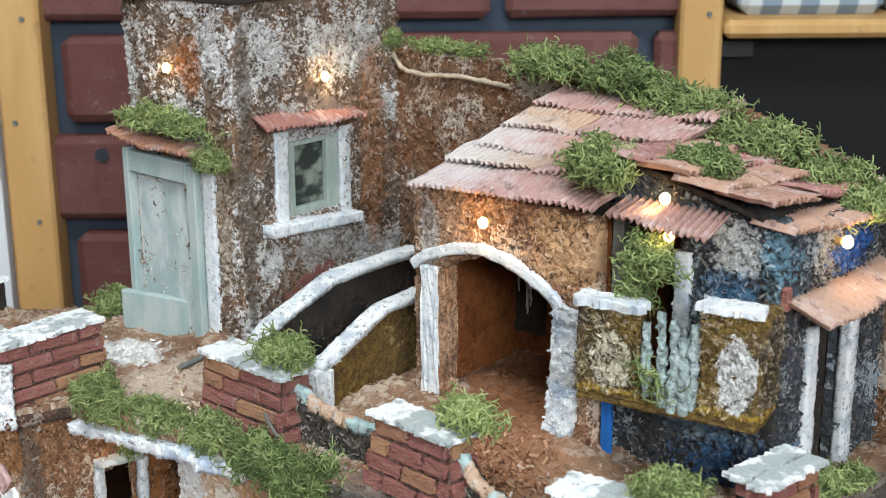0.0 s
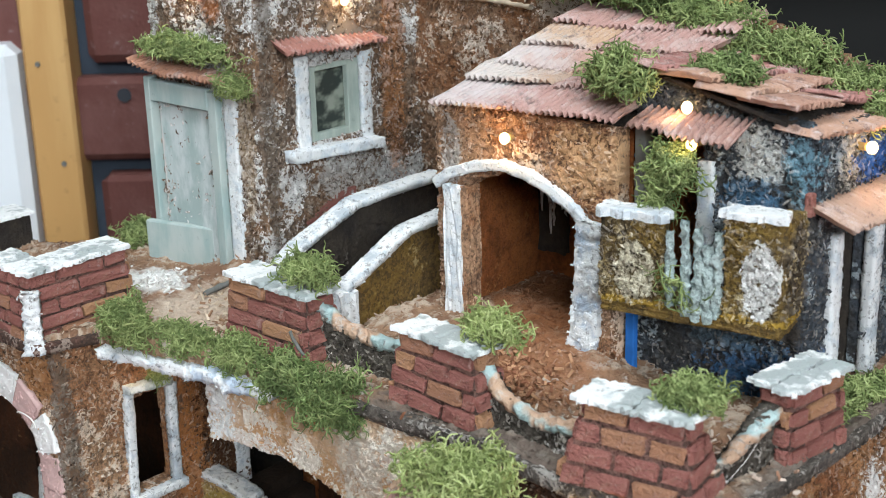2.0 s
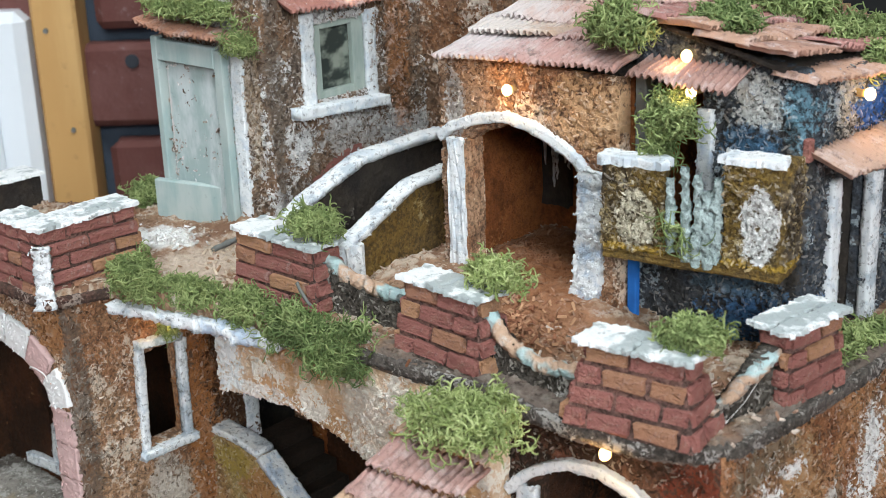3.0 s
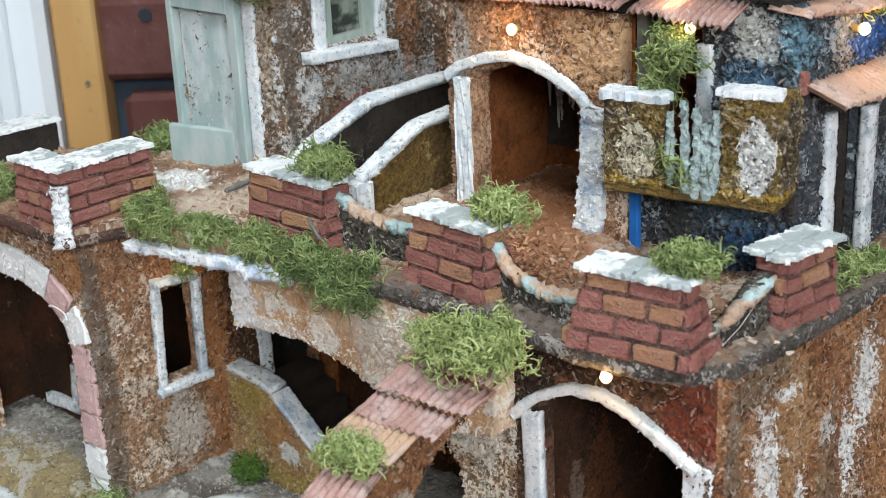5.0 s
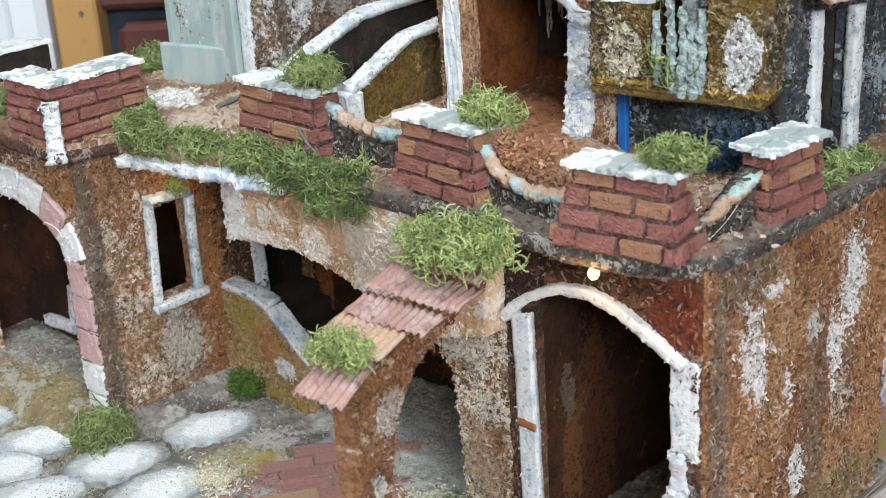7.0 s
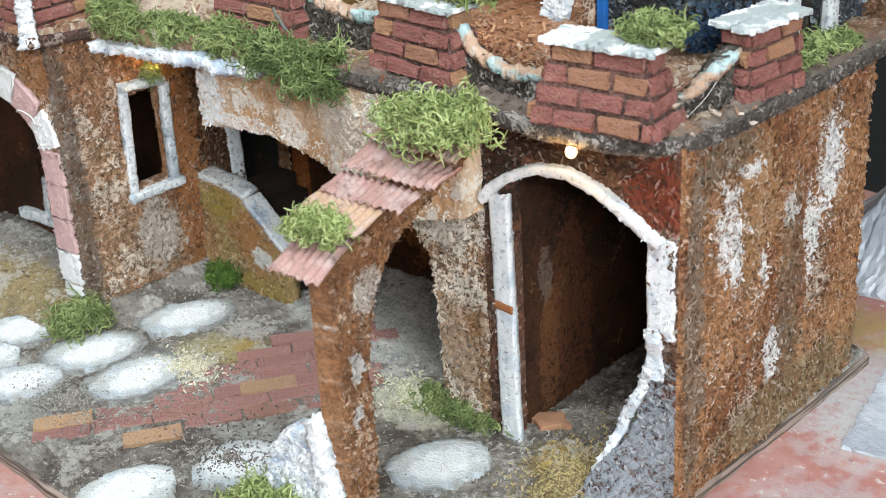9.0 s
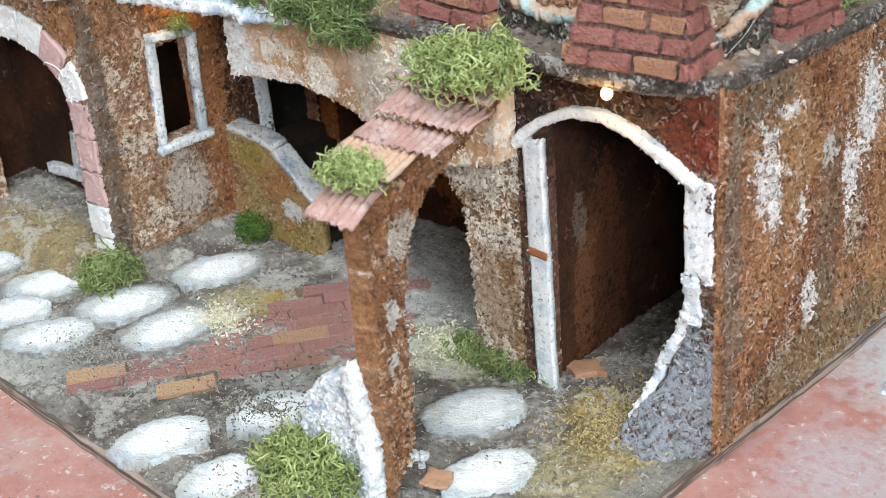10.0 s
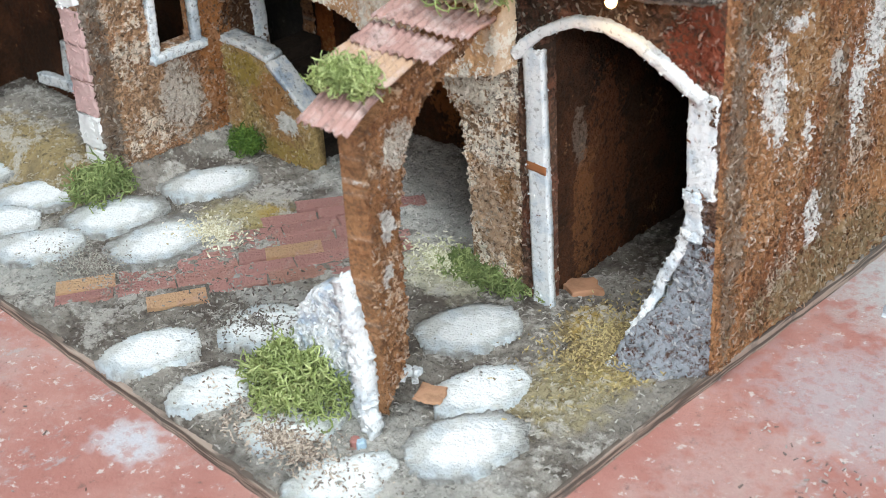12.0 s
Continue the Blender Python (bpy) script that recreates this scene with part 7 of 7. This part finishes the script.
tagged(tube("thread", [(-0.276, -0.047, 0.0885), (-0.2735, -0.0485, 0.0905), (-0.269, -0.0482, 0.0905), (-0.264, -0.0475, 0.0888), (-0.2625, -0.048, 0.0865)], 0.0003, M_THREAD, None, "", 5), "stray white thread stuck on the quoins", "thread")
tagged(tube("twig", [(-0.235, 0.013, 0.1275), (-0.2345, 0.02, 0.1285), (-0.235, 0.0265, 0.129)], 0.0011, M_GREY_WOOD, None, "", 6, 0.0006, 113), "short dark twig lying on the terrace", "twig")
tagged(tube("twig", [(-0.1534, -0.016, 0.1413), (-0.15, -0.017, 0.138), (-0.1472, -0.016, 0.1345)], 0.0006, M_GREY_WOOD, None, "", 6, 0.0003, 114), "short dark stem standing in the moss", "twig")
litter("rubble_crumbs", (-0.2, 0.02), (0.05, 0.03), 700, 9, "cream and sandy crumbs scattered on the terrace", 0.0012, ((0.62, 0.5, 0.38), (0.3, 0.17, 0.1)), 0.1265, terrace_rise)
litter("plaster_crumbs", (-0.264, 0.012), (0.02, 0.014), 260, 12, "white plaster crumbs swept beside the brick pier", 0.0013, ((0.8, 0.79, 0.77), (0.5, 0.47, 0.44)), 0.1262)
litter("rubble_crumbs", (-0.1, 0.02), (0.035, 0.025), 600, 10, "reddish crumbs scattered before the porch", 0.0012, ((0.5, 0.28, 0.16), (0.26, 0.11, 0.06)), 0.1265, terrace_rise)
litter("rubble_crumbs", (-0.035, 0.02), (0.04, 0.02), 500, 11, "pale crumbs scattered under the balcony", 0.0012, ((0.6, 0.5, 0.42), (0.3, 0.16, 0.1)), 0.1265, terrace_rise)
plastic = Nodes("crumpled_plastic", 0.22, 0.5)
M_PLASTIC = plastic.done(plastic.mix(plastic.ramp(plastic.noise(0.03, 4), 0.4, 0.65), (0.36, 0.38, 0.42), (0.58, 0.6, 0.64)), plastic.noise(0.012, 4, 0.6), 0.003, 0.8)


def crumple(name, at, yaw, w, h, dome, seed, label):
    def lift(u, v):
        P = np.stack([u, v, 0 * u], -1)
        rim = np.clip(np.minimum(np.minimum(u, w - u) / (0.3 * w), np.minimum(v, h - v) / (0.3 * h)), 0, 1)
        return rim * dome * (0.6 + 0.7 * grain(P, 0.02, seed)) + 0.004 * (dome > 0.01) * np.abs(grain(P, 0.008, seed + 1) - 0.5) + 0.0008 * grain(P, 0.006, seed + 2)
    ob = sheet(name, (0, 0, 0), (1, 0, 0), (0, 1, 0), w, h, None, 0.0004, M_PLASTIC, 0.0025, 0.0, seed, 0, lift, False, 0)
    ob.matrix_basis = pose(*at, 0, 0, yaw)
    return tagged(ob, label, "plastic sheet")


crumple("plastic_sheet", (0.022, 0.065, -0.0046), 12, 0.11, 0.075, 0.0006, 901, "flat grey-blue plastic sheet on the red tabletop")
crumple("plastic_bag", (-0.055, 0.165, -0.0046), 8, 0.11, 0.08, 0.034, 902, "crumpled grey plastic bag behind the model")
tagged(tube("thread", [(-0.0045, -0.0015, 0.1255), (-0.003, 0.012, 0.131), (-0.0015, 0.0255, 0.141)], 0.0001, M_THREAD, None, "", 4), "thin white thread strung between the corner piers", "thread")
